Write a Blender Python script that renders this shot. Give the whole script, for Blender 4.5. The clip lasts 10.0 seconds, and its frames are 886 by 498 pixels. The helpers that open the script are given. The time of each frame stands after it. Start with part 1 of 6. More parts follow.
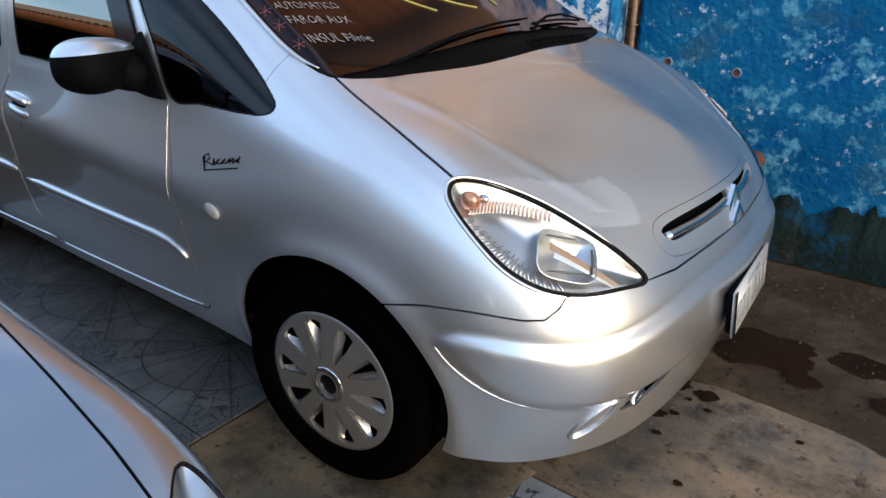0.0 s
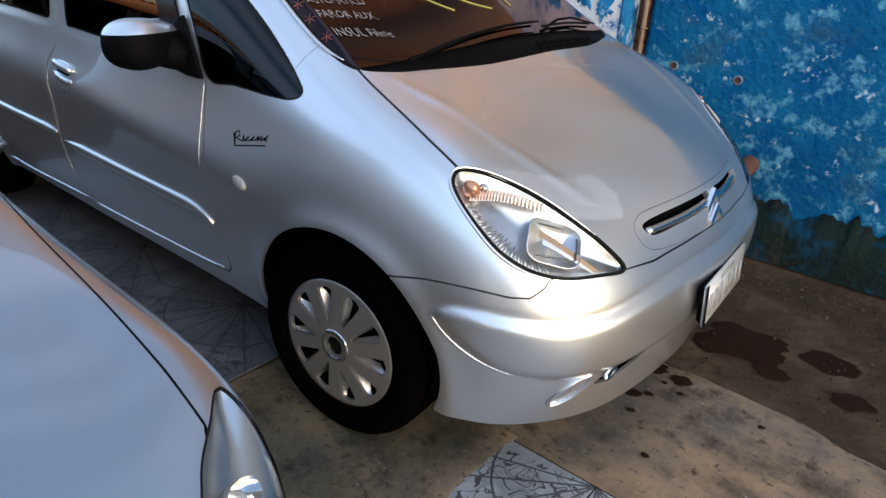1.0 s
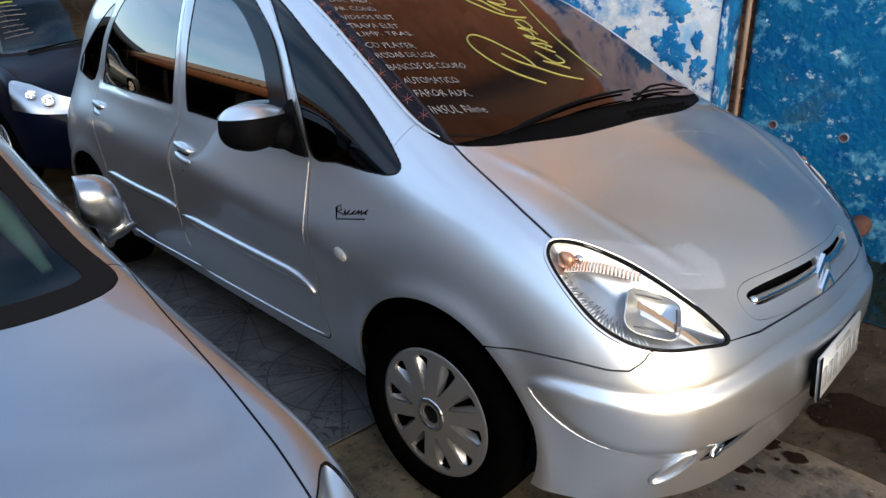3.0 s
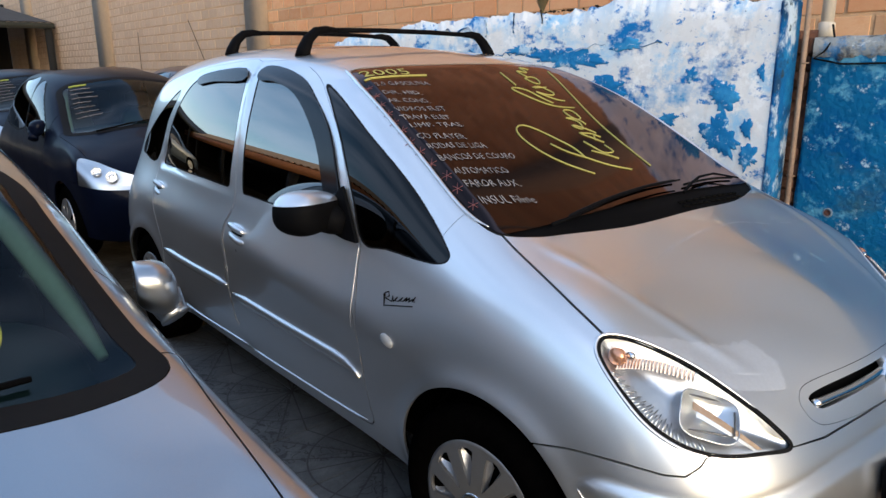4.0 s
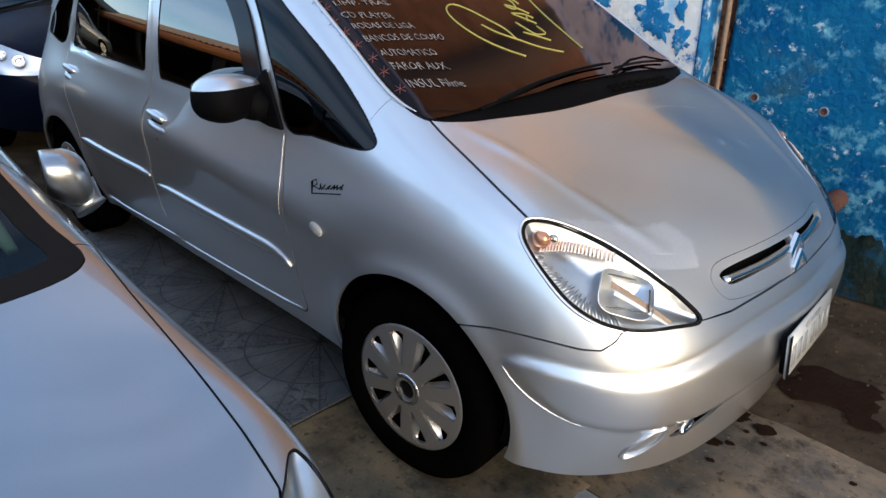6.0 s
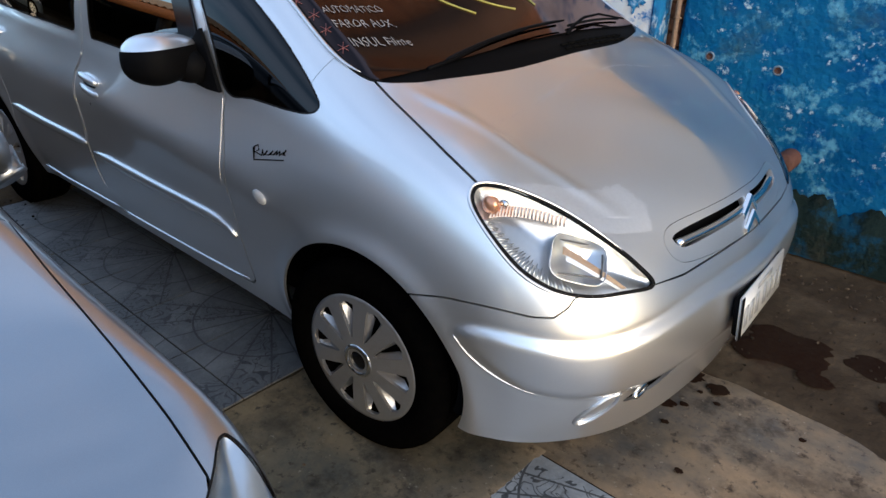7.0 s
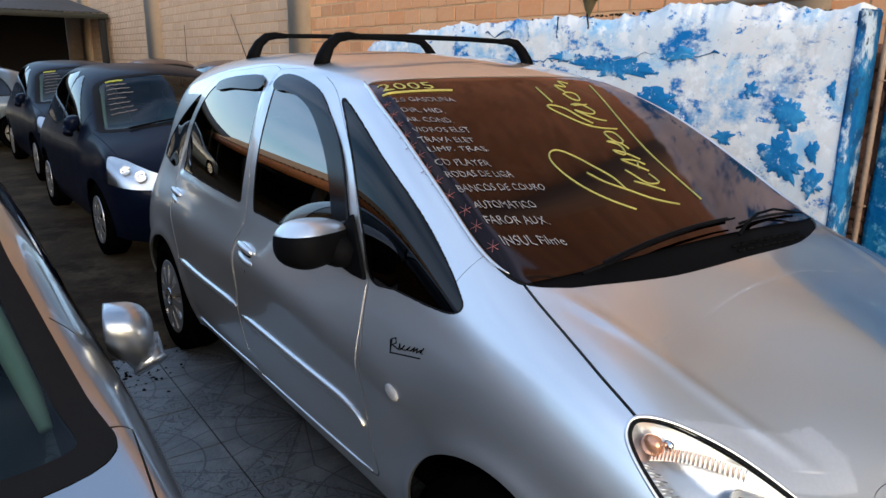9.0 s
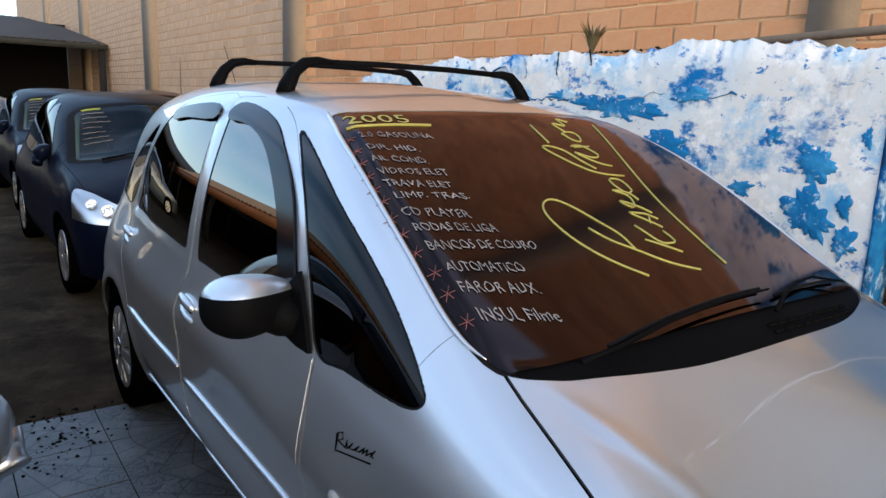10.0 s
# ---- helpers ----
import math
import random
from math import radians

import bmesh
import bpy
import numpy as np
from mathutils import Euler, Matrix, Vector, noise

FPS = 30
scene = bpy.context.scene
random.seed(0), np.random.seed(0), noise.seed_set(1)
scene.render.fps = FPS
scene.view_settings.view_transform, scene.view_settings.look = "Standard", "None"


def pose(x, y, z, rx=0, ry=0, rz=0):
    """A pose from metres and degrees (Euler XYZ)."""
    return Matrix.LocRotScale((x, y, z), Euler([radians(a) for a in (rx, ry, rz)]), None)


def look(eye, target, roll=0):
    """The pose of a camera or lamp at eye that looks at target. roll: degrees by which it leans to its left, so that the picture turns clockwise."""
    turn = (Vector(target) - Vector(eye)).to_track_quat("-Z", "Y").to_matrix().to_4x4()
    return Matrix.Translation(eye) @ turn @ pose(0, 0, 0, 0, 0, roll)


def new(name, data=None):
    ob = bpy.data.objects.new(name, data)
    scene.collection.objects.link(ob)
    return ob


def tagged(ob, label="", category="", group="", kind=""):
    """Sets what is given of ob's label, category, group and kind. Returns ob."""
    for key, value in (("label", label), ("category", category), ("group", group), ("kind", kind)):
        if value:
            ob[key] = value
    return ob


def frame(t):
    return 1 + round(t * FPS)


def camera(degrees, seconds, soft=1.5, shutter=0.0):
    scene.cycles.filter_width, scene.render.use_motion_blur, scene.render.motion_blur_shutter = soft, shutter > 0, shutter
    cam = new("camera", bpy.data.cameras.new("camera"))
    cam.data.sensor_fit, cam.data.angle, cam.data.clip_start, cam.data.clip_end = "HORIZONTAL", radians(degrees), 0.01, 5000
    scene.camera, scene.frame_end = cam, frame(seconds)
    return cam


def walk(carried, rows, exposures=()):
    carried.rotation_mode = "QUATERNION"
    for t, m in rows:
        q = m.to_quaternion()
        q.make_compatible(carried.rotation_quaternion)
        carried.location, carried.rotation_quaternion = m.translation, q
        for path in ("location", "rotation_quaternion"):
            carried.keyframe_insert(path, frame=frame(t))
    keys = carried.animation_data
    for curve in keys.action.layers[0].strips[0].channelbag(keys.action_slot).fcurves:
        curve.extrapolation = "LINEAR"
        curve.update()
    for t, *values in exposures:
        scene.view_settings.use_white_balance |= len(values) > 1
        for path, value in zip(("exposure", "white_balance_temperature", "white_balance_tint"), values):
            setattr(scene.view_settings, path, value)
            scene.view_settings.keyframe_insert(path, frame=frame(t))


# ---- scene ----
cam = camera(65.0, 10.0)
PATH = [
    (0, (1.193, -1.89, 1.381), (0.077, -0.439, 0.574), -0.0),
    (0.5, (1.267, -1.981, 1.436), (0.1, -0.594, 0.59), 0.1),
    (1, (1.314, -2.019, 1.457), (0.195, -0.599, 0.602), 3.3),
    (1.5, (1.342, -2.025, 1.448), (0.163, -0.668, 0.57), 0.1),
    (2, (1.349, -2.024, 1.455), (0.139, -0.678, 0.604), -0.3),
    (2.5, (1.338, -2.03, 1.472), (0.083, -0.71, 0.645), -0.5),
    (3, (1.311, -2.036, 1.494), (-0.045, -0.746, 0.789), -0.3),
    (3.2, (1.307, -2.034, 1.502), (-0.097, -0.762, 0.863), -0.3),
    (4.5, (1.28, -2.037, 1.556), (-0.208, -0.796, 1.061), -0.2),
    (5, (1.287, -2.038, 1.564), (-0.187, -0.79, 1.043), -0.2),
    (5.5, (1.295, -2.02, 1.547), (-0.093, -0.736, 0.897), 0.3),
    (6, (1.31, -2.003, 1.527), (0.015, -0.709, 0.723), 0.6),
    (6.2, (1.312, -1.994, 1.515), (0.051, -0.696, 0.664), 0.6),
    (7.3, (1.277, -1.907, 1.508), (0.093, -0.568, 0.611), 1.0),
    (7.5, (1.259, -1.891, 1.508), (0.058, -0.557, 0.627), 1.0),
    (8, (1.199, -1.86, 1.542), (-0.115, -0.583, 0.74), 1.2),
    (8.5, (1.148, -1.85, 1.582), (-0.33, -0.677, 0.922), 1.7),
    (8.7, (1.139, -1.84, 1.597), (-0.39, -0.699, 0.997), 1.0),
    (9, (1.123, -1.806, 1.604), (-0.433, -0.663, 1.082), 0.8),
    (9.4, (1.089, -1.739, 1.597), (-0.511, -0.636, 1.124), 0.3),
    (9.5, (1.078, -1.715, 1.598), (-0.507, -0.585, 1.138), 0.5),
    (10, (0.852, -1.518, 1.575), (-0.724, -0.358, 1.162), 2.4),
]
walk(cam, [(t, look(eye, target, roll)) for t, eye, target, roll in PATH], [(0.0, 1.07, 5400, 8)])


# ---- smooth car shells from a net of control curves ----
def spline(u, p, q):
    """Natural cubic spline through p (n, k) at parameters u, read at q."""
    u, p, q = np.asarray(u, float), np.asarray(p, float), np.asarray(q, float)
    n, h = len(u), np.diff(u)
    a, r = np.zeros((n, n)), np.zeros((n, p.shape[1]))
    a[0, 0] = a[-1, -1] = 1
    for i in range(1, n - 1):
        a[i, i - 1:i + 2] = h[i - 1], 2 * (h[i - 1] + h[i]), h[i]
        r[i] = 6 * ((p[i + 1] - p[i]) / h[i] - (p[i] - p[i - 1]) / h[i - 1])
    m = np.linalg.solve(a, r)
    i = np.clip(np.searchsorted(u, q, side="right") - 1, 0, n - 2)
    s, hh = (q - u[i])[:, None], h[i][:, None]
    b = (p[i + 1] - p[i]) / hh - hh * (2 * m[i] + m[i + 1]) / 6
    return p[i] + b * s + m[i] / 2 * s ** 2 + (m[i + 1] - m[i]) / (6 * hh) * s ** 3


FLIP = np.array([1, -1, 1])


def shell(lines, du, dv):
    """Right half of a body (y measured outwards) as a grid: lines are longitudinal curves from sill to centre line."""
    net = np.array(lines, float)                                   # lines, stations, xyz
    k, s = net.shape[:2]
    net = np.concatenate([net, net[-2:-4:-1] * FLIP], 0)           # mirrored over the centre line
    net = np.concatenate([net[:, 2:0:-1] * FLIP, net, net[:, -2:-4:-1] * FLIP], 1)
    step = np.linalg.norm(np.diff(net[1:5], axis=1), axis=-1).mean(0)
    us = np.r_[0, np.cumsum(step)]
    gaps = np.linalg.norm(np.diff(net[:, 2:-2], axis=0), axis=-1).max(1)[:k - 1]
    q = np.concatenate([np.linspace(us[i], us[i + 1], max(2, int(np.ceil((us[i + 1] - us[i]) / du))), endpoint=False) for i in range(2, s + 1)] + [us[s + 1:s + 2]])
    frac = [(i, j / n) for i, g in enumerate(gaps) for n in [max(2, int(np.ceil(g / dv)))] for j in range(n)] + [(k - 2, 1.0)]
    level = np.array([i + f for i, f in frac])
    mid = spline(us, net.transpose(1, 0, 2).reshape(len(us), -1), q).reshape(len(q), k + 2, 3)
    full = np.zeros((len(frac), len(q), 3))
    for c, rib in enumerate(mid):
        v = np.r_[0, np.cumsum(np.linalg.norm(np.diff(rib, axis=0), axis=1) + 1e-4)]
        full[:, c] = spline(v, rib, np.array([v[i] + f * (v[i + 1] - v[i]) for i, f in frac]))
    full[-1, :, 1] = 0
    full[:, 0, 1] = full[:, -1, 1] = 0
    nv, nu = full.shape[:2]
    idx = np.arange(nv * nu).reshape(nv, nu)
    faces = np.stack([idx[:-1, :-1], idx[:-1, 1:], idx[1:, 1:], idx[1:, :-1]], -1).reshape(-1, 4)
    grid = np.concatenate([full, np.broadcast_to(level[:, None, None], (nv, nu, 1))], -1)
    return grid.reshape(-1, 4), faces


# one curve per height, each from the front centre round the corner to the tail centre
CARRIER_NET = [
    [(.725, 0, .21), (.705, .30, .21), (.645, .52, .208), (.525, .70, .215), (.33, .80, .235), (0, .82, .25), (-.40, .797, .25), (-.95, .783, .245), (-1.55, .783, .245), (-2.2, .785, .25), (-2.75, .80, .25), (-3.15, .78, .27), (-3.38, .60, .28), (-3.42, 0, .28)],
    [(.768, 0, .36), (.748, .30, .365), (.703, .53, .37), (.592, .71, .375), (.32, .828, .38), (0, .85, .38), (-.40, .842, .39), (-.95, .838, .39), (-1.55, .840, .39), (-2.2, .838, .39), (-2.75, .845, .39), (-3.15, .815, .40), (-3.42, .62, .40), (-3.47, 0, .40)],
    [(.792, 0, .53), (.768, .31, .535), (.722, .55, .54), (.606, .735, .545), (.30, .852, .55), (0, .872, .56), (-.40, .869, .57), (-.95, .869, .58), (-1.55, .871, .585), (-2.2, .869, .59), (-2.75, .857, .60), (-3.2, .815, .60), (-3.47, .62, .60), (-3.52, 0, .60)],
    [(.755, 0, .67), (.72, .32, .675), (.68, .53, .68), (.565, .72, .705), (.29, .838, .735), (0, .868, .755), (-.40, .874, .76), (-.95, .88, .76), (-1.55, .883, .77), (-2.2, .878, .77), (-2.75, .848, .78), (-3.2, .80, .78), (-3.44, .62, .78), (-3.5, 0, .78)],
    [(.71, 0, .79), (.655, .31, .78), (.56, .54, .805), (.42, .70, .87), (.22, .785, .935), (0, .815, .975), (-.40, .838, .985), (-.95, .85, .985), (-1.55, .855, .99), (-2.2, .825, 1.0), (-2.75, .765, 1.02), (-3.2, .70, 1.04), (-3.36, .55, 1.05), (-3.42, 0, 1.05)],
    [(.665, 0, .83), (.585, .29, .84), (.47, .50, .87), (.31, .64, .95), (.12, .69, 1.015), (-.07, .70, 1.085), (-.42, .70, 1.265), (-.85, .645, 1.46), (-1.5, .60, 1.575), (-2.15, .585, 1.585), (-2.75, .56, 1.53), (-3.15, .52, 1.40), (-3.30, .40, 1.25), (-3.36, 0, 1.2)],
    [(.61, 0, .87), (.50, .19, .90), (.37, .30, .94), (.22, .36, 1.005), (.06, .38, 1.085), (-.12, .38, 1.165), (-.45, .38, 1.33), (-.88, .35, 1.53), (-1.5, .33, 1.622), (-2.15, .32, 1.63), (-2.8, .31, 1.58), (-3.2, .29, 1.45), (-3.33, .22, 1.30), (-3.38, 0, 1.24)],
    [(.55, 0, .91), (.42, 0, .968), (.29, 0, 1.02), (.18, 0, 1.065), (.05, 0, 1.12), (-.12, 0, 1.20), (-.45, 0, 1.355), (-.88, 0, 1.55), (-1.5, 0, 1.635), (-2.15, 0, 1.643), (-2.8, 0, 1.60), (-3.22, 0, 1.47), (-3.35, 0, 1.33), (-3.41, 0, 1.28)],
]


# ---- world, sun, exposure ----
world = bpy.data.worlds.new("sky")
scene.world = world
world.use_nodes = True
wn, wl = world.node_tree.nodes, world.node_tree.links
sky = wn.new("ShaderNodeTexSky")
sky.sky_type, sky.sun_disc = "NISHITA", False
SUN_EL, SUN_AZ = 10.0, -12.0           # low hazy sun ahead of the cars, turned from +x towards +y
sky.sun_elevation, sky.sun_rotation = radians(SUN_EL), radians(90 - SUN_AZ)
sky.air_density, sky.dust_density = 1.0, 0.8
wn["Background"].inputs["Strength"].default_value = 0.165
# thin streaky cloud over the sky
wco, wmap, wno, wmr, wmix = wn.new("ShaderNodeTexCoord"), wn.new("ShaderNodeMapping"), wn.new("ShaderNodeTexNoise"), wn.new("ShaderNodeMapRange"), wn.new("ShaderNodeMix")
wmap.inputs["Scale"].default_value = (1.2, 1.2, 4.5)
wno.inputs["Scale"].default_value, wno.inputs["Detail"].default_value = 2.3, 7
wmr.inputs["From Min"].default_value, wmr.inputs["From Max"].default_value = 0.33, 0.62
wl.new(wco.outputs["Generated"], wmap.inputs["Vector"]), wl.new(wmap.outputs["Vector"], wno.inputs["Vector"]), wl.new(wno.outputs["Fac"], wmr.inputs["Value"])
wmix.data_type, wmix.blend_type = "RGBA", "MIX"
wmul = wn.new("ShaderNodeMath")
wmul.operation = "MULTIPLY"
wmul.inputs[1].default_value = 0.85
wl.new(wmr.outputs["Result"], wmul.inputs[0]), wl.new(wmul.outputs[0], wmix.inputs["Factor"])
wl.new(sky.outputs["Color"], wmix.inputs["A"])
wcl = wn.new("ShaderNodeMix")          # the cloud takes part of its brightness from the sky behind it
wcl.data_type, wcl.blend_type = "RGBA", "ADD"
wcl.inputs["Factor"].default_value = 0.4
wcl.inputs["A"].default_value = (2.9, 3.05, 3.45, 1)
wl.new(sky.outputs["Color"], wcl.inputs["B"]), wl.new(wcl.outputs["Result"], wmix.inputs["B"])
wl.new(wmix.outputs["Result"], wn["Background"].inputs["Color"])
sun = new("sun", bpy.data.lights.new("sun", "SUN"))
sun.data.energy, sun.data.angle, sun.data.color = 1.7, radians(64), (1.0, 0.70, 0.40)
sa, se = radians(SUN_AZ), radians(SUN_EL + 1)
sun.matrix_world = look((0, 0, 0), (-math.cos(sa) * math.cos(se), -math.sin(sa) * math.cos(se), -math.sin(se)))


# ---- materials ----
def material(name, base, rough=0.5, metal=0.0, coat=0.0, spec=0.5, var=0.0, scale=8.0, tint=None, bump=0.0, bump_scale=60.0, coords="Object", rand=0.0):
    """A Principled surface with two scales of colour variation, roughness variation and fine relief."""
    m = bpy.data.materials.new(name)
    m.use_nodes = True
    n, l = m.node_tree.nodes, m.node_tree.links
    b = n["Principled BSDF"]
    b.inputs["Base Color"].default_value = (*base, 1)
    b.inputs["Roughness"].default_value, b.inputs["Metallic"].default_value = rough, metal
    b.inputs["Coat Weight"].default_value, b.inputs["Coat Roughness"].default_value, b.inputs["Coat IOR"].default_value = coat, 0.03, 1.6
    b.inputs["Specular IOR Level"].default_value = spec
    co = n.new("ShaderNodeTexCoord")
    out = co.outputs[coords]
    if var or rand:
        big, fine, mix, ramp = n.new("ShaderNodeTexNoise"), n.new("ShaderNodeTexNoise"), n.new("ShaderNodeMix"), n.new("ShaderNodeMix")
        big.inputs["Scale"].default_value, fine.inputs["Scale"].default_value = scale * 0.25, scale * 3
        big.inputs["Detail"].default_value, fine.inputs["Detail"].default_value = 4, 6
        l.new(out, big.inputs["Vector"]), l.new(out, fine.inputs["Vector"])
        l.new(big.outputs["Fac"], mix.inputs["A"]), l.new(fine.outputs["Fac"], mix.inputs["B"])
        mix.inputs["Factor"].default_value = 0.45
        fac = mix.outputs["Result"]
        if rand:
            info, add = n.new("ShaderNodeObjectInfo"), n.new("ShaderNodeMath")
            add.operation = "MULTIPLY_ADD"
            add.inputs[1].default_value = rand
            l.new(info.outputs["Random"], add.inputs[0]), l.new(fac, add.inputs[2])
            fac = add.outputs[0]
        spread = n.new("ShaderNodeMapRange")
        spread.inputs["From Min"].default_value, spread.inputs["From Max"].default_value = 0.3, 0.7 + rand
        l.new(fac, spread.inputs["Value"])
        ramp.data_type = "RGBA"
        other = tint or tuple(c * (1 - var) for c in base)
        ramp.inputs["A"].default_value, ramp.inputs["B"].default_value = (*base, 1), (*other, 1)
        l.new(spread.outputs["Result"], ramp.inputs["Factor"])
        l.new(ramp.outputs["Result"], b.inputs["Base Color"])
    if bump:
        t, bp = n.new("ShaderNodeTexNoise"), n.new("ShaderNodeBump")
        t.inputs["Scale"].default_value, t.inputs["Detail"].default_value = bump_scale, 5
        bp.inputs["Strength"].default_value, bp.inputs["Distance"].default_value = bump, 0.01
        l.new(out, t.inputs["Vector"]), l.new(t.outputs["Fac"], bp.inputs["Height"])
        l.new(bp.outputs["Normal"], b.inputs["Normal"])
    return m


def car_paint(name, base, metal=0.75, rough=0.32, coat=1.0):
    """Metallic paint: fine flakes under a clear coat, with a thin uneven film of dust."""
    m = material(name, base, rough, metal, coat=coat, spec=.5 * coat)
    n, l = m.node_tree.nodes, m.node_tree.links
    b = n["Principled BSDF"]
    co, flake, dust, mr, mc = n.new("ShaderNodeTexCoord"), n.new("ShaderNodeTexNoise"), n.new("ShaderNodeTexNoise"), n.new("ShaderNodeMapRange"), n.new("ShaderNodeMix")
    flake.inputs["Scale"].default_value, dust.inputs["Scale"].default_value, dust.inputs["Detail"].default_value = 900, 3.5, 8
    l.new(co.outputs["Object"], flake.inputs["Vector"]), l.new(co.outputs["Object"], dust.inputs["Vector"])
    mr.inputs["To Min"].default_value, mr.inputs["To Max"].default_value = rough - 0.06, rough + 0.08
    l.new(dust.outputs["Fac"], mr.inputs["Value"]), l.new(mr.outputs["Result"], b.inputs["Roughness"])
    mc.data_type = "RGBA"
    mc.inputs["A"].default_value, mc.inputs["B"].default_value = (*(c * 0.9 for c in base), 1), (*(min(1, c * 1.1) for c in base), 1)
    l.new(flake.outputs["Fac"], mc.inputs["Factor"]), l.new(mc.outputs["Result"], b.inputs["Base Color"])
    return m


def glass(name, tint, gloss=1.5, haze=0.0, sheen=(1, 1, 1)):
    """Thin tinted glass: what is behind shows darkened, what is in front mirrors in it."""
    m = bpy.data.materials.new(name)
    m.use_nodes = True
    n, l = m.node_tree.nodes, m.node_tree.links
    n.remove(n["Principled BSDF"])
    tr, gl, fr, mx = n.new("ShaderNodeBsdfTransparent"), n.new("ShaderNodeBsdfGlossy"), n.new("ShaderNodeFresnel"), n.new("ShaderNodeMixShader")
    tr.inputs["Color"].default_value, gl.inputs["Roughness"].default_value = (*tint, 1), haze
    gl.inputs["Color"].default_value = (*sheen, 1)
    fr.inputs["IOR"].default_value = gloss
    l.new(fr.outputs["Fac"], mx.inputs["Fac"]), l.new(tr.outputs["BSDF"], mx.inputs[1]), l.new(gl.outputs["BSDF"], mx.inputs[2])
    l.new(mx.outputs["Shader"], n["Material Output"].inputs["Surface"])
    return m


SILVER = car_paint("silver_paint", (0.75, 0.76, 0.775), 0.94, 0.36)
PALE_SILVER = car_paint("pale_silver_paint", (0.37, 0.39, 0.415), 1.0, 0.33)
NAVY = car_paint("navy_paint", (0.003, 0.0048, 0.0135), 0.0, 0.35, 0.07)
WHITE_PAINT = car_paint("white_paint", (0.08, 0.10, 0.115), 0.3, 0.3)
BROWN_PAINT = car_paint("maroon_paint", (0.05, 0.016, 0.011), 0.3, 0.35, 0.45)
FLAKED = material("flaked_lacquer", (0.79, 0.80, 0.82), 0.43, 0.86, coat=.3, var=.10, scale=40)
PALE_LINE = material("pale_line", (0.72, 0.73, 0.75), 0.45, 0.85, coat=.3, var=.10, scale=40)
BLACK_PLASTIC = material("black_plastic", (0.0035, 0.0035, 0.004), 0.62, spec=0.035, var=0.3, scale=30, bump=0.05, bump_scale=900)
SMOKED = material("smoked_acrylic", (0.004, 0.004, 0.005), 0.16, spec=0.28, var=0.2)
RUBBER = material("black_rubber", (0.006, 0.006, 0.007), 0.65, spec=0.08, var=0.4, scale=12, tint=(0.009, 0.0085, 0.008))
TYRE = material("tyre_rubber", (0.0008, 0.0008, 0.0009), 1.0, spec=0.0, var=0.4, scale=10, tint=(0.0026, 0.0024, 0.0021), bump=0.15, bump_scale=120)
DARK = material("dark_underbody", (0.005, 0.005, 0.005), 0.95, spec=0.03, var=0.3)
CAP = material("hubcap_silver", (0.44, 0.445, 0.45), 0.34, 0.82, var=0.3, scale=20, tint=(0.40, 0.38, 0.36), bump=.05, bump_scale=14)
CHROME = material("chrome", (0.8, 0.8, 0.8), 0.08, 1.0, var=0.1)
REFLECTOR = material("lamp_reflector", (0.71, 0.72, 0.735), 0.34, 1.0, var=0.08, scale=30, bump=0.06, bump_scale=30)
LAMP_GREY = material("grey_lamp_plastic", (0.10, 0.10, 0.105), 0.35, 0.3, var=.2, scale=40)
AMBER = material("amber_plastic", (0.74, 0.36, 0.20), 0.16, 0.6, var=0.3, scale=60, coat=0.5)
PEACH = material("peach_reflector", (0.56, 0.38, 0.28), 0.32, 0.8, var=0.4, scale=50, tint=(0.60, 0.55, 0.52))
BRICK_REFLECTION = material("painted_brick_reflection", (0.34, 0.21, 0.12), 0.3, 0.3, var=0.3, scale=40, tint=(0.55, 0.42, 0.30))
CLEAR = glass("clear_lens", (0.93, 0.95, 0.96), 1.22)
TINTED = glass("tinted_glass", (0.02, 0.02, 0.022), 3.2, 0, (1.0, .97, .92))
SCREEN_GLASS = glass("windscreen_glass", (0.010, 0.006, 0.006), 1.48, .07, (.95, .70, .68))
DARK_GLASS = glass("dark_fixed_glass", (0.004, 0.004, 0.005), 1.38)
SIDE_GLASS = glass("dark_side_glass", (0.03, 0.032, 0.034), 1.55)
GREEN_GLASS = glass("green_glass", (0.42, 0.60, 0.55), 1.30)
SEAT = material("dark_leather", (0.02, 0.018, 0.017), 0.55, var=0.4, scale=15, bump=0.2, bump_scale=200)
DASH = material("dash_plastic", (0.022, 0.021, 0.022), 0.7, var=0.3, scale=25, bump=0.2, bump_scale=400)
PLATE_GREY = material("number_plate_metal", (0.55, 0.56, 0.56), 0.4, 0.2, var=0.2, scale=25)
LAMP_PALE = material("pale_indicator_lens", (0.28, 0.28, 0.28), 0.3, var=0.2, scale=40)
PLATE_INK = material("worn_plate_ink", (0.36, 0.37, 0.38), 0.5, var=0.3, scale=30)
LIME_INK = material("lime_paint_marker", (0.34, 0.40, 0.06), 0.7, var=0.3, scale=60)
YELLOW_INK = material("yellow_paint_marker", (0.40, 0.36, 0.07), 0.7, var=0.3, scale=60, tint=(0.28, 0.26, 0.07))
WHITE_INK = material("white_paint_marker", (0.30, 0.28, 0.275), 0.7, var=0.75, scale=60)
PINK_INK = material("pink_paint_marker", (0.22, 0.075, 0.075), 0.7, var=0.4, scale=40)


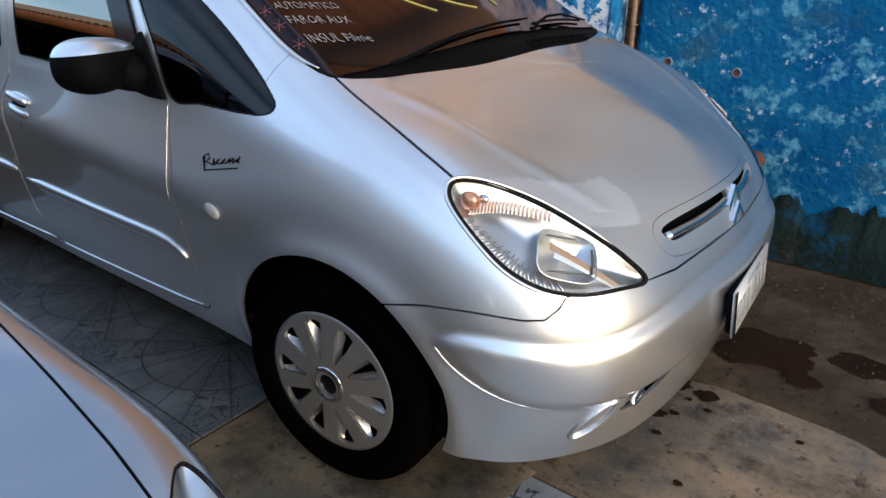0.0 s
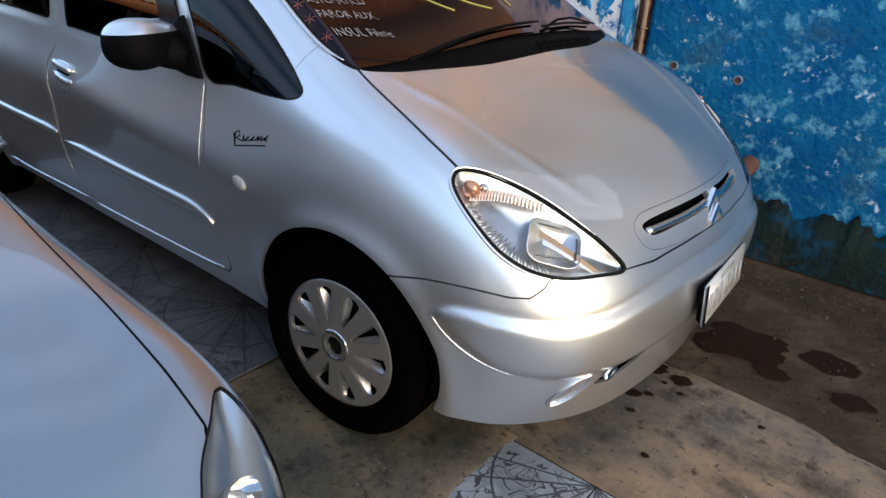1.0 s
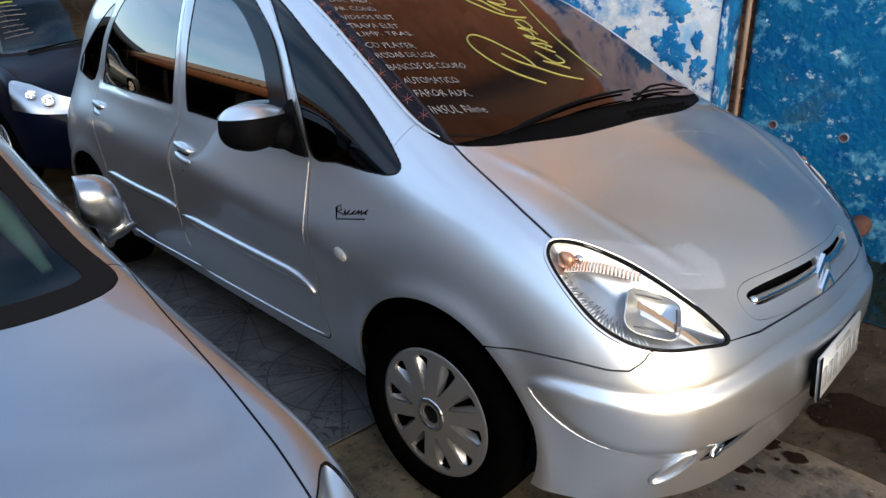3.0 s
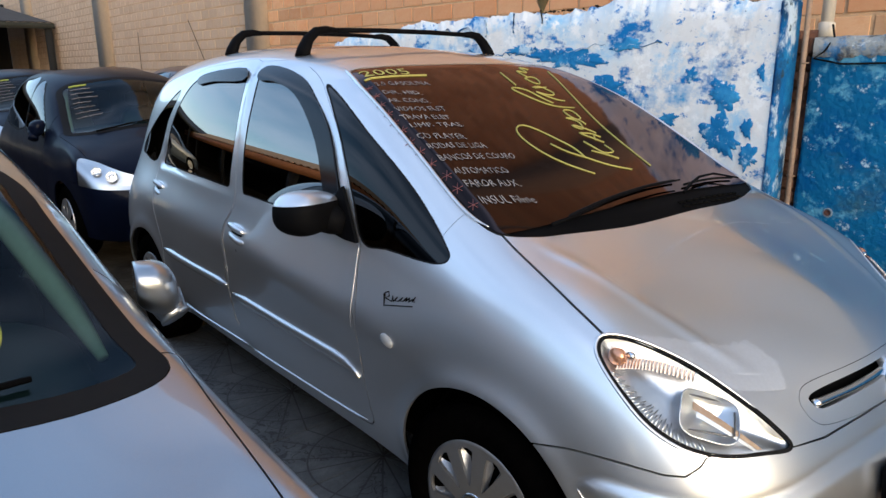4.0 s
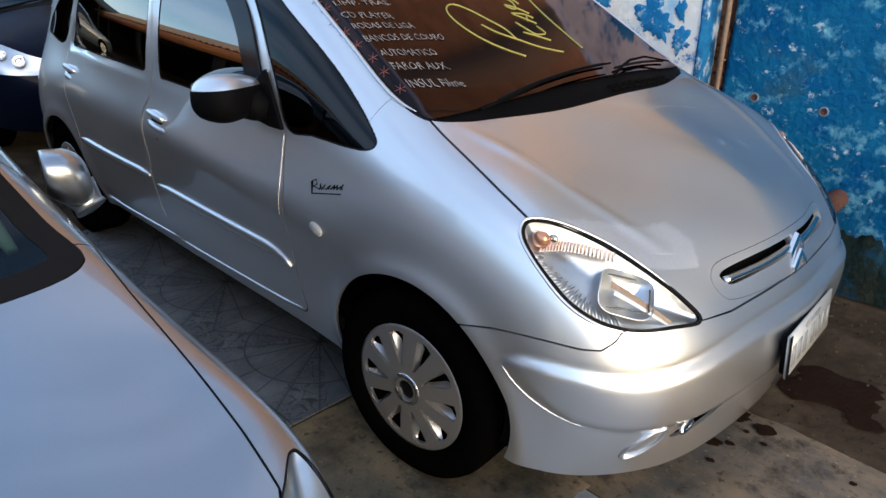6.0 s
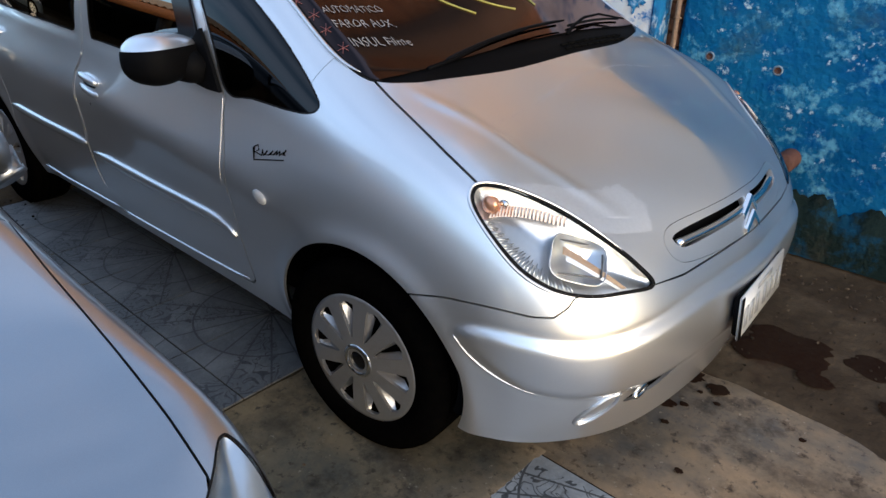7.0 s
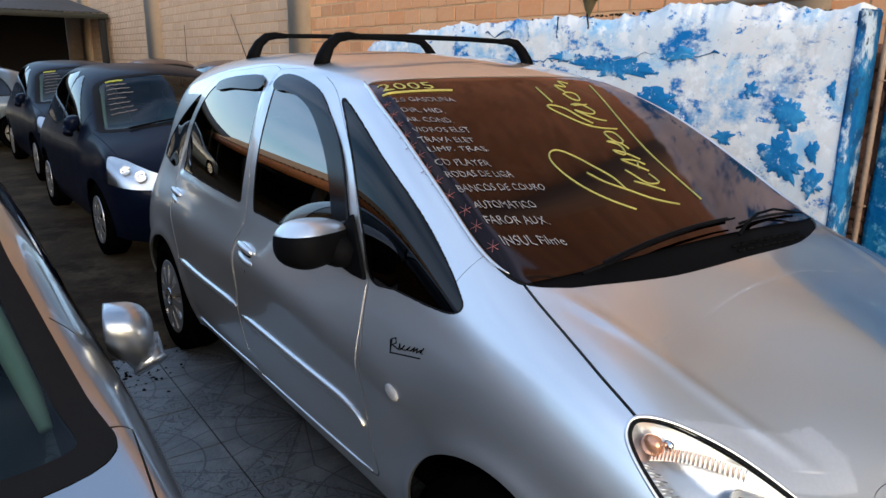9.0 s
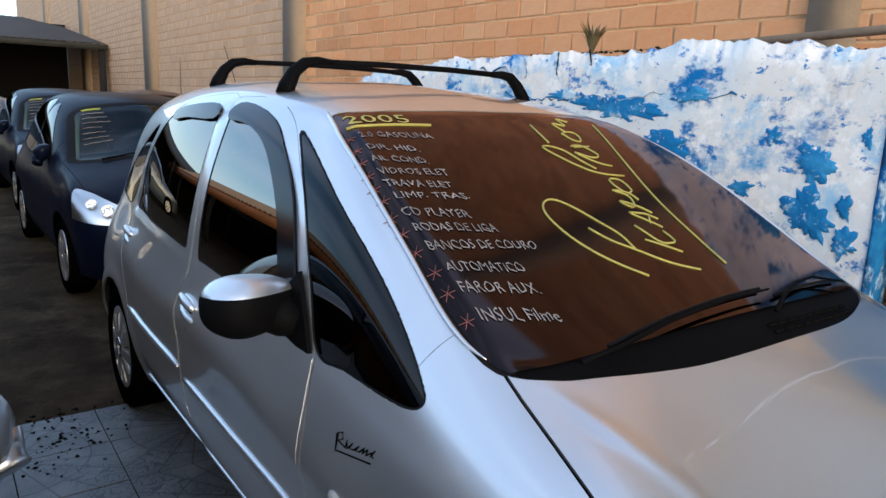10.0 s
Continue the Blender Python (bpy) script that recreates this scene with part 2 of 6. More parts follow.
# ---- mesh tools ----
def mesh(name, verts, faces, mat=None, smooth=True):
    v = np.array([tuple(map(float, p)) for p in verts])
    mid = np.flatnonzero(np.abs(v[:, 1]) < 1e-6)
    if len(mid) > 1 and len(v) > 400:                             # weld the two halves along the centre line
        to, seen = np.arange(len(v)), {}
        for i in mid:
            to[i] = seen.setdefault((round(v[i, 0], 4), round(v[i, 2], 4)), i)
        faces = [[int(to[i]) for i in f if i >= 0] for f in faces]
        faces = [g for g in ([a for a, b in zip(f, f[1:] + f[:1]) if a != b] for f in faces) if len(g) > 2]
    me = bpy.data.meshes.new(name)
    me.from_pydata([tuple(map(float, v)) for v in verts], [], [tuple(int(i) for i in f if i >= 0) for f in faces])
    me.validate()
    if mat:
        me.materials.append(mat)
    if smooth:
        me.polygons.foreach_set("use_smooth", [True] * len(me.polygons))
    me.update()
    return me


def part(name, me, parent=None, label="", thick=0.0, m=None):
    ob = new(name, me)
    if parent:
        ob.parent = parent
    if m is not None:
        ob.matrix_basis = m
    if label:
        tagged(ob, label)
    if thick:
        used = np.zeros(len(me.loops), np.int32)
        me.loops.foreach_get("edge_index", used)
        rim = np.bincount(used, minlength=len(me.edges)) == 1     # panel edges shade apart from the panel
        (me.attributes.get("sharp_edge") or me.attributes.new("sharp_edge", "BOOLEAN", "EDGE")).data.foreach_set("value", rim)
        s = ob.modifiers.new("thickness", "SOLIDIFY")
        s.thickness, s.offset = thick, -1
    return ob


def thing(name, label, category, group="", m=None, kind=""):
    ob = new(name)
    if m is not None:
        ob.matrix_basis = m
    return tagged(ob, label, category, group, kind)


def clip(grid, faces, f):
    """The piece of a sheet where f > 0, cut cleanly along f = 0."""
    wide = max(map(len, faces)) if len(faces) else 4
    if isinstance(faces, np.ndarray):
        pad = faces.astype(int)
    else:
        pad = np.full((len(faces), wide), -1)
        for i, fc in enumerate(faces):
            pad[i, :len(fc)] = fc
    inside, real = f > 0, pad >= 0
    st = inside[pad] & real
    whole_in, some = (st | ~real).all(1), st.any(1)
    extra, cache, polys, base = [], {}, [], len(grid)

    def cross(a, b):
        key = (a, b) if a < b else (b, a)
        if key not in cache:
            t = f[a] / (f[a] - f[b])
            cache[key] = base + len(extra)
            extra.append(grid[a] + t * (grid[b] - grid[a]))
        return cache[key]

    for row in pad[some & ~whole_in]:
        fc = [int(i) for i in row if i >= 0]
        poly = []
        for a, b in zip(fc, fc[1:] + fc[:1]):
            if inside[a]:
                poly.append(a)
            if inside[a] != inside[b]:
                poly.append(cross(a, b))
        if len(poly) > 2:
            polys.append(poly)
    kept = pad[whole_in]
    wide = max([kept.shape[1]] + [len(p) for p in polys])
    out = np.full((len(kept) + len(polys), wide), -1)
    out[:len(kept), :kept.shape[1]] = kept
    for i, p in enumerate(polys):
        out[len(kept) + i, :len(p)] = p
    whole = np.concatenate([grid, np.array(extra).reshape(-1, grid.shape[1])])
    used = np.unique(out[out >= 0])
    to = np.full(len(whole) + 1, -1)
    to[used] = np.arange(len(used))
    return whole[used], to[out]


def cutter(grid, faces):
    """A function that cuts the sheet by several fields, one after the other."""
    k = grid.shape[1]

    def cut(*fields):
        g, fc = np.concatenate([grid] + [np.asarray(f, float)[:, None] for f in fields], 1), faces
        for i in range(len(fields)):
            g, fc = clip(g, fc, g[:, k + i])
        return g[:, :k], fc
    return cut


def inside_poly(p, poly):
    """Signed distance of 2D points to a closed polygon, positive inside."""
    p, a = np.asarray(p, float), np.asarray(poly, float)
    b = np.roll(a, -1, 0)
    best, odd = np.full(len(p), 1e9), np.zeros(len(p), bool)
    for (ax, ay), (bx, by) in zip(a, b):
        ex, ey = bx - ax, by - ay
        px, py = p[:, 0] - ax, p[:, 1] - ay
        t = np.clip((px * ex + py * ey) / (ex * ex + ey * ey + 1e-12), 0, 1)
        best = np.minimum(best, np.hypot(px - t * ex, py - t * ey))
        hit = (ay > p[:, 1]) != (by > p[:, 1])
        if ay != by:
            odd ^= hit & (p[:, 0] < ax + (p[:, 1] - ay) / (by - ay) * ex)
    return np.where(odd, best, -best)


def rounded(points, n=6):
    """A closed smooth outline through the points."""
    p = np.array(points, float)
    k = len(p)
    out = []
    for i in range(k):
        a, b, c, d = p[i - 1], p[i], p[(i + 1) % k], p[(i + 2) % k]
        for t in np.linspace(0, 1, n, endpoint=False):
            out.append(0.5 * (2 * b + (c - a) * t + (2 * a - 5 * b + 4 * c - d) * t ** 2 + (3 * b - a - 3 * c + d) * t ** 3))
    return np.array(out)


def both(grid, faces, right=True, left=True):
    """Verts and faces of a half sheet (y outwards) laid on the car's right (-y), left (+y) or both."""
    v, fs = [], []
    if right:
        v.append(grid[:, :3] * FLIP)
        fs += [tuple(i for i in reversed(f) if i >= 0) for f in faces]
    if left:
        n = len(v[0]) if v else 0
        v.append(grid[:, :3])
        fs += [tuple(i + n for i in f if i >= 0) for f in faces]
    return np.concatenate(v), fs


def lathe(profile, n=48, axis="y"):
    """Verts and faces of a profile of (radius, along) turned about an axis."""
    v, f = [], []
    for r, h in profile:
        for i in range(n):
            a = 2 * math.pi * i / n
            v.append((r * math.cos(a), h, r * math.sin(a)) if axis == "y" else (r * math.cos(a), r * math.sin(a), h) if axis == "z" else (h, r * math.cos(a), r * math.sin(a)))
    for j in range(len(profile) - 1):
        for i in range(n):
            k = (i + 1) % n
            f.append((j * n + i, j * n + k, (j + 1) * n + k, (j + 1) * n + i))
    return v, f


def tube(points, radius, n=8, closed=False, flat=1.0):
    """Verts and faces of a round rod along points; radius may be one per point."""
    p = np.array(points, float)
    rad = np.broadcast_to(np.asarray(radius, float), (len(p),))
    v, f = [], []
    up = np.array((0.0, 0.0, 1.0))
    for i, c in enumerate(p):
        a = p[i - 1] if (i or closed) else p[i]
        b = p[(i + 1) % len(p)] if (i < len(p) - 1 or closed) else p[i]
        d = (b - a) / (np.linalg.norm(b - a) + 1e-9)
        s = np.cross(d, up)
        if np.linalg.norm(s) < 0.05:
            s = np.cross(d, (1.0, 0, 0))
        s /= np.linalg.norm(s)
        t = np.cross(s, d)
        v += [c + rad[i] * (math.cos(2 * math.pi * k / n) * s + flat * math.sin(2 * math.pi * k / n) * t) for k in range(n)]
    m = len(p)
    for i in range(m if closed else m - 1):
        j = (i + 1) % m
        f += [(i * n + k, i * n + (k + 1) % n, j * n + (k + 1) % n, j * n + k) for k in range(n)]
    if not closed:
        f += [tuple(range(n))[::-1], tuple((m - 1) * n + k for k in range(n))]
    return v, f


def box(x0, x1, y0, y1, z0, z1, bevel=0.0):
    bm = bmesh.new()
    bmesh.ops.create_cube(bm, size=1)
    for v in bm.verts:
        v.co = ((x0 + x1) / 2 + v.co.x * (x1 - x0), (y0 + y1) / 2 + v.co.y * (y1 - y0), (z0 + z1) / 2 + v.co.z * (z1 - z0))
    if bevel:
        bmesh.ops.bevel(bm, geom=bm.edges, offset=bevel, segments=2, affect="EDGES")
    v, f = [tuple(a.co) for a in bm.verts], [tuple(a.index for a in p.verts) for p in bm.faces]
    bm.free()
    return v, f


def joined(*pieces):
    v, f = [], []
    for pv, pf in pieces:
        n = len(v)
        v += [tuple(a) for a in pv]
        f += [tuple(int(i) + n for i in q if i >= 0) for q in pf]
    return v, f


def moved(piece, m):
    return [tuple(m @ Vector(p)) for p in piece[0]], piece[1]


def egg(centre, size, power=2.5, n=24):
    """A rounded solid, between an ellipsoid and a box."""
    v, f = [], []
    sg = lambda a: math.copysign(abs(a) ** (2 / power), a)
    for j in range(n // 2 + 1):
        th = -math.pi / 2 + math.pi * j / (n // 2)
        for i in range(n):
            ph = 2 * math.pi * i / n
            v.append((centre[0] + size[0] / 2 * sg(math.cos(th)) * sg(math.cos(ph)), centre[1] + size[1] / 2 * sg(math.cos(th)) * sg(math.sin(ph)), centre[2] + size[2] / 2 * sg(math.sin(th))))
    for j in range(n // 2):
        for i in range(n):
            k = (i + 1) % n
            f.append((j * n + i, j * n + k, (j + 1) * n + k, (j + 1) * n + i))
    return v, f


# ---- materials of the yard ----
def layered(name, layers, rough=0.8, bump=0.4, bump_scale=40, coords="Object"):
    """Paint coats over one another: each layer is (colour, noise scale, threshold, softness, stretch)."""
    m = bpy.data.materials.new(name)
    m.use_nodes = True
    n, l = m.node_tree.nodes, m.node_tree.links
    b = n["Principled BSDF"]
    b.inputs["Roughness"].default_value, b.inputs["Specular IOR Level"].default_value = rough, (.12 if rough > .5 else .5)
    co = n.new("ShaderNodeTexCoord")
    last, height = None, None
    for i, (colour, scale, at, soft, stretch) in enumerate(layers):
        if last is None:
            va, mx = n.new("ShaderNodeTexNoise"), n.new("ShaderNodeMix")
            va.inputs["Scale"].default_value, va.inputs["Detail"].default_value = 14, 8
            l.new(co.outputs[coords], va.inputs["Vector"])
            mx.data_type = "RGBA"
            mx.inputs["A"].default_value, mx.inputs["B"].default_value = (*colour, 1), (*(c * 0.75 for c in colour), 1)
            l.new(va.outputs["Fac"], mx.inputs["Factor"])
            last = mx.outputs["Result"]
            continue
        mp, no, mr, mx = n.new("ShaderNodeMapping"), n.new("ShaderNodeTexNoise"), n.new("ShaderNodeMapRange"), n.new("ShaderNodeMix")
        mp.inputs["Scale"].default_value, mp.inputs["Location"].default_value = stretch, (i * 7.3, i * 3.1, i * 1.7)
        no.inputs["Scale"].default_value, no.inputs["Detail"].default_value, no.inputs["Roughness"].default_value = scale, 9, 0.68
        l.new(co.outputs[coords], mp.inputs["Vector"]), l.new(mp.outputs["Vector"], no.inputs["Vector"])
        mr.inputs["From Min"].default_value, mr.inputs["From Max"].default_value = at - soft, at + soft
        l.new(no.outputs["Fac"], mr.inputs["Value"])
        mx.data_type = "RGBA"
        l.new(mr.outputs["Result"], mx.inputs["Factor"]), l.new(last, mx.inputs["A"])
        mx.inputs["B"].default_value = (*colour, 1)
        last, height = mx.outputs["Result"], mr.outputs["Result"]
    l.new(last, b.inputs["Base Color"])
    t, bp = n.new("ShaderNodeTexNoise"), n.new("ShaderNodeBump")
    t.inputs["Scale"].default_value, t.inputs["Detail"].default_value = bump_scale, 8
    bp.inputs["Strength"].default_value, bp.inputs["Distance"].default_value = bump, 0.012
    l.new(co.outputs[coords], t.inputs["Vector"]), l.new(t.outputs["Fac"], bp.inputs["Height"])
    l.new(bp.outputs["Normal"], b.inputs["Normal"])
    return m


ONE = (1, 1, 1)
CONCRETE = layered("yard_concrete", [((.39, .275, .165), 0, 0, 0, ONE), ((.125, .114, .10), 1.1, .545, .10, ONE), ((.060, .046, .034), 1.9, .59, .08, ONE), ((.06, .05, .042), 5.0, .62, .06, ONE), ((.26, .21, .155), 3.0, .64, .08, ONE), ((.06, .043, .03), 9.0, .655, .04, ONE), ((.08, .064, .05), 30, .61, .05, ONE), ((.36, .30, .23), 45, .66, .04, ONE)], .85, .16, 60)
DIRT = layered("dark_ground", [((.034, .025, .017), 0, 0, 0, ONE), ((.062, .048, .033), 2.5, .55, .10, ONE), ((.014, .009, .006), 2.0, .58, .06, ONE), ((.022, .010, .006), 1.1, .62, .05, ONE), ((.13, .105, .08), 13, .69, .03, ONE)], .85, 1.0, 22)
BLUE_WALL = layered("flaking_blue_paint", [((.008, .095, .24), 0, 0, 0, ONE), ((.018, .15, .31), 2.2, .50, .16, ONE), ((.007, .085, .25), 5, .58, .08, ONE), ((.13, .34, .47), 11, .585, .05, ONE), ((.50, .63, .68), 16, .635, .035, ONE), ((.06, .10, .08), 1.3, .66, .10, (1, 1, 1.6))], .7, .9, 38)
WHITE_WALL = layered("flaking_whitewash", [((.92, .885, .83), 0, 0, 0, ONE), ((.60, .74, .83), 1.4, .55, .10, (1, 1, .6)), ((.36, .58, .76), 3.2, .595, .060, (1, 1, 1.2)), ((.10, .33, .60), 1.7, .60, .045, (1, 1, 1.1)), ((.022, .17, .45), 2.3, .602, .030, (1, 1, 1.3)), ((.022, .17, .45), 4.0, .572, .030, (1, 1, 1.5)), ((.90, .88, .84), 9, .585, .035, ONE), ((.030, .20, .50), 10, .64, .018, (1, 1, 1.3)), ((.50, .48, .45), 2.4, .68, .06, (1.6, 1, .35)), ((.05, .14, .24), 20, .68, .015, ONE), ((.16, .17, .20), 15, .71, .02, ONE)], .75, .30, 40)
SPLASH = layered("algae_stain", [((.013, .024, .020), 0, 0, 0, ONE), ((.010, .055, .10), 6, .55, .07, ONE), ((.04, .04, .028), 3, .60, .06, ONE)], .85, .9, 40)
EDGE_BLUE = layered("edge_blue_paint", [((.012, .11, .30), 0, 0, 0, ONE), ((.03, .19, .40), 4, .55, .10, ONE), ((.012, .05, .12), 6, .55, .05, ONE), ((.45, .54, .62), 7, .555, .04, (1, 1, .6)), ((.03, .05, .06), 16, .62, .03, ONE)], .7, .9, 40)
CLAY = material("clay_block", (.62, .265, .10), .85, var=.3, scale=7, tint=(.70, .42, .22), bump=.4, bump_scale=60, rand=.5)
MORTAR = material("mortar", (.56, .40, .26), .9, var=.4, scale=6, tint=(.42, .29, .18), bump=.5, bump_scale=70)
PILLAR = material("cast_concrete", (.38, .285, .195), .9, var=.4, scale=4, tint=(.28, .22, .155), bump=.4, bump_scale=50)
DEBRIS = material("dry_litter", (.060, .042, .028), .95, spec=.1, var=.5, scale=30, tint=(.11, .085, .06), bump=.5, bump_scale=80)
# brick red darkened: the shadow inside the wall gap is put into this colour
RUBBLE = material("broken_brick", (.17, .07, .035), .9, var=.5, scale=20, tint=(.05, .035, .028), bump=.8, bump_scale=60)
RUST = material("rusty_pipe", (.20, .12, .07), .7, var=.5, scale=25, tint=(.34, .24, .16), bump=.3, bump_scale=120)
OLD_RUST = material("dark_rust", (.06, .022, .014), .8, var=.5, scale=30, tint=(.12, .05, .03), bump=.4, bump_scale=120)
CHIPPED = material("chipped_plaster", (.34, .40, .44), .9, var=.5, scale=60, tint=(.10, .15, .20), bump=.6, bump_scale=120)
CAP_PLASTER = layered("weathered_plaster", [((.40, .41, .39), 0, 0, 0, ONE), ((.05, .20, .42), 7, .57, .05, ONE), ((.10, .09, .08), 9, .54, .06, ONE), ((.62, .64, .64), 14, .62, .03, ONE)], .85, .8, 50)
PVC = material("cream_pvc_pipe", (.66, .58, .46), .5, var=.2, scale=15)
WEATHERED = material("weathered_timber", (.36, .25, .15), .9, var=.5, scale=12, tint=(.24, .16, .10), bump=.4, bump_scale=60)
LEAF = material("bromeliad_leaf", (.055, .06, .018), .5, var=.5, scale=20, tint=(.13, .08, .03))


def darkened_rearward(m, darken_by):
    """Multiplies the ground colour darker towards -x, fading out raggedly towards the lane."""
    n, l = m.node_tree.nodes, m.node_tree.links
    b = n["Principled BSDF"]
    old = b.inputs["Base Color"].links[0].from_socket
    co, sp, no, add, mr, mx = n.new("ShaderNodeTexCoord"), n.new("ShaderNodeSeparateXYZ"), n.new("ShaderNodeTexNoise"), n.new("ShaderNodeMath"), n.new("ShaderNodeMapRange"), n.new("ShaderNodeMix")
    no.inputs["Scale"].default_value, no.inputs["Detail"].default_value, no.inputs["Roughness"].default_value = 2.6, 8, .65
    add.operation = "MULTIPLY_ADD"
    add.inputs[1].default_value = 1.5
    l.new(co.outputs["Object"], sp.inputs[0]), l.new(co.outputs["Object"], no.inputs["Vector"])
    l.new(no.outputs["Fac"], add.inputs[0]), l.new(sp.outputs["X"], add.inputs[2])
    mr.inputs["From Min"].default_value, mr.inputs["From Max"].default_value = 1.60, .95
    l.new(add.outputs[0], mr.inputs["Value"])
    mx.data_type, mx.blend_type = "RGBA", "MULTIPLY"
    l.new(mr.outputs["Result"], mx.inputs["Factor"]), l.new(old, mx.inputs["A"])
    mx.inputs["B"].default_value = (*darken_by, 1)
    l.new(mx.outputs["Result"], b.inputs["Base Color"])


darkened_rearward(CONCRETE, (.45, .50, .48))
darkened_rearward(DIRT, (.58, .64, .62))
ROOF_TILE = material("fibre_cement_roof", (.045, .043, .045), .9, var=.4, scale=3, bump=.5, bump_scale=20)
# shade of the open interiors is put into this near-black board colour
SHED_SHADE = material("shade_black_boards", (.008, .0075, .007), .95, var=.4, scale=4, bump=.4, bump_scale=30)
EAVE = material("eave_timber", (.045, .05, .042), .8, var=.4, scale=8)
# sunset glow along the lean-to's roof edge is put into these two oranges
EAVE_BOARD = material("glow_orange_eave_board", (.50, .21, .07), .7, var=.4, scale=5, tint=(.30, .12, .05))
ORANGE_EAVE = material("clay_roof_tiles", (.62, .34, .15), .7, var=.4, scale=5, tint=(.72, .48, .25), bump=.5, bump_scale=20)


def tile_stone(name="shaded_printed_tile", pale=1.0, band=.24):
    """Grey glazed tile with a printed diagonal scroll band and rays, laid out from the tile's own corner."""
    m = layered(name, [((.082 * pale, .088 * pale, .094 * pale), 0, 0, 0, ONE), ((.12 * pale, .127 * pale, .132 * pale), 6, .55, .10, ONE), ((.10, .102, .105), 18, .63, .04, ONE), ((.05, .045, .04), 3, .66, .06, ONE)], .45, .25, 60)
    n, l = m.node_tree.nodes, m.node_tree.links
    b = n["Principled BSDF"]
    old = b.inputs["Base Color"].links[0].from_socket
    co, sp = n.new("ShaderNodeTexCoord"), n.new("ShaderNodeSeparateXYZ")
    l.new(co.outputs["Object"], sp.inputs[0])

    def calc(op, a, c=None, d=None):
        k = n.new("ShaderNodeMath")
        k.operation = op
        for i, v in enumerate((a, c, d)):
            if v is None:
                continue
            if isinstance(v, (int, float)):
                k.inputs[i].default_value = v
            else:
                l.new(v, k.inputs[i])
        return k.outputs[0]

    x, y = sp.outputs["X"], sp.outputs["Y"]
    ang = calc("ARCTAN2", y, x)
    rad = calc("SQRT", calc("ADD", calc("MULTIPLY", x, x), calc("MULTIPLY", y, y)))
    line = None
    for a in (.33, .62, .95, 1.24):                                # rays from one corner
        d = calc("ABSOLUTE", calc("MULTIPLY", rad, calc("SINE", calc("SUBTRACT", ang, a))))
        one = calc("LESS_THAN", d, .0034)
        line = one if line is None else calc("MAXIMUM", line, one)
    arcs = calc("LESS_THAN", calc("ABSOLUTE", calc("SUBTRACT", rad, .30)), .004)
    line = calc("MAXIMUM", line, arcs)
    inband = calc("LESS_THAN", calc("ABSOLUTE", calc("SUBTRACT", ang, .785)), band)
    wav = n.new("ShaderNodeTexNoise")
    wav.inputs["Scale"].default_value, wav.inputs["Detail"].default_value, wav.inputs["Distortion"].default_value = 15, 1.0, .8
    l.new(co.outputs["Object"], wav.inputs["Vector"])
    curl = calc("MULTIPLY", inband, calc("LESS_THAN", calc("FRACT", calc("MULTIPLY", wav.outputs["Fac"], 6.0)), .22))
    ink = calc("MAXIMUM", line, curl)
    mx = n.new("ShaderNodeMix")
    mx.data_type = "RGBA"
    l.new(calc("MULTIPLY", ink, .82), mx.inputs["Factor"]), l.new(old, mx.inputs["A"])
    mx.inputs["B"].default_value = (.020, .021, .024, 1)
    l.new(mx.outputs["Result"], b.inputs["Base Color"])
    return m


# strip's grey lowered for shade between the cars, patch's raised for sunlight
SHADED_TILE = tile_stone(pale=1.05)
SUNLIT_SCROLL_TILE = tile_stone("sunlit_scroll_printed_tile", 3.1, .62)


# ---- ground ----
def rough_slab(x0, x1, y0, y1, z, seed, step=.06, wave=.03, skew=0.0):
    """A worn slab whose outline wanders, with a chipped edge."""
    rng = np.random.RandomState(seed)
    pts = []
    for (ax, ay), (bx, by) in (((x0, y0), (x1, y0)), ((x1, y0), (x1, y1)), ((x1, y1), (x0, y1)), ((x0, y1), (x0, y0))):
        k = max(2, int(math.hypot(bx - ax, by - ay) / step))
        for i in range(k):
            t = i / k
            q = Vector((ax + (bx - ax) * t, ay + (by - ay) * t, seed))
            o = noise.noise(q * 1.7) * wave * 2.2 + noise.noise(q * 7) * wave
            pts.append((q.x + o * (1 if by != ay else .2), q.y + o * (1 if bx != ax else .2)))
    pts = [(px, py + skew * (px - .8) * (py - y0) / (y1 - y0)) for px, py in pts]
    k = len(pts)
    cx, cy = (x0 + x1) / 2, (y0 + y1) / 2
    inn = [(px + (cx - px) * .004, py + (cy - py) * .02) for px, py in pts]
    v = [(px, py, -.02) for px, py in pts] + [(px, py, z - .006) for px, py in pts] + [(px, py, z) for px, py in inn]
    f = [(i, (i + 1) % k, k + (i + 1) % k, k + i) for i in range(k)] + [(k + i, k + (i + 1) % k, 2 * k + (i + 1) % k, 2 * k + i) for i in range(k)] + [tuple(range(2 * k, 3 * k))]
    return v, f


tagged(part("ground", mesh("ground", *box(-120, 60, -90, 90, -.4, -.012), DIRT)), "dark stained earth and broken concrete", "ground", kind="structure")
tagged(part("pavement", mesh("pavement", *rough_slab(-.43, 3.6, -4.5, .265, 0.0, 3, .035, .035, -.17), CONCRETE, False)), "worn brownish concrete slab with stains", "pavement", kind="structure")
tagged(part("yard_floor", mesh("yard_floor", *rough_slab(-2.80, -.445, .03, 1.20, -.003, 5), CONCRETE, False)), "worn concrete under the parked car", "pavement", kind="structure")


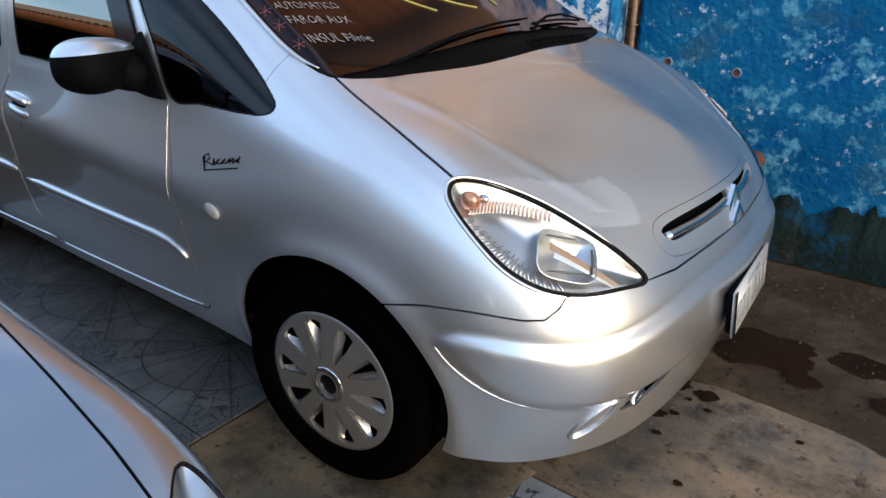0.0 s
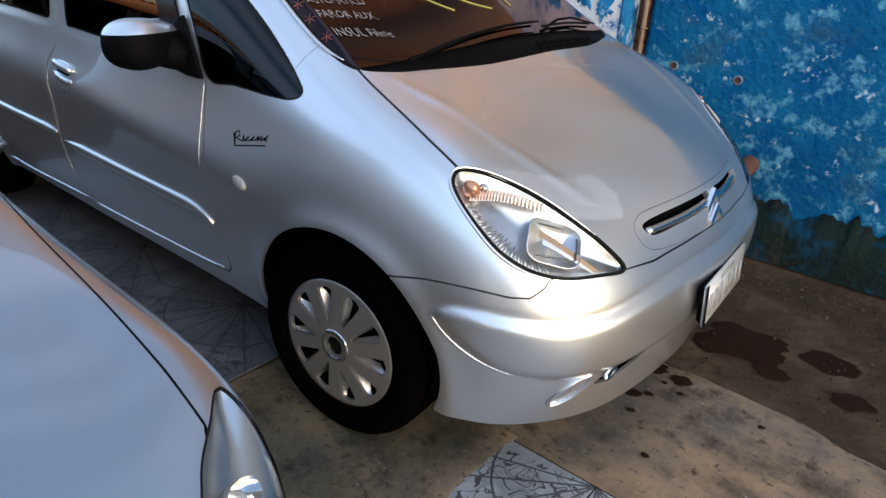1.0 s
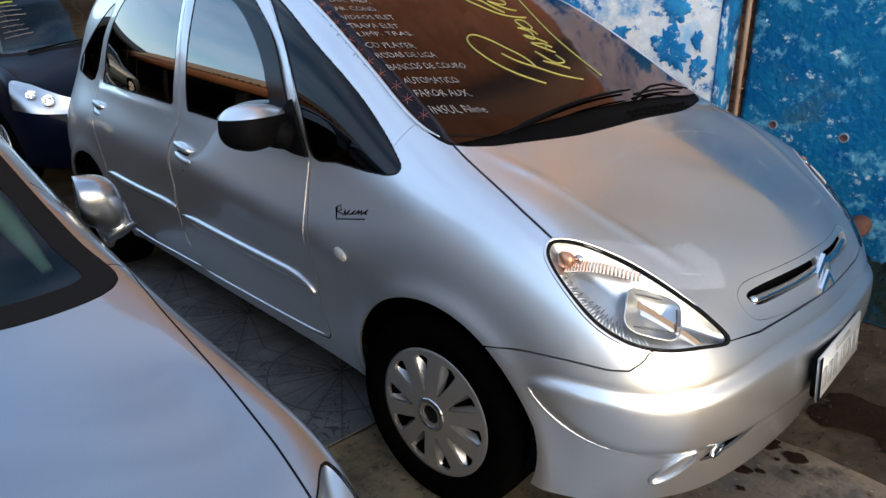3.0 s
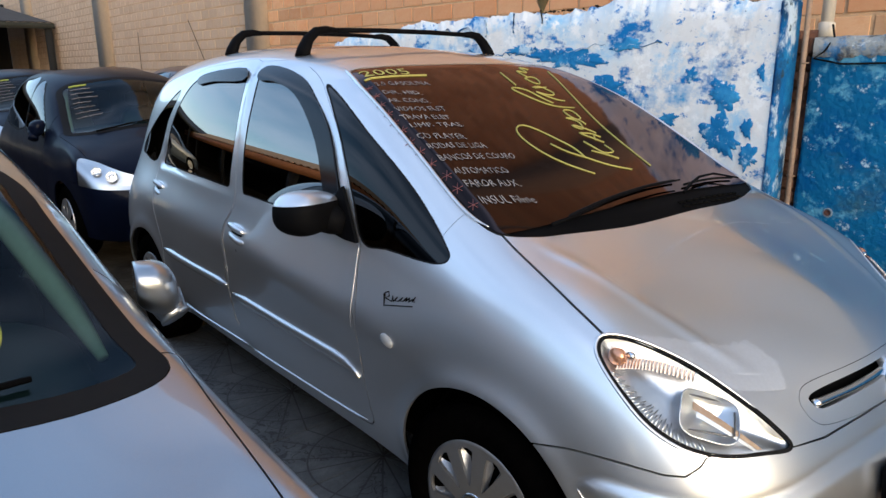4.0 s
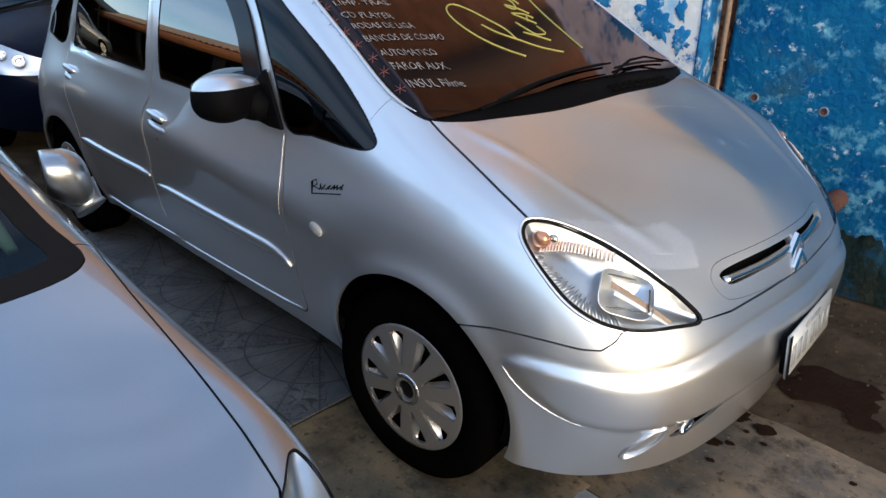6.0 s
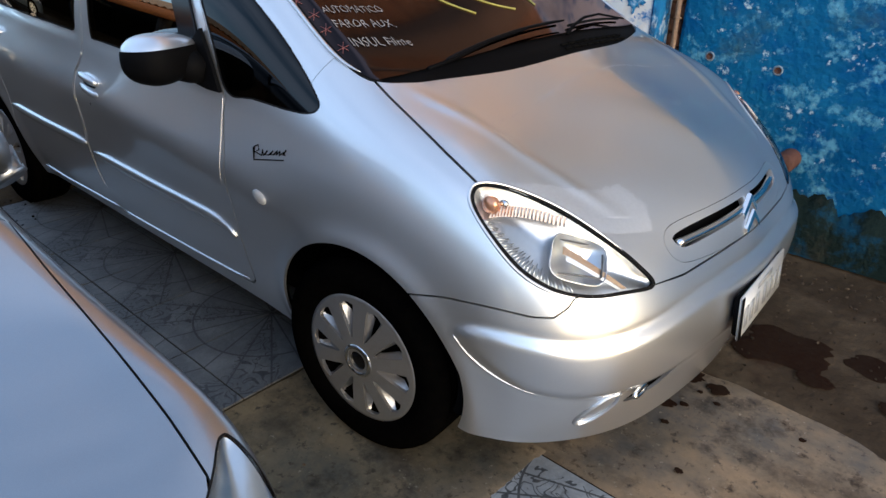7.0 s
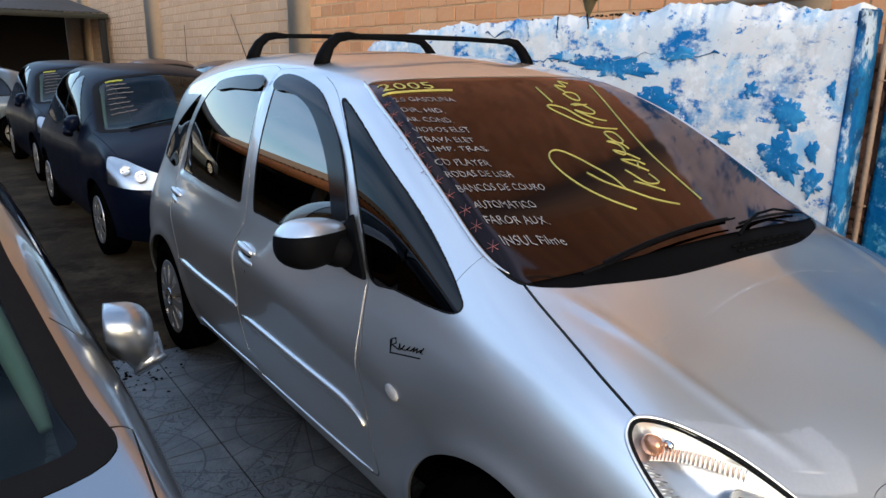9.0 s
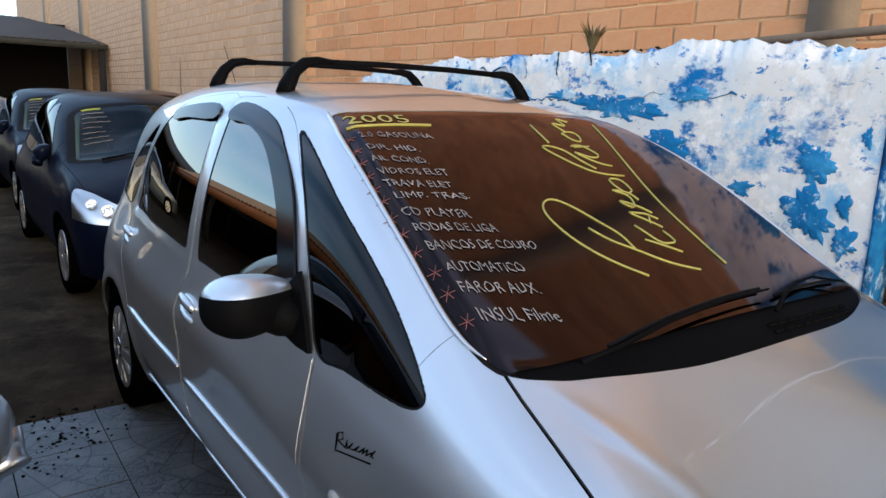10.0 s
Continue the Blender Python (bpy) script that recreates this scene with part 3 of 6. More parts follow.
def paving(name, label, x0, y0, nx, ny, size, stone, skip=()):
    """A field of square tiles with open joints on a bed of mortar."""
    ob = thing(name, label, "tiled floor", kind="structure")
    part("bed", mesh("bed", *box(x0 - .005, x0 + nx * size + .005, y0 - .005, y0 + ny * size + .005, -.014, .001), DIRT), ob)
    h = size - .005
    me = mesh("tile", *moved(box(0, h, 0, h, -.008, .006, .0012), Matrix.Identity(4)), stone, False)
    rng = random.Random(4)
    for i in range(nx):
        for j in range(ny):
            if (i, j) in skip:
                continue
            fx, fy = i % 2, j % 2                               # turned so that four corners meet in a star
            turn = {(0, 0): 180, (1, 0): -90, (0, 1): 90, (1, 1): 0}[(fx, fy)]
            cx, cy = x0 + i * size + size / 2, y0 + j * size + size / 2
            m = pose(cx, cy, 0, rng.uniform(-.15, .15), rng.uniform(-.15, .15), turn) @ Matrix.Translation((-h / 2, -h / 2, rng.uniform(-.001, .001)))
            part("tile", me, ob, m=m)
    return ob


def scattered(name, label, spots, size, mat, seed, level=lambda x: 0.0):
    rng = np.random.RandomState(seed)
    pieces = []
    for px, py in spots:
        s = size * rng.uniform(.5, 1.4)
        v, f = egg((0, 0, 0), (s, s * rng.uniform(.5, .9), s * .5), 3, 8)
        v = [tuple(np.array(p) * rng.uniform(.45, 1.25)) for p in v]
        m = pose(px, py, level(px) + s * .12, rng.uniform(-20, 20), rng.uniform(-20, 20), rng.uniform(0, 360))
        pieces.append(moved((v, f), m))
    return tagged(part(name, mesh(name, *joined(*pieces), mat, False)), label, "rubble", kind="stuff")


# ---- walls ----
def ragged_wall(name, label, x0, x1, y0, y1, tops, mat, seed, step=.018, chip=.02):
    """A thick plastered wall with a broken, uneven top that follows tops (x, z), and a face that is not quite flat."""
    xs = np.arange(x0, x1 + step / 2, step)
    zs_top = np.interp(xs, [a for a, _ in tops], [b for _, b in tops])
    zs_top = zs_top + np.array([noise.noise(Vector((a * 2.2, seed, 0))) * chip * 1.5 + noise.noise(Vector((a * 9, seed, 3))) * chip + abs(noise.noise(Vector((a * 38, seed, 7)))) * chip * 1.1 for a in xs])
    low = np.array([min(zs_top[max(0, i - 12):i + 13]) for i in range(len(xs))])
    low = np.convolve(np.pad(low, 12, mode="edge"), np.ones(25) / 25, "valid") - .004
    rows = 26
    v, f = [], []
    for i, a in enumerate(xs):
        for j in range(rows + 1):
            z = zs_top[i] if j == rows else low[i] * j / rows
            bumpy = noise.noise(Vector((a * 3, z * 3, seed))) * .006 + noise.noise(Vector((a * 14, z * 14, seed))) * .0025
            v.append((a, y0 + bumpy + (.012 if j == rows else 0), z))
        v.append((a, y1, zs_top[i] - .02))
        v.append((a, y1, 0))
    k = rows + 3
    for i in range(len(xs) - 1):
        for j in range(k - 1):
            f.append((i * k + j, (i + 1) * k + j, (i + 1) * k + j + 1, i * k + j + 1))
    f += [tuple(range(k)), tuple((len(xs) - 1) * k + j for j in range(k))[::-1]]
    return tagged(part(name, mesh(name, v, f, mat)), label, "wall", kind="structure")


wall_white = ragged_wall("wall_white", "low whitewashed wall with flaking blue patches and a broken top", -4.16, -.262, 1.25, 1.44, [(-4.16, 1.70), (-3.9, 1.76), (-3.5, 1.80), (-3.0, 1.83), (-2.2, 1.855), (-1.3, 1.85), (-.95, 1.875), (-.75, 1.865), (-.5, 1.83), (-.35, 1.825), (-.262, 1.835)], WHITE_WALL, 11, chip=.032)
tagged(part("wall_end", mesh("wall_end", *box(-.262, -.232, 1.243, 1.405, 0, 1.828, .008), EDGE_BLUE)), "blue painted end of the low wall", "wall", kind="structure")
wall_blue = ragged_wall("wall_blue", "low wall in flaking bright blue paint", -.188, 5.0, 1.455, 1.64, [(-.188, 1.61), (.1, 1.64), (.5, 1.66), (1.5, 1.65), (5, 1.66)], BLUE_WALL, 23)
def wall_band(count, profile):
    """A thin band along the blue wall: profile gives (y, z) points for each x, from bottom to top."""
    v, rows = [], 0
    for x in np.linspace(-.183, 5, count):
        line = profile(x)
        rows = len(line)
        v += [(x, y, z) for y, z in line]
    return v, [(i * rows + j, (i + 1) * rows + j, (i + 1) * rows + j + 1, i * rows + j + 1) for i in range(count - 1) for j in range(rows - 1)]


def wave(x, size, seed):
    return noise.noise(Vector((x * size, seed, 1)))


foot_band = wall_band(260, lambda x: ((1.448, 0), (1.449, .10), (1.4505, .31 + .12 * wave(x, 2.1, 0) + .07 * wave(x, 9, 0) + .05 * wave(x, 31, 0)), (1.47, .27)))
tagged(part("wall_foot", mesh("wall_foot", *foot_band, SPLASH)), "dark algae stain along the foot of the blue wall", "wall stain", kind="structure")
cap_band = wall_band(300, lambda x: ((1.47, 1.57), (1.449, 1.575 + .03 * wave(x, 5, 7) + .035 * wave(x, 23, 7)), (1.446, 1.62), (1.452, 1.663 + .02 * wave(x, 11, 4)), (1.50, 1.668)))
tagged(part("wall_cap", mesh("wall_cap", *cap_band, CAP_PLASTER)), "ragged pale plaster along the top of the blue wall", "wall", kind="structure")
# run on behind the white wall as added dark backing for the gap
tagged(part("wall_core", mesh("wall_core", *box(-.62, -.19, 1.50, 1.62, 0, 1.70), RUBBLE)), "broken brick core between two walls", "wall", kind="structure")


def core_bricks():
    rng = random.Random(9)
    ob = thing("brick_jamb", "broken brick ends in the gap between the walls", "brickwork", kind="structure")
    z = .02
    while z < 1.62:
        h = rng.uniform(.05, .075)
        d = rng.uniform(0, .05)
        v, f = box(-.30 + rng.uniform(0, .02), -.191 - rng.uniform(0, .012), 1.450 + d, 1.505, z, z + h, .006)
        v = [(a + noise.noise(Vector((a * 30, b * 30, c * 30))) * .008, b + noise.noise(Vector((a * 25, c * 25, b))) * .01, c) for a, b, c in v]
        part("brick", mesh("brick", v, f, RUBBLE, False), ob)
        z += h + .012


core_bricks()
pipe = thing("drain_pipe", "rusty pipe standing in the gap between the walls", "pipe")
part("pipe", mesh("pipe", *tube([(-.205, 1.425, .0), (-.205, 1.425, .6), (-.207, 1.42, 1.2), (-.215, 1.42, 2.1)], .0125, 12), RUST), pipe)
for zc in (1.02, 1.55):
    part("clip", mesh("clip", *tube([(-.205 + .016 * math.cos(t), 1.425 + .016 * math.sin(t), zc) for t in np.linspace(0, 2 * math.pi, 14, endpoint=False)], .004, 6, closed=True), RUST), pipe)
vent = thing("vent_pipe", "cream plastic pipe on top of the blue wall", "pipe")
part("pipe", mesh("pipe", *tube([(-.17, 1.53, 1.62), (-.17, 1.53, 2.6)], .028, 16), PVC), vent)
part("socket", mesh("socket", *lathe([(.028, 0), (.036, 0), (.036, .07), (.028, .075)], 20, "z"), PVC), vent, m=pose(-.17, 1.53, 1.66))
cable = thing("cable", "black cable looped over the wall top", "cable")
part("wire", mesh("wire", *tube([(-.13, 1.50, 1.72), (-.10, 1.46, 1.66), (-.13, 1.44, 1.60), (-.17, 1.43, 1.57), (-.05, 1.44, 1.545), (.3, 1.446, 1.55), (.8, 1.447, 1.54), (2.5, 1.447, 1.55)], .005, 6), RUBBER), cable)
for hx, hz in ((-.025, .860), (.297, .842)):
    hole = thing("wall_hole", "chipped bolt hole in the blue wall", "hole", "bolt holes")
    part("rim", mesh("rim", *moved(lathe([(.014, .002), (.017, -.004), (.022, -.003), (.026, .006)], 14), pose(hx, 1.452, hz, 0, 30 * hx)), CHIPPED), hole, "pale chipped rim")
    part("bore", mesh("bore", *moved(lathe([(.001, .001), (.015, -.003)], 12), pose(hx, 1.450, hz)), OLD_RUST), hole, "dark rusty bore")
stub = thing("pipe_stub", "rusty capped pipe stub in the blue wall", "pipe")
part("stub", mesh("stub", *moved(lathe([(.001, -.10), (.040, -.10), (.048, -.085), (.046, .02), (.046, .06)], 24), pose(.44, 1.44, .46)), OLD_RUST), stub)


def wall_cracks():
    """Open cracks and flaked ridges in the whitewash."""
    rng = random.Random(8)
    runs = [[(-2.35, 1.625), (-2.0, 1.60), (-1.75, 1.63), (-1.45, 1.62), (-1.25, 1.655), (-1.0, 1.64), (-.82, 1.66)], [(-2.2, 1.84), (-2.17, 1.76), (-2.22, 1.70)], [(-1.93, 1.85), (-1.95, 1.77), (-1.90, 1.72)], [(-1.70, 1.85), (-1.69, 1.74)],
            [(-2.6, 1.80), (-2.5, 1.76), (-2.36, 1.79), (-2.3, 1.77)], [(-1.9, 1.49), (-1.6, 1.50), (-1.4, 1.47)]]
    for run in runs:
        pts = []
        for (ax, az), (bx, bz) in zip(run, run[1:]):
            k = max(2, int(math.hypot(bx - ax, bz - az) / .03))
            pts += [(ax + (bx - ax) * i / k + rng.gauss(0, .006), 1.2485, az + (bz - az) * i / k + rng.gauss(0, .010)) for i in range(k)]
        ob = thing("wall_crack", "dark open crack in the whitewashed wall", "crack", "wall cracks", kind="structure")
        part("crack", mesh("crack", *tube(pts, [.002 + .006 * rng.random() ** 2 for _ in pts], 6, flat=.8), EDGE_BLUE if rng.random() < .6 else DIRT), ob)


wall_cracks()


def paint_patches():
    """Ragged places where the whitewash has come off the older blue coat."""
    for cx, cz, rx, rz in ((-1.48, 1.59, .21, .06), (-1.22, 1.40, .15, .07), (-1.06, 1.65, .10, .03), (-.50, 1.41, .08, .07), (-.49, 1.20, .09, .09), (-.68, 1.50, .03, .03), (-.35, 1.11, .05, .05), (-.79, 1.27, .05, .03), (-1.85, 1.64, .11, .03), (-.36, 1.25, .03, .05), (-.32, 1.51, .02, .03)):
        k = 56
        rim = []
        for a in np.linspace(0, 2 * math.pi, k, endpoint=False):
            c, d = math.cos(a), math.sin(a)
            q = 1 + .75 * noise.noise(Vector((c * 1.3 + cx * 9, d * 1.3, cz * 7))) + .45 * noise.noise(Vector((c * 4 + cx, d * 4, cz * 5))) + .25 * noise.noise(Vector((c * 11, d * 11 + cx, cz)))
            rim.append((cx + rx * q * c, cz + rz * q * d))
        y = lambda a, b: 1.25 + noise.noise(Vector((a * 3, b * 3, 11))) * .006 + noise.noise(Vector((a * 14, b * 14, 11))) * .0025
        v = [(cx, y(cx, cz) - .0045, cz)]
        for f, out in ((.5, .0045), (.93, .0040), (1.0, .0005)):
            v += [(cx + (a - cx) * f, y(cx + (a - cx) * f, cz + (b - cz) * f) - out, cz + (b - cz) * f) for a, b in rim]
        fc = [(0, 1 + (i + 1) % k, 1 + i) for i in range(k)] + [(1 + r * k + i, 1 + r * k + (i + 1) % k, 1 + (r + 1) * k + (i + 1) % k, 1 + (r + 1) * k + i) for r in range(2) for i in range(k)]
        tagged(part("paint_patch", mesh("paint_patch", v, fc, OLD_BLUE)), "older blue paint bared in the whitewashed wall", "paint patch", "paint patches", "structure")


OLD_BLUE = layered("bared_blue_paint", [((.030, .20, .47), 0, 0, 0, ONE), ((.07, .30, .56), 5, .54, .07, ONE), ((.50, .64, .74), 12, .60, .03, ONE), ((.02, .10, .24), 9, .62, .05, ONE), ((.84, .82, .78), 17, .62, .03, ONE)], .75, .4, 40)
paint_patches()


def floor_stains():
    """Dried oil and mud stains with ragged outlines."""
    rng = random.Random(3)
    for count, (cx, cy, r, mat) in enumerate(((.79, .62, .13, STAIN), (.70, .49, .06, STAIN), (.95, .47, .05, STAIN), (1.10, .70, .08, STAIN), (.60, .18, .045, STAIN), (1.22, .48, .05, STAIN), (.614, -.019, .026, STAIN), (.667, .007, .013, STAIN), (.792, -.30, .011, STAIN), (.749, .088, .010, STAIN), (.681, .108, .008, STAIN), (.72, .16, .03, STAIN), (1.02, .10, .010, STAIN), (.66, -.12, .010, STAIN), (-.1, -.62, .10, RUSTY_MUD))):
        k = 40
        ring = [(cx + r * (1 + .45 * noise.noise(Vector((math.cos(a) * 1.5 + cx * 9, math.sin(a) * 1.5, cy * 7))) + .2 * noise.noise(Vector((math.cos(a) * 6, math.sin(a) * 6 + cx, cy)))) * math.cos(a) * 1.3,
                 cy + r * (1 + .45 * noise.noise(Vector((math.cos(a) * 1.5 + cx * 9, math.sin(a) * 1.5, cy * 7)))) * math.sin(a)) for a in np.linspace(0, 2 * math.pi, k, endpoint=False)]
        base = (.0 if cy < .24 else -.012) + .003 * (count % 3)
        v = [(a, b, base + .0015) for a, b in ring] + [(cx + (a - cx) * .9, cy + (b - cy) * .9, base + .003) for a, b in ring]
        f = [(i, (i + 1) % k, k + (i + 1) % k, k + i) for i in range(k)] + [tuple(range(k, 2 * k))]
        tagged(part("floor_stain", mesh("floor_stain", v, f, mat, False)), "dark dried stain on the worn concrete", "stain", "floor stains", "structure")


STAIN = material("dried_oil", (.018, .007, .0035), .9, spec=.06, var=.5, scale=18, tint=(.026, .016, .010), bump=.4, bump_scale=60)
RUSTY_MUD = material("rusty_mud", (.10, .070, .048), .95, spec=.1, var=.5, scale=10, tint=(.15, .105, .07), bump=.4, bump_scale=50)
floor_stains()


# ---- brick hall ----
def brick_hall():
    hall = thing("wall_brick", "tall wall of hollow clay blocks between concrete pillars", "wall", kind="structure")
    part("mortar", mesh("mortar", *box(-42, .23, 2.506, 2.75, 0, 8.0), MORTAR), hall)
    # unseen end greyed so the bonnet mirrors less brown; pillar at .30 hides its joint
    part("unseen_grey_coat", mesh("unseen_grey_coat", *box(.23, 12, 2.506, 2.75, 0, 8.0), PILLAR), hall)
    for xc, w in ((-1.12, .27), (.30, .50), (-8.05, .55), (-15.5, .9), (-23.2, 1.1), (-31, 1.1)):
        part("pillar", mesh("pillar", *box(xc - w / 2, xc + w / 2, 2.41 if xc < -2 else 2.46, 2.6, 0, 8.1, .01), PILLAR), hall, "cast concrete pillar")
    rng = random.Random(2)
    L, H = .305, .152
    me = mesh("brick", *box(-.1425, .1425, -.008, .02, -.0662, .0662, .003), CLAY, False)
    near, rest = [], []
    for r in range(int(8.0 / H)):
        x = -41.8 + (L / 2 if r % 2 else 0)
        while x < 11.8:
            z = r * H + H / 2
            if not any(abs(x - c) < w / 2 - .15 for c, w in ((.30, .50), (-8.05, .55), (-15.5, .9), (-23.2, 1.1))):
                (near if -6.6 < x < -.1 and 1.75 < z < 3.1 and len(near) < 300 else rest).append((x, z))
            x += L
    for x, z in near:
        part("brick", me, hall, m=pose(x + rng.uniform(-.004, .004), 2.506 + rng.uniform(-.0015, .0015), z + rng.uniform(-.002, .002), 0, rng.uniform(-.6, .6), 0))
    washed = [q for q in rest if q[0] < -8.2]
    grey = [q for q in rest if q[0] > .08]
    rest = [q for q in rest if -8.2 <= q[0] <= .08]
    for name, spots, mat in (("far_bricks", rest, CLAY_FAR), ("washed_bricks", washed, CLAY_WASHED), ("unseen_grey_bricks", grey, CLAY_GREY)):
        v, f = [], []
        for x, z in spots:
            n, o = len(v), rng.uniform(-.004, .004)
            a, b, c, d = x - .1425, x + .1425, z - .0662, z + .0662
            v += [(a, 2.51, c), (b, 2.51, c), (b, 2.51, d), (a, 2.51, d), (a + .004, 2.500 + o * .5, c + .004), (b - .004, 2.500 + o * .5, c + .004), (b - .004, 2.500 + o * .5, d - .004), (a + .004, 2.500 + o * .5, d - .004)]
            f += [(n + 4, n + 5, n + 6, n + 7), (n, n + 1, n + 5, n + 4), (n + 1, n + 2, n + 6, n + 5), (n + 2, n + 3, n + 7, n + 6), (n + 3, n, n + 4, n + 7)]
        tagged(part(name, mesh(name, v, f, mat, False), hall), kind="stuff")


def far_clay(name, base, tint, spread):
    m = material(name, base, .85, var=.3, scale=5, tint=tint, bump=.4, bump_scale=60)
    n, l = m.node_tree.nodes, m.node_tree.links
    b = n["Principled BSDF"]
    old = b.inputs["Base Color"].links[0].from_socket
    geo, mx, hsv = n.new("ShaderNodeNewGeometry"), n.new("ShaderNodeMapRange"), n.new("ShaderNodeHueSaturation")
    mx.inputs["To Min"].default_value, mx.inputs["To Max"].default_value = 1 - spread, 1 + spread
    l.new(geo.outputs["Random Per Island"], mx.inputs["Value"]), l.new(mx.outputs["Result"], hsv.inputs["Value"]), l.new(old, hsv.inputs["Color"])
    l.new(hsv.outputs["Color"], b.inputs["Base Color"])
    return m


CLAY_FAR = far_clay("clay_block_joined", (.62, .265, .10), (.68, .40, .20), .22)
# grey picked for the bonnet's reflections, on blocks out of view
CLAY_GREY = far_clay("unseen_grey_block", (.33, .31, .29), (.40, .37, .34), .06)
CLAY_WASHED = far_clay("cement_washed_block", (.50, .345, .215), (.54, .39, .26), .06)
beam = thing("timber_pole", "weathered timber pole lying along the wall top", "pole")
part("pole", mesh("pole", *tube([(-1.25, 1.62, 1.90), (.0, 1.60, 1.95), (1.5, 1.58, 1.97)], .020, 10), WEATHERED), beam)
plant = thing("bromeliad", "small spiky plant growing on the wall top", "plant")
for i in range(24):
    a, tall = i * 2.4, .11 + .08 * ((i * 7) % 5) / 5
    c = Vector((-1.775, 1.33, 1.86))
    tip = Vector((math.cos(a) * .09, math.sin(a) * .06, tall))
    w = Vector((-math.sin(a), math.cos(a), 0)) * .008
    p = [c + w, c - w, c + tip * .55 + Vector((0, 0, .02)) - w * .8, c + tip * .55 + Vector((0, 0, .02)) + w * .8, c + tip]
    part("leaf", mesh("leaf", [tuple(q) for q in p] + [(q.x, q.y + .002, q.z - .003) for q in p], [(0, 1, 2, 3), (3, 2, 4), (8, 7, 6, 5), (9, 7, 8), (0, 3, 8, 5), (1, 6, 7, 2)], LEAF, False), plant)


# ---- sheds ----
def far_shed():
    """Open-fronted shed that closes the yard's far end."""
    s = thing("open_shed", "low open shed with a dark interior under a fibre cement roof", "shed")
    v, f = [], []
    ys = np.arange(-14, 2.42, .09)
    for i, y in enumerate(ys):
        h = .028 * math.sin(i * math.pi / 1.0 + .5) if i % 2 else -.028
        drop = max(0, (y - 1.2) * .18)
        v += [(-19.8, y, 2.74 + h), (-26.5, y, 3.75 + h - drop)]
    f = [(2 * i, 2 * i + 2, 2 * i + 3, 2 * i + 1) for i in range(len(ys) - 1)]
    part("roof", mesh("roof", v, f, ROOF_TILE), s, "corrugated roof", thick=.02)
    part("fascia", mesh("fascia", *box(-19.85, -19.78, -14, 2.44, 2.55, 2.69, .01), EAVE), s, "pale eave board")
    part("back_wall", mesh("back_wall", *box(-27, -26.6, -14, 2.44, 0, 3.6), SHED_SHADE), s)
    part("side_wall", mesh("side_wall", *box(-27, -19.8, -14.2, -14, 0, 3.0), SHED_SHADE), s)
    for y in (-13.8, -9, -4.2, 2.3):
        part("post", mesh("post", *box(-20.0, -19.85, y - .08, y + .08, 0, 2.58, .01), SHED_SHADE), s)
    return s


def near_shed():
    """Tiled lean-to along the opposite side of the yard, seen mirrored in the car windows."""
    s = thing("lean_to", "long lean-to with a warm tiled roof edge and dark interior", "shed")
    v, f = [], []
    xs = np.arange(-30, -2.8, .11)
    for i, x in enumerate(xs):
        h = .03 if i % 2 else -.03
        v += [(x, -4.7, 2.36 + h), (x, -9.8, 4.3 + h)]
    f = [(2 * i, 2 * i + 1, 2 * i + 3, 2 * i + 2) for i in range(len(xs) - 1)]
    part("roof", mesh("roof", v, f, ORANGE_EAVE), s, "clay tiled roof", thick=.03)
    part("fascia", mesh("fascia", *box(-30, -2.8, -4.76, -4.70, 1.98, 2.31, .01), EAVE_BOARD), s, "orange-brown eave board")
    part("back_wall", mesh("back_wall", *box(-30, -2.8, -10.2, -10.0, 0, 4.3), SHED_SHADE), s)
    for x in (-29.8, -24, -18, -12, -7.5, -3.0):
        part("post", mesh("post", *box(x - .09, x + .09, -4.9, -4.76, 0, 2.2, .01), SHED_SHADE), s)
    return s


far_shed()
near_shed()
tagged(part("wall_south", mesh("wall_south", *box(-2.8, 14, -10.2, -10.0, 0, 1.9), PILLAR)), "plain rendered boundary wall", "wall", kind="structure")


# ---- the silver people carrier ----
AHEAD = np.array((.62, .62, .48)) / np.linalg.norm((.62, .62, .48))       # out of the headlamp
E1 = np.array((.7071, -.7071, 0.0))
E2 = np.cross(AHEAD, E1) * -1
E2 = E2 if E2[2] > 0 else -E2


def slanted(points):
    p = np.asarray(points, float)[:, :3]
    return np.stack([p @ E1, p @ E2], 1)


LAMP = [(.337, .745, .906), (.347, .722, .912), (.38, .682, .902), (.434, .636, .876), (.506, .588, .836), (.595, .538, .776), (.651, .502, .727), (.695, .479, .676),
        (.668, .567, .681), (.624, .654, .688), (.567, .716, .707), (.5, .754, .744), (.442, .769, .791), (.383, .773, .843), (.346, .765, .882)]
GAP = [(-.068, .692, 1.087), (-.003, .70, 1.056), (.104, .714, 1.014), (.238, .733, .961), (.341, .735, .911)]
NOSE_SEAM = [(.698, .474, .674), (.721, .358, .667), (.738, .182, .672), (.747, 0, .675), (.735, -.2, .672)]
WING_SEAM = [(.20, .861, .622), (.336, .84, .647), (.438, .811, .652), (.54, .765, .645), (.578, .737, .647), (.597, .708, .669), (.60, .688, .691)]
SCREEN = [(-.072, .695), (-.009, .617), (.025, .535), (.066, .407), (.096, .252), (.115, .0), (.096, -.252), (-.5, -.45), (-.86, -.25), (-.875, 0), (-.90, .166), (-.936, .387), (-.957, .49), (-.985, .577), (-.79, .628), (-.56, .668), (-.365, .69), (-.193, .706)]
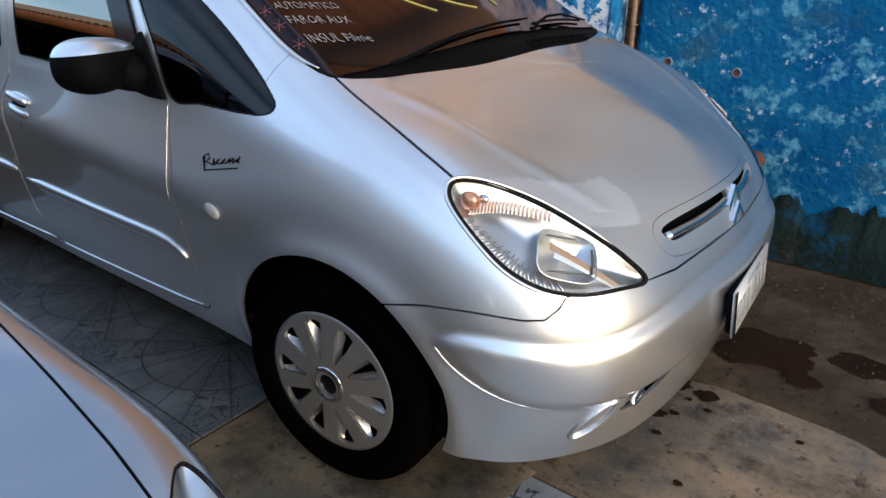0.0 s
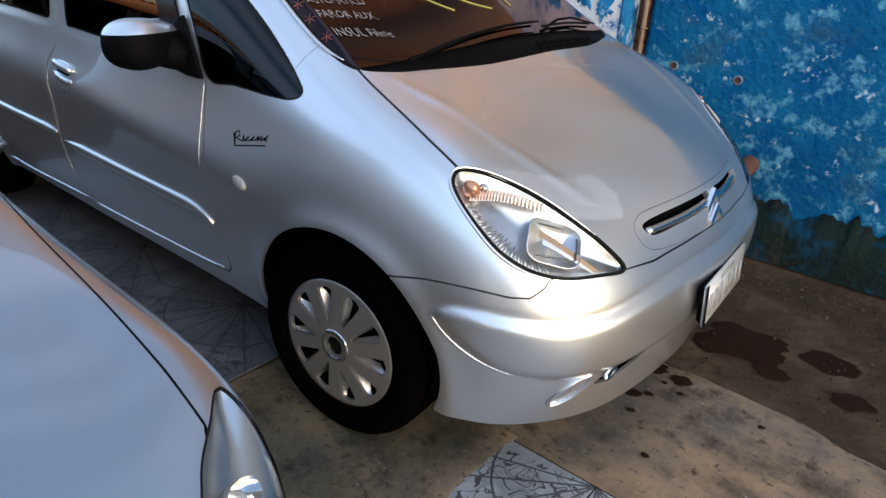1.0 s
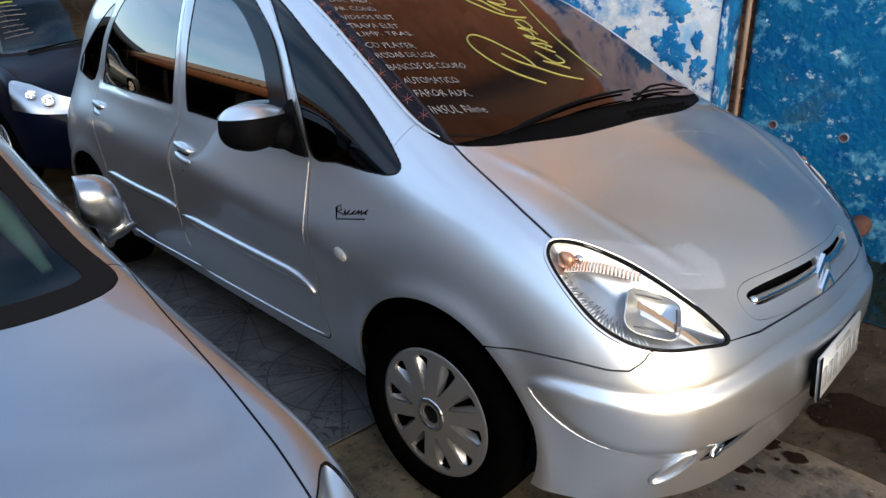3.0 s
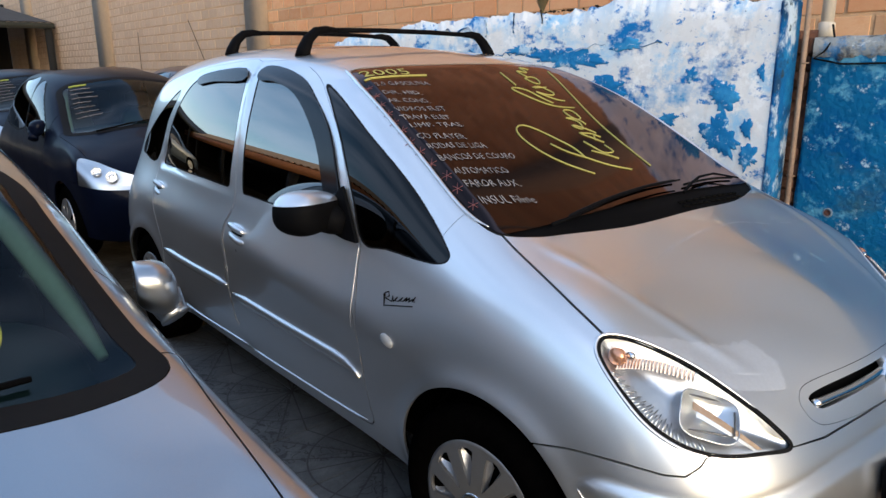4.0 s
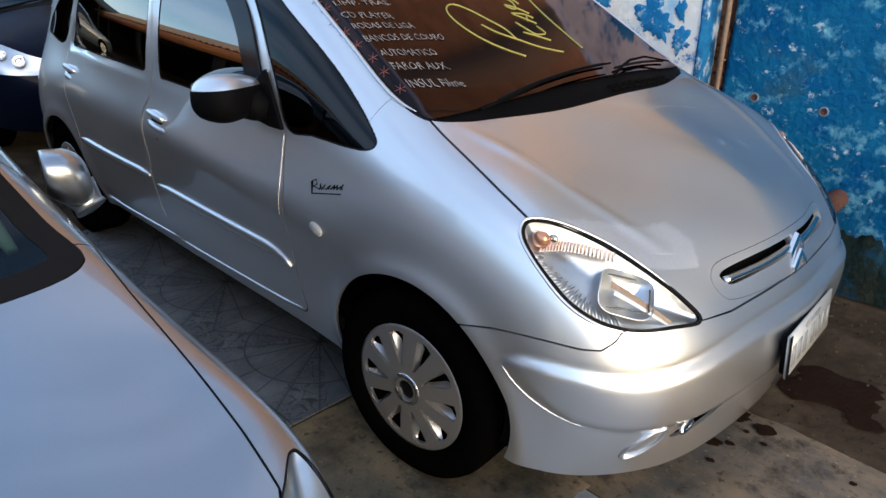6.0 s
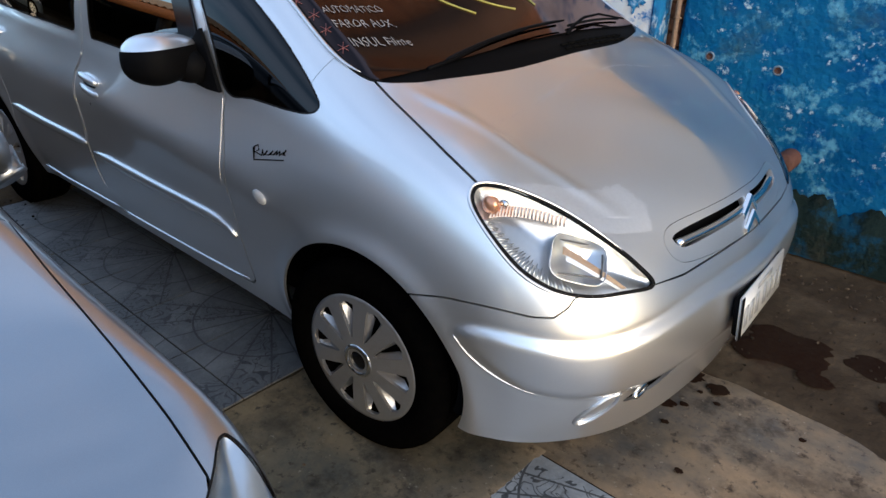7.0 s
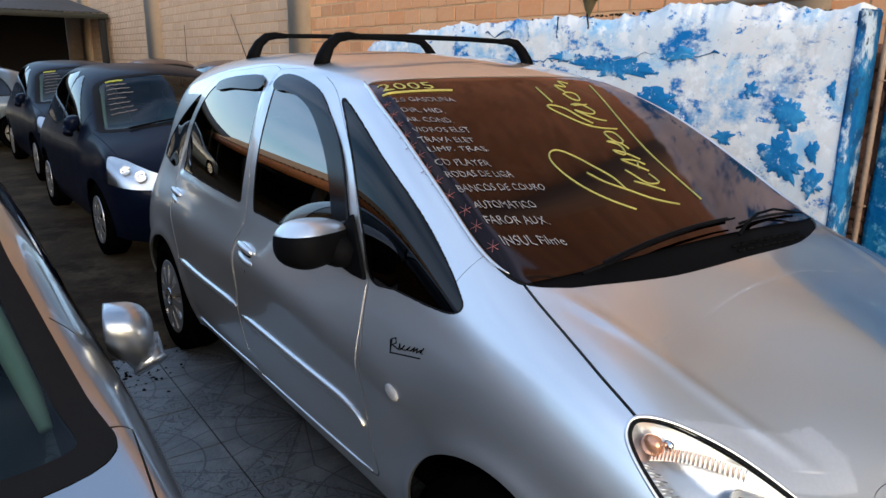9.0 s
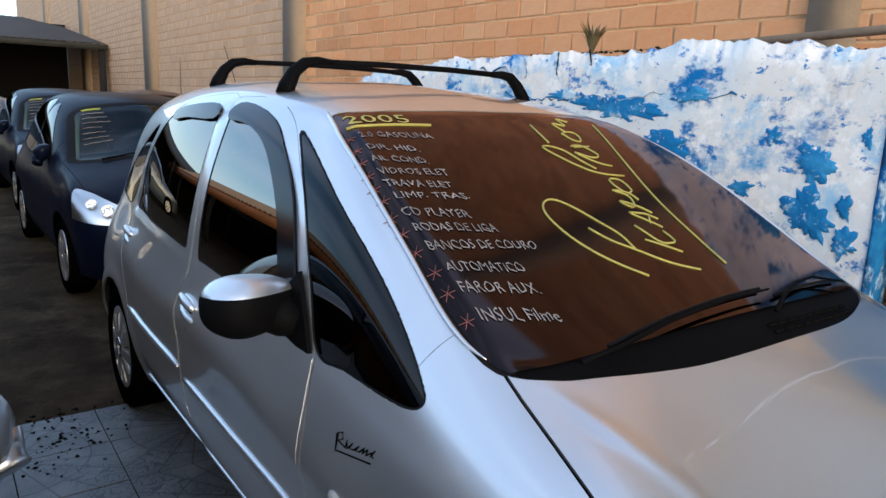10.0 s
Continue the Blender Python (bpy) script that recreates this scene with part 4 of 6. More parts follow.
QUARTER = [(-1.024, 1.481), (-.837, 1.415), (-.563, 1.285), (-.395, 1.194), (-.263, 1.109), (-.174, 1.045), (-.148, 1.018), (-.174, .997), (-.26, .991), (-.414, .994), (-.545, .994), (-.637, 1.129), (-.77, 1.294), (-.913, 1.41)]
FRONT_WINDOW = [(-1.524, 1.538), (-1.344, 1.532), (-1.127, 1.481), (-.933, 1.382), (-.804, 1.273), (-.66, 1.05), (-.72, 1.022), (-1.153, 1.03), (-1.37, 1.035), (-1.414, 1.036), (-1.424, 1.055), (-1.445, 1.194), (-1.48, 1.382), (-1.515, 1.495)]
REAR_WINDOW = [(-1.665, 1.53), (-1.60, 1.44), (-1.55, 1.229), (-1.553, 1.085), (-1.558, 1.055), (-1.58, 1.045), (-1.64, 1.045), (-1.98, 1.047), (-2.46, 1.040), (-2.56, 1.038), (-2.60, 1.055), (-2.52, 1.218), (-2.363, 1.398), (-2.213, 1.483), (-1.967, 1.52)]
TAIL_WINDOW = [(-2.72, 1.045), (-2.98, 1.055), (-3.06, 1.075), (-3.02, 1.15), (-2.80, 1.29), (-2.50, 1.42), (-2.46, 1.40), (-2.60, 1.258)]
FRONT_DOOR = [(-.553, .985), (-.552, .931), (-.545, .861), (-.535, .782), (-.53, .60), (-.515, .42), (-.53, .355), (-.60, .328), (-.861, .314), (-1.428, .298), (-1.53, .303), (-1.57, .45), (-1.585, .63), (-1.568, .743), (-1.553, .883), (-1.49, .99), (-1.50, 1.194), (-1.535, 1.382), (-1.59, 1.535), (-1.56, 1.565), (-1.33, 1.56), (-1.09, 1.50), (-.90, 1.395), (-.76, 1.28), (-.62, 1.09)]
REAR_DOOR = [(-1.50, .99), (-1.562, .883), (-1.577, .743), (-1.594, .63), (-1.58, .45), (-1.54, .31), (-2.15, .285), (-2.40, .30), (-2.44, .42), (-2.47, .65), (-2.60, .85), (-2.66, 1.0), (-2.58, 1.231), (-2.43, 1.42), (-2.25, 1.525), (-1.96, 1.555), (-1.60, 1.565), (-1.545, 1.382), (-1.51, 1.194)]
OVAL = [(.36, .84, .563), (.387, .833, .592), (.43, .82, .603), (.523, .784, .598), (.614, .724, .589), (.678, .648, .589), (.725, .539, .600), (.75, .35, .615), (.77, 0, .62), (.765, -.2, .62), (.81, -.2, .43), (.80, 0, .42), (.765, .40, .41), (.70, .60, .405), (.624, .698, .408), (.539, .764, .425), (.46, .804, .461), (.396, .83, .513)]


PEEL = [(.38, .67), (.423, .575), (.455, .535), (.497, .465), (.498, .43), (.515, .378), (.537, .368), (.560, .372), (.59, .37), (.622, .385), (.655, .44), (.70, .50), (.62, .56), (.52, .60), (.45, .66)]
GRILLE = [(.387, .734), (.378, .757), (.335, .776), (.202, .788), (.059, .797), (-.06, .798), (-.2, .788), (-.2, .684), (-.057, .681), (.057, .681), (.211, .680), (.328, .688), (.372, .706)]
GRILLE_SLOT = [(.352, .742), (.335, .757), (.20, .771), (.05, .781), (.022, .778), (.022, .742), (.06, .738), (.20, .728), (.32, .722)]
INTAKE = [(.555, .350), (.51, .392), (.35, .432), (.10, .445), (-.1, .445), (-.1, .405), (.10, .405), (.35, .398), (.485, .345)]


def people_carrier():
    car = thing("people_carrier", "silver people carrier with roof bars and prices painted on the windscreen", "car")
    grid, faces = shell(CARRIER_NET, .0135, .0125)
    x, y, z, lv = grid.T
    sl = slanted(grid)
    front = np.where((x > .1) & (y > -1), 1.0, -1.0)
    oval = inside_poly(sl, rounded(slanted(OVAL), 4))
    swell = np.clip((oval + .003) / .034, 0, 1)
    swell = swell * swell * (3 - 2 * swell) * np.clip((x - .15) / .1, 0, 1)
    push = .019 * swell - .003 * np.exp(-(oval / .007) ** 2) * np.clip((x - .15) / .1, 0, 1) * (y < .9) * (oval > -.05)
    grid[:, 0] += push * .8 * np.clip(x - .2, 0, 1) / .6
    grid[:, 1] += push * .6 * np.clip(y / .8, 0, 1)
    # the windscreen is one evenly curved sheet
    pane = np.where((lv > 4.6) & (x < .3), inside_poly(grid[:, :2], rounded(SCREEN, 4)), -1.0)
    on = pane > -.004
    px, py2 = x[on] + .45, y[on] ** 2
    terms = np.stack([px ** 0, px, px ** 2, px ** 3, py2, py2 ** 2, px * py2, px ** 2 * py2], 1)
    even = terms @ np.linalg.lstsq(terms, z[on], rcond=None)[0]
    hold = np.clip(pane[on] / .05, 0, 1)
    hold = hold * hold * (3 - 2 * hold)
    grid[on, 2] = z[on] + (even - z[on]) * hold
    # so is the glass of each flank
    lights = np.max([inside_poly(grid[:, [0, 2]], rounded(p, 4)) for p in (FRONT_WINDOW, REAR_WINDOW)], 0)
    lights = np.where(lv < 5.02, lights, -1.0)
    on = lights > -.03
    px, pz = x[on] + 1.3, z[on] - 1.25
    terms, core = np.stack([px ** 0, px, px ** 2, px ** 3, pz, pz ** 2, px * pz], 1), lights[on] > 0
    even = terms @ np.linalg.lstsq(terms[core], y[on][core], rcond=None)[0]
    hold = np.clip((lights[on] + .03) / .03, 0, 1)
    hold = hold * hold * (3 - 2 * hold) * np.clip((5.0 - lv[on]) / .22, 0, 1)
    grid[on, 1] = y[on] + np.clip(even - y[on], -.010, .007) * hold
    # rounded shoulder along the doors, above a flatter flank
    crest, full = np.interp(x, [-3, -1.4, -.64, -.1], [.86, .825, .745, .70]), np.interp(x, [-3.2, -2.9, -2.2, -.45, .05], [0, .006, .013, .013, 0])
    grid[:, 1] += full * np.exp(-((z - crest) / np.where(z > crest, .095, .075)) ** 2) * (y > .7)
    # pressed ridge along each side of the bonnet
    ridge = np.interp(x, [-.10, .155, .33, .47, .62], [.655, .602, .560, .505, .44])
    fade = np.clip((x + .02) / .15, 0, 1) * np.clip((.60 - x) / .12, 0, 1) * (lv > 4.3)
    grid[:, 2] += .0050 * np.exp(-((y - ridge) / .020) ** 2) * fade
    # flare of the wheel arches and the tuck of the sills
    for hub in (0.0, -2.76):
        r = np.hypot(x - hub - (.038 if hub == 0 else 0), z - .325)
        grid[:, 1] += .012 * np.exp(-((r - .36) / .045) ** 2) * (y > .7) * (z < .80)
    x, y, z, lv = grid.T
    side_ok = np.where(lv < 5.02, 1.0, -1.0)
    xz, xy = grid[:, [0, 2]], grid[:, :2]
    far = -np.ones(len(grid))
    lamp = np.where(front > 0, inside_poly(sl, rounded(slanted(LAMP), 4)), far)
    bon3 = GAP + LAMP[1:8] + NOSE_SEAM + [(.05, -.3, 1.1), (.0, -.252, 1.13), (.0, 0, 1.14), (-.02, .252, 1.13), (-.04, .407, 1.12), (-.07, .535, 1.11), (-.09, .66, 1.10)]
    bonnet = np.where(x > -.12, inside_poly(sl, slanted(bon3)), far)
    bum3 = WING_SEAM + LAMP[7:10][::-1] + NOSE_SEAM[1:] + [(.8, -.2, .5), (.75, -.2, .0), (.35, .95, -.15), (.0, 1.05, .15)]
    bumper = np.where(x > .12, inside_poly(sl, slanted(bum3)), far)
    arch = np.minimum(np.hypot(x - .038, z - .33) - .361, np.hypot(x + 2.76, z - .305) - .358)
    arch = arch + .030 * np.clip((.44 - z) / .20, 0, 1) * (x > .2)
    arch = np.where(y > .45, arch, .5)
    side = lambda poly: np.where(side_ok > 0, inside_poly(xz, rounded(poly, 4)), far)
    screen = np.where((lv > 4.6) & (x < .3), inside_poly(xy, rounded(SCREEN, 4)), far)
    panes = {"quarterlight": side(QUARTER), "front_window": side(FRONT_WINDOW), "rear_window": side(REAR_WINDOW), "tail_window": side(TAIL_WINDOW)}
    fdoor, rdoor = side(FRONT_DOOR), side(REAR_DOOR)
    g = .0022
    gd = np.interp(lv, [3.6, 4.9], [.0030, .0005])                # shut lines stay narrow where the side turns into the roof
    open_ = np.max([p for p in panes.values()], 0)
    rear_screen = np.where(x < -3.2, inside_poly(grid[:, 1:3], [(-.45, 1.05), (.45, 1.05), (.40, 1.42), (-.40, 1.42)]), far)

    cut = cutter(grid, faces)
    skins = [-bonnet - .0035, -bumper - g, -lamp - .005, -screen - .010, -fdoor - gd, -rdoor - gd, -open_ - .001, arch, -rear_screen]

    joint = np.minimum(x + .62, np.maximum(1.0 - z, x + .197 - .35 * (z - 1.08)))
    for right in (True, False):
        w = both(*cut(*skins, joint), right, not right)
        part("front_wing", mesh("front_wing", *w, SILVER), car, thick=.008)
        b = both(*cut(*skins, -joint - .0016), right, not right)
        part("body_side", mesh("body_side", *b, SILVER), car, thick=.010)
        d1 = part("front_door", mesh("front_door", *both(*cut(fdoor - gd, -open_ - .001, arch), right, not right), SILVER), car, thick=.008)
        d2 = part("rear_door", mesh("rear_door", *both(*cut(rdoor - gd, -open_ - .001, arch), right, not right), SILVER), car, thick=.008)
        for name, f in panes.items():
            to = d1 if name == "front_window" else d2 if name == "rear_window" else car
            vv, ff = cut(f - .001)
            vv = vv.copy()
            vv[:, 1] -= .002
            part(name, mesh(name, *both(vv, ff, right, not right), DARK_GLASS if name == "quarterlight" else TINTED), to, "dark tinted window glass")
            sv, sf = cut(f + .002, .003 - f)
            part("window_seal", mesh("window_seal", *both(sv, sf, right, not right), RUBBER), to, "black rubber seal", thick=.006)
    yz = grid[:, 1:3]
    grille = np.where(x > .5, inside_poly(yz, rounded(GRILLE, 4)), far)
    slot = np.where(x > .5, inside_poly(yz, rounded(GRILLE_SLOT, 4)), far)
    intake = np.where(x > .5, inside_poly(yz, INTAKE), far)
    part("bonnet", mesh("bonnet", *both(*cut(bonnet - .0035, -lamp - .005, -grille - .0007, -screen - .006)), SILVER), car, thick=.008)
    # lacquer flaking off beside the lamps, and a slightly raised pale line across the bonnet
    rag = np.array([noise.noise(Vector((a * 38, b * 38, 2))) * .014 + noise.noise(Vector((a * 120, b * 120, 5))) * .010 for a, b in xy])
    flaking = np.where((lv > 3.9) & (x > .2), inside_poly(xy, PEEL) + rag, far)
    edge = np.where(lv > 3.9, .0034 - np.abs(x - .215 + .012 * np.sin(9 * y)), far)
    edge = np.minimum(edge, .56 - y)
    for name, fields, label in (("flaked_lacquer", (flaking,), "dull patch of flaking lacquer"), ("pale_line", (edge,), "thin pale line across the bonnet")):
        for right in (True, False):
            if name == "flaked_lacquer" and not right:
                continue
            fv, ff = cut(bonnet - .006, -lamp - .008, *fields)
            fv = fv.copy()
            fv[:, 2] += .0006
            part(name, mesh(name, *both(fv, ff, right, not right), FLAKED if name == "flaked_lacquer" else PALE_LINE), car, label)
    part("grille_panel", mesh("grille_panel", *both(*cut(grille - .0005, -slot)), SILVER), car, thick=.02)
    gv, gf = cut(slot + .02)
    gv = gv.copy()
    gv[:, 0] -= .045
    part("grille_back", mesh("grille_back", *both(gv, gf), DARK), car, "dark grille opening")
    part("front_bumper", mesh("front_bumper", *both(*cut(bumper - g, -lamp - .005, arch, -intake)), SILVER), car, "moulded silver bumper", thick=.008)
    gv, gf = cut(intake + .02)
    gv = gv.copy()
    gv[:, 0] -= .05
    part("intake_back", mesh("intake_back", *both(gv, gf), DARK), car, "dark lower air intake")
    for right in (True, False):
        lamp_unit = part("headlamp", mesh("headlamp", *both(*cut(lamp + .005, .0042 - lamp), right, not right), RUBBER), car, "clear headlamp with an amber indicator", thick=.006)
        lv_, lf = cut(lamp - .0006)
        part("lens", mesh("lens", *both(lv_, lf, right, not right), CLEAR), lamp_unit, "clear plastic lens")
        bv, bf = cut(lamp + .004)
        bowl = bv.copy()
        d = np.clip(inside_poly(slanted(bv), rounded(slanted(LAMP), 4)), 0, 1)
        bowl[:, :3] -= AHEAD * (.050 * (1 - np.exp(-d / .045)) + .005)[:, None]
        part("reflector", mesh("reflector", *both(bowl, bf, right, not right), REFLECTOR), lamp_unit, "bright reflector")
    foot = x + .072 - .085 * (1 - (y / .70) ** 2)                  # the glass ends here, the cowl begins
    cv_, cf_ = cut(screen + .003, foot)
    cv_ = cv_.copy()
    cv_[:, 2] -= .006
    part("cowl", mesh("cowl", *both(cv_, cf_), BLACK_PLASTIC), car, "black plastic cowl below the windscreen", thick=.01)
    ws = part("windscreen", mesh("windscreen", *both(*cut(screen, .012 - foot)), SCREEN_GLASS), car, "dark windscreen with prices painted on it")
    sv, sf = cut(screen + .008, .008 - screen, .012 - foot)
    sv = sv.copy()
    sv[:, 2] -= .003
    part("screen_seal", mesh("screen_seal", *both(sv, sf), RUBBER), car, "black rubber seal", thick=.008)
    part("tailgate_glass", mesh("tailgate_glass", *both(*cut(rear_screen)), TINTED), car, "dark tinted glass")
    # dark structure under the skins
    inner = np.min([arch, -open_ - .02, -screen - .03, -lamp - .02, -rear_screen - .02], 0)
    iv, fi = cut(inner)
    iv = iv.copy()
    iv[:, :3] = (iv[:, :3] - (-1.3, 0, .8)) * (.975, .968, .972) + (-1.3, 0, .8)
    part("inner_frame", mesh("inner_frame", *both(iv, fi), DARK), car, "dark inner structure")
    part("underbody", mesh("underbody", *box(-3.2, .40, -.60, .60, .19, .26), DARK), car)
    return car, grid, faces


carrier, skin, skin_faces = people_carrier()


from mathutils.bvhtree import BVHTree

SKIN = BVHTree.FromPolygons(*[[list(map(tuple, v)), f] for v, f in [both(skin, [tuple(f) for f in skin_faces])]][0])


def on_side(x, z, out=0.0):
    """The place on the car's right flank at x, z, lifted off the skin."""
    p, n, _, _ = SKIN.ray_cast(Vector((x, -3, z)), Vector((0, 1, 0)))
    return np.array(p + n * out)


def on_top(x, y, out=0.0):
    p, n, _, _ = SKIN.ray_cast(Vector((x, y, 4)), Vector((0, 0, -1)))
    return np.array(p + n * out)


def on_nose(y, z, out=0.0):
    p, n, _, _ = SKIN.ray_cast(Vector((3, y, z)), Vector((-1, 0, 0)))
    return np.array(p + n * out)


def mirrored(piece):
    return [(p[0], -p[1], p[2]) for p in piece[0]], [tuple(int(i) for i in reversed(f) if i >= 0) for f in piece[1]]


def smoothed(points, turns=4):
    p = np.array(points)
    for _ in range(turns):
        p[1:-1] = (p[:-2] + 2 * p[1:-1] + p[2:]) / 4
    return [tuple(q) for q in p]


def glide(a, b, n):
    return [tuple(np.array(a) + (np.array(b) - np.array(a)) * t) for t in np.linspace(0, 1, n)]


# rub strips, handles, lamps and badge on the flanks; the left flank mirrors the right
def flank_parts():
    strips = [[on_side(x, float(np.interp(x, [-1.55, -1.07, -.70, -.62, -.575, -.552], [.574, .564, .561, .553, .538, .524])), .003) for x in np.linspace(-1.548, -.552, 26)],
              [on_side(x, .603, .003) for x in np.linspace(-2.44, -1.602, 22)]]
    for s, pts in enumerate(strips):
        size = [.0105 * min(1, .35 + 6 * min(t, 1 - t)) for t in np.linspace(0, 1, len(pts))]
        piece = tube(pts, size, 10, flat=1.9)
        for pc in (piece, mirrored(piece)):
            part("rub_strip", mesh("rub_strip", *pc, SILVER), carrier, "silver door rub strip")
    for x0, z0 in ((-1.428, .868), (-2.535, .912)):
        c = on_side(x0, z0)
        dish = egg((0, .006, .002), (.132, .012, .078), 3.0)
        gap = egg((.004, -.001, .003), (.112, .010, .020), 2.6, 20)
        grip = tube([(-.064, -.004, .029), (-.045, -.009, .030), (0, -.011, .028), (.045, -.009, .024), (.066, -.003, .019)], [.008, .0105, .0115, .0105, .007], 12, flat=1.25)
        cup = tube([(-.074, .000, -.014), (-.045, -.004, -.020), (.005, -.006, -.024), (.052, -.005, -.025), (.076, .000, -.021)], [.008, .012, .0135, .0125, .008], 12, flat=1.2)
        keyhole = egg((.004, -.006, -.066), (.022, .012, .034), 2.2, 12)
        m = Matrix.Translation(Vector(c) + Vector((0, .004, 0))) @ pose(0, 0, 0, 0, 4, 0)
        for sy in (1, -1):
            fix = (lambda p: moved(p, m)) if sy == 1 else (lambda p: mirrored(moved(p, m)))
            h = part("door_handle", mesh("door_handle", *fix(grip), SILVER), carrier, "silver pull handle over a moulded cup")
            part("recess", mesh("recess", *fix(dish), SILVER), h)
            part("cup", mesh("cup", *fix(cup), SILVER), h)
            part("gap", mesh("gap", *fix(gap), BLACK_PLASTIC), h, "dark grip opening")
            if x0 > -2:
                part("lock", mesh("lock", *fix(keyhole), BLACK_PLASTIC), h, "dark keyhole")
    c = on_side(-.359, .724)
    rep = moved(egg((0, 0, 0), (.062, .022, .036), 2.2, 20), Matrix.Translation(Vector(c)) @ pose(0, 0, 0, 0, 20, 0))
    for pc in (rep, mirrored(rep)):
        part("side_indicator", mesh("side_indicator", *pc, LAMP_PALE), carrier, "pale side indicator")
    # a scrawled badge: an upright stroke, a run of small loops and an underline
    scrawl = [(0, .012), (.006, -.026), (.004, .014), (.018, .018), (.022, .004), (.008, -.002), (.034, -.012), (.036, .004), (.040, -.012), (.054, .002), (.046, -.010), (.060, -.010), (.074, .001), (.066, -.010), (.078, -.009), (.090, .002), (.086, -.010), (.100, .001), (.098, -.011), (.112, -.002), (.118, -.011), (.110, -.010), (.120, .004)]
    path = [on_side(-.395 + .150 * a / .12, .852 + b + .26 * a, .0008) for a, b in scrawl]
    under = [on_side(-.383 + t, .830 + .21 * t, .0008) for t in np.linspace(0, .13, 8)]
    for pc in (joined(tube(path, .0021, 5), tube(under, .0020, 5)),):
        part("badge", mesh("badge", *pc, BLACK_PLASTIC), carrier, "dark scrawled badge")
        part("badge", mesh("badge", *mirrored(pc), BLACK_PLASTIC), carrier, "dark scrawled badge")
    for name, ends, low in (("front", (-1.52, -.57), [(-1.53, .306), (-1.428, .302), (-.861, .317), (-.60, .331), (-.56, .345)]), ("rear", (-2.36, -1.55), [(-2.40, .304), (-2.15, .289), (-1.54, .313)])):
        pts = [on_side(x, float(np.interp(x, *zip(*low))) + .006, .001) for x in np.linspace(*ends, 26)]
        lip = tube(smoothed(pts), [.0055 * min(1, .2 + 8 * min(t, 1 - t)) for t in np.linspace(0, 1, 26)], 8)
        for pc in (lip, mirrored(lip)):
            part("door_lip", mesh("door_lip", *pc, SILVER), carrier, "rolled lower door edge")
    # folded edges along the front door's leading and rear shut lines
    for edge, r0 in (([(-.5575, .70), (-.5585, .80), (-.5605, .90), (-.5595, .975)], .0009), ([(-1.577, .62), (-1.562, .743), (-1.547, .883), (-1.50, .975)], .0011)):
        pts = spline(np.arange(4), np.array(edge), np.linspace(0, 3, 24))
        fold = tube([on_side(a, b, .0006) for a, b in pts], [r0 * min(1, .15 + 5 * min(t, 1.1 - t)) for t in np.linspace(0, 1, 24)], 8)
        for pc in (fold, mirrored(fold)):
            part("door_edge", mesh("door_edge", *pc, SILVER), carrier, "folded door edge")
    # small maker's mark on the strip
    mark = tube([on_side(x, .555 + (x + .70) * -.10, .004) for x in np.linspace(-.70, -.625, 5)], .004, 6)
    part("strip_mark", mesh("strip_mark", *mark, BLACK_PLASTIC), carrier, "small dark mark")


def mirrors():
    """Black door mirrors with silver caps, on triangular sails."""
    shellv, shellf = egg((0, 0, 0), (.17, .245, .165), 2.5, 36)
    sv = np.array(shellv)
    sv[:, 2] *= .86 + .14 * np.clip(-sv[:, 1] / .12, -1, 1)
    sv[:, 0] *= 1 - .22 * np.clip(sv[:, 1] / .12, -1, 1)
    m = Matrix.Translation((-.725, -.925, 1.078)) @ pose(0, 0, 0, 0, 0, 14)
    sv = np.array([tuple(m @ Vector(p)) for p in sv])
    f = sv[:, 2] - 1.108 - .10 * (sv[:, 0] + .725)
    cap, cap_f = clip(sv, shellf, f - .001)
    low, low_f = clip(sv, shellf, -f)
    arm = tube([(-.71, -.88, 1.06), (-.67, -.86, 1.045), (-.645, -.838, 1.035)], [.058, .048, .034], 12)
    sail = [on_side(x, z, .006) for x, z in ((-.555, .990), (-.60, 1.055), (-.68, 1.155), (-.735, 1.10), (-.78, 1.035), (-.72, 1.00), (-.62, .990))]
    sail_v = [tuple(p) for p in sail] + [(p[0], p[1] - .012, p[2]) for p in sail]
    k = len(sail)
    sail_f = [tuple(range(k))[::-1], tuple(range(k, 2 * k))] + [(i, (i + 1) % k, k + (i + 1) % k, k + i) for i in range(k)]
    for side in (False, True):
        fix = mirrored if side else (lambda p: p)
        mm = part("door_mirror", mesh("door_mirror", *fix((low, low_f)), BLACK_PLASTIC), carrier, "black door mirror with a silver cap")
        part("cap", mesh("cap", *fix((cap, cap_f)), SILVER), mm, "silver cap")
        part("arm", mesh("arm", *fix(arm), BLACK_PLASTIC), mm)
        part("sail", mesh("sail", *fix((sail_v, sail_f)), BLACK_PLASTIC, False), mm)


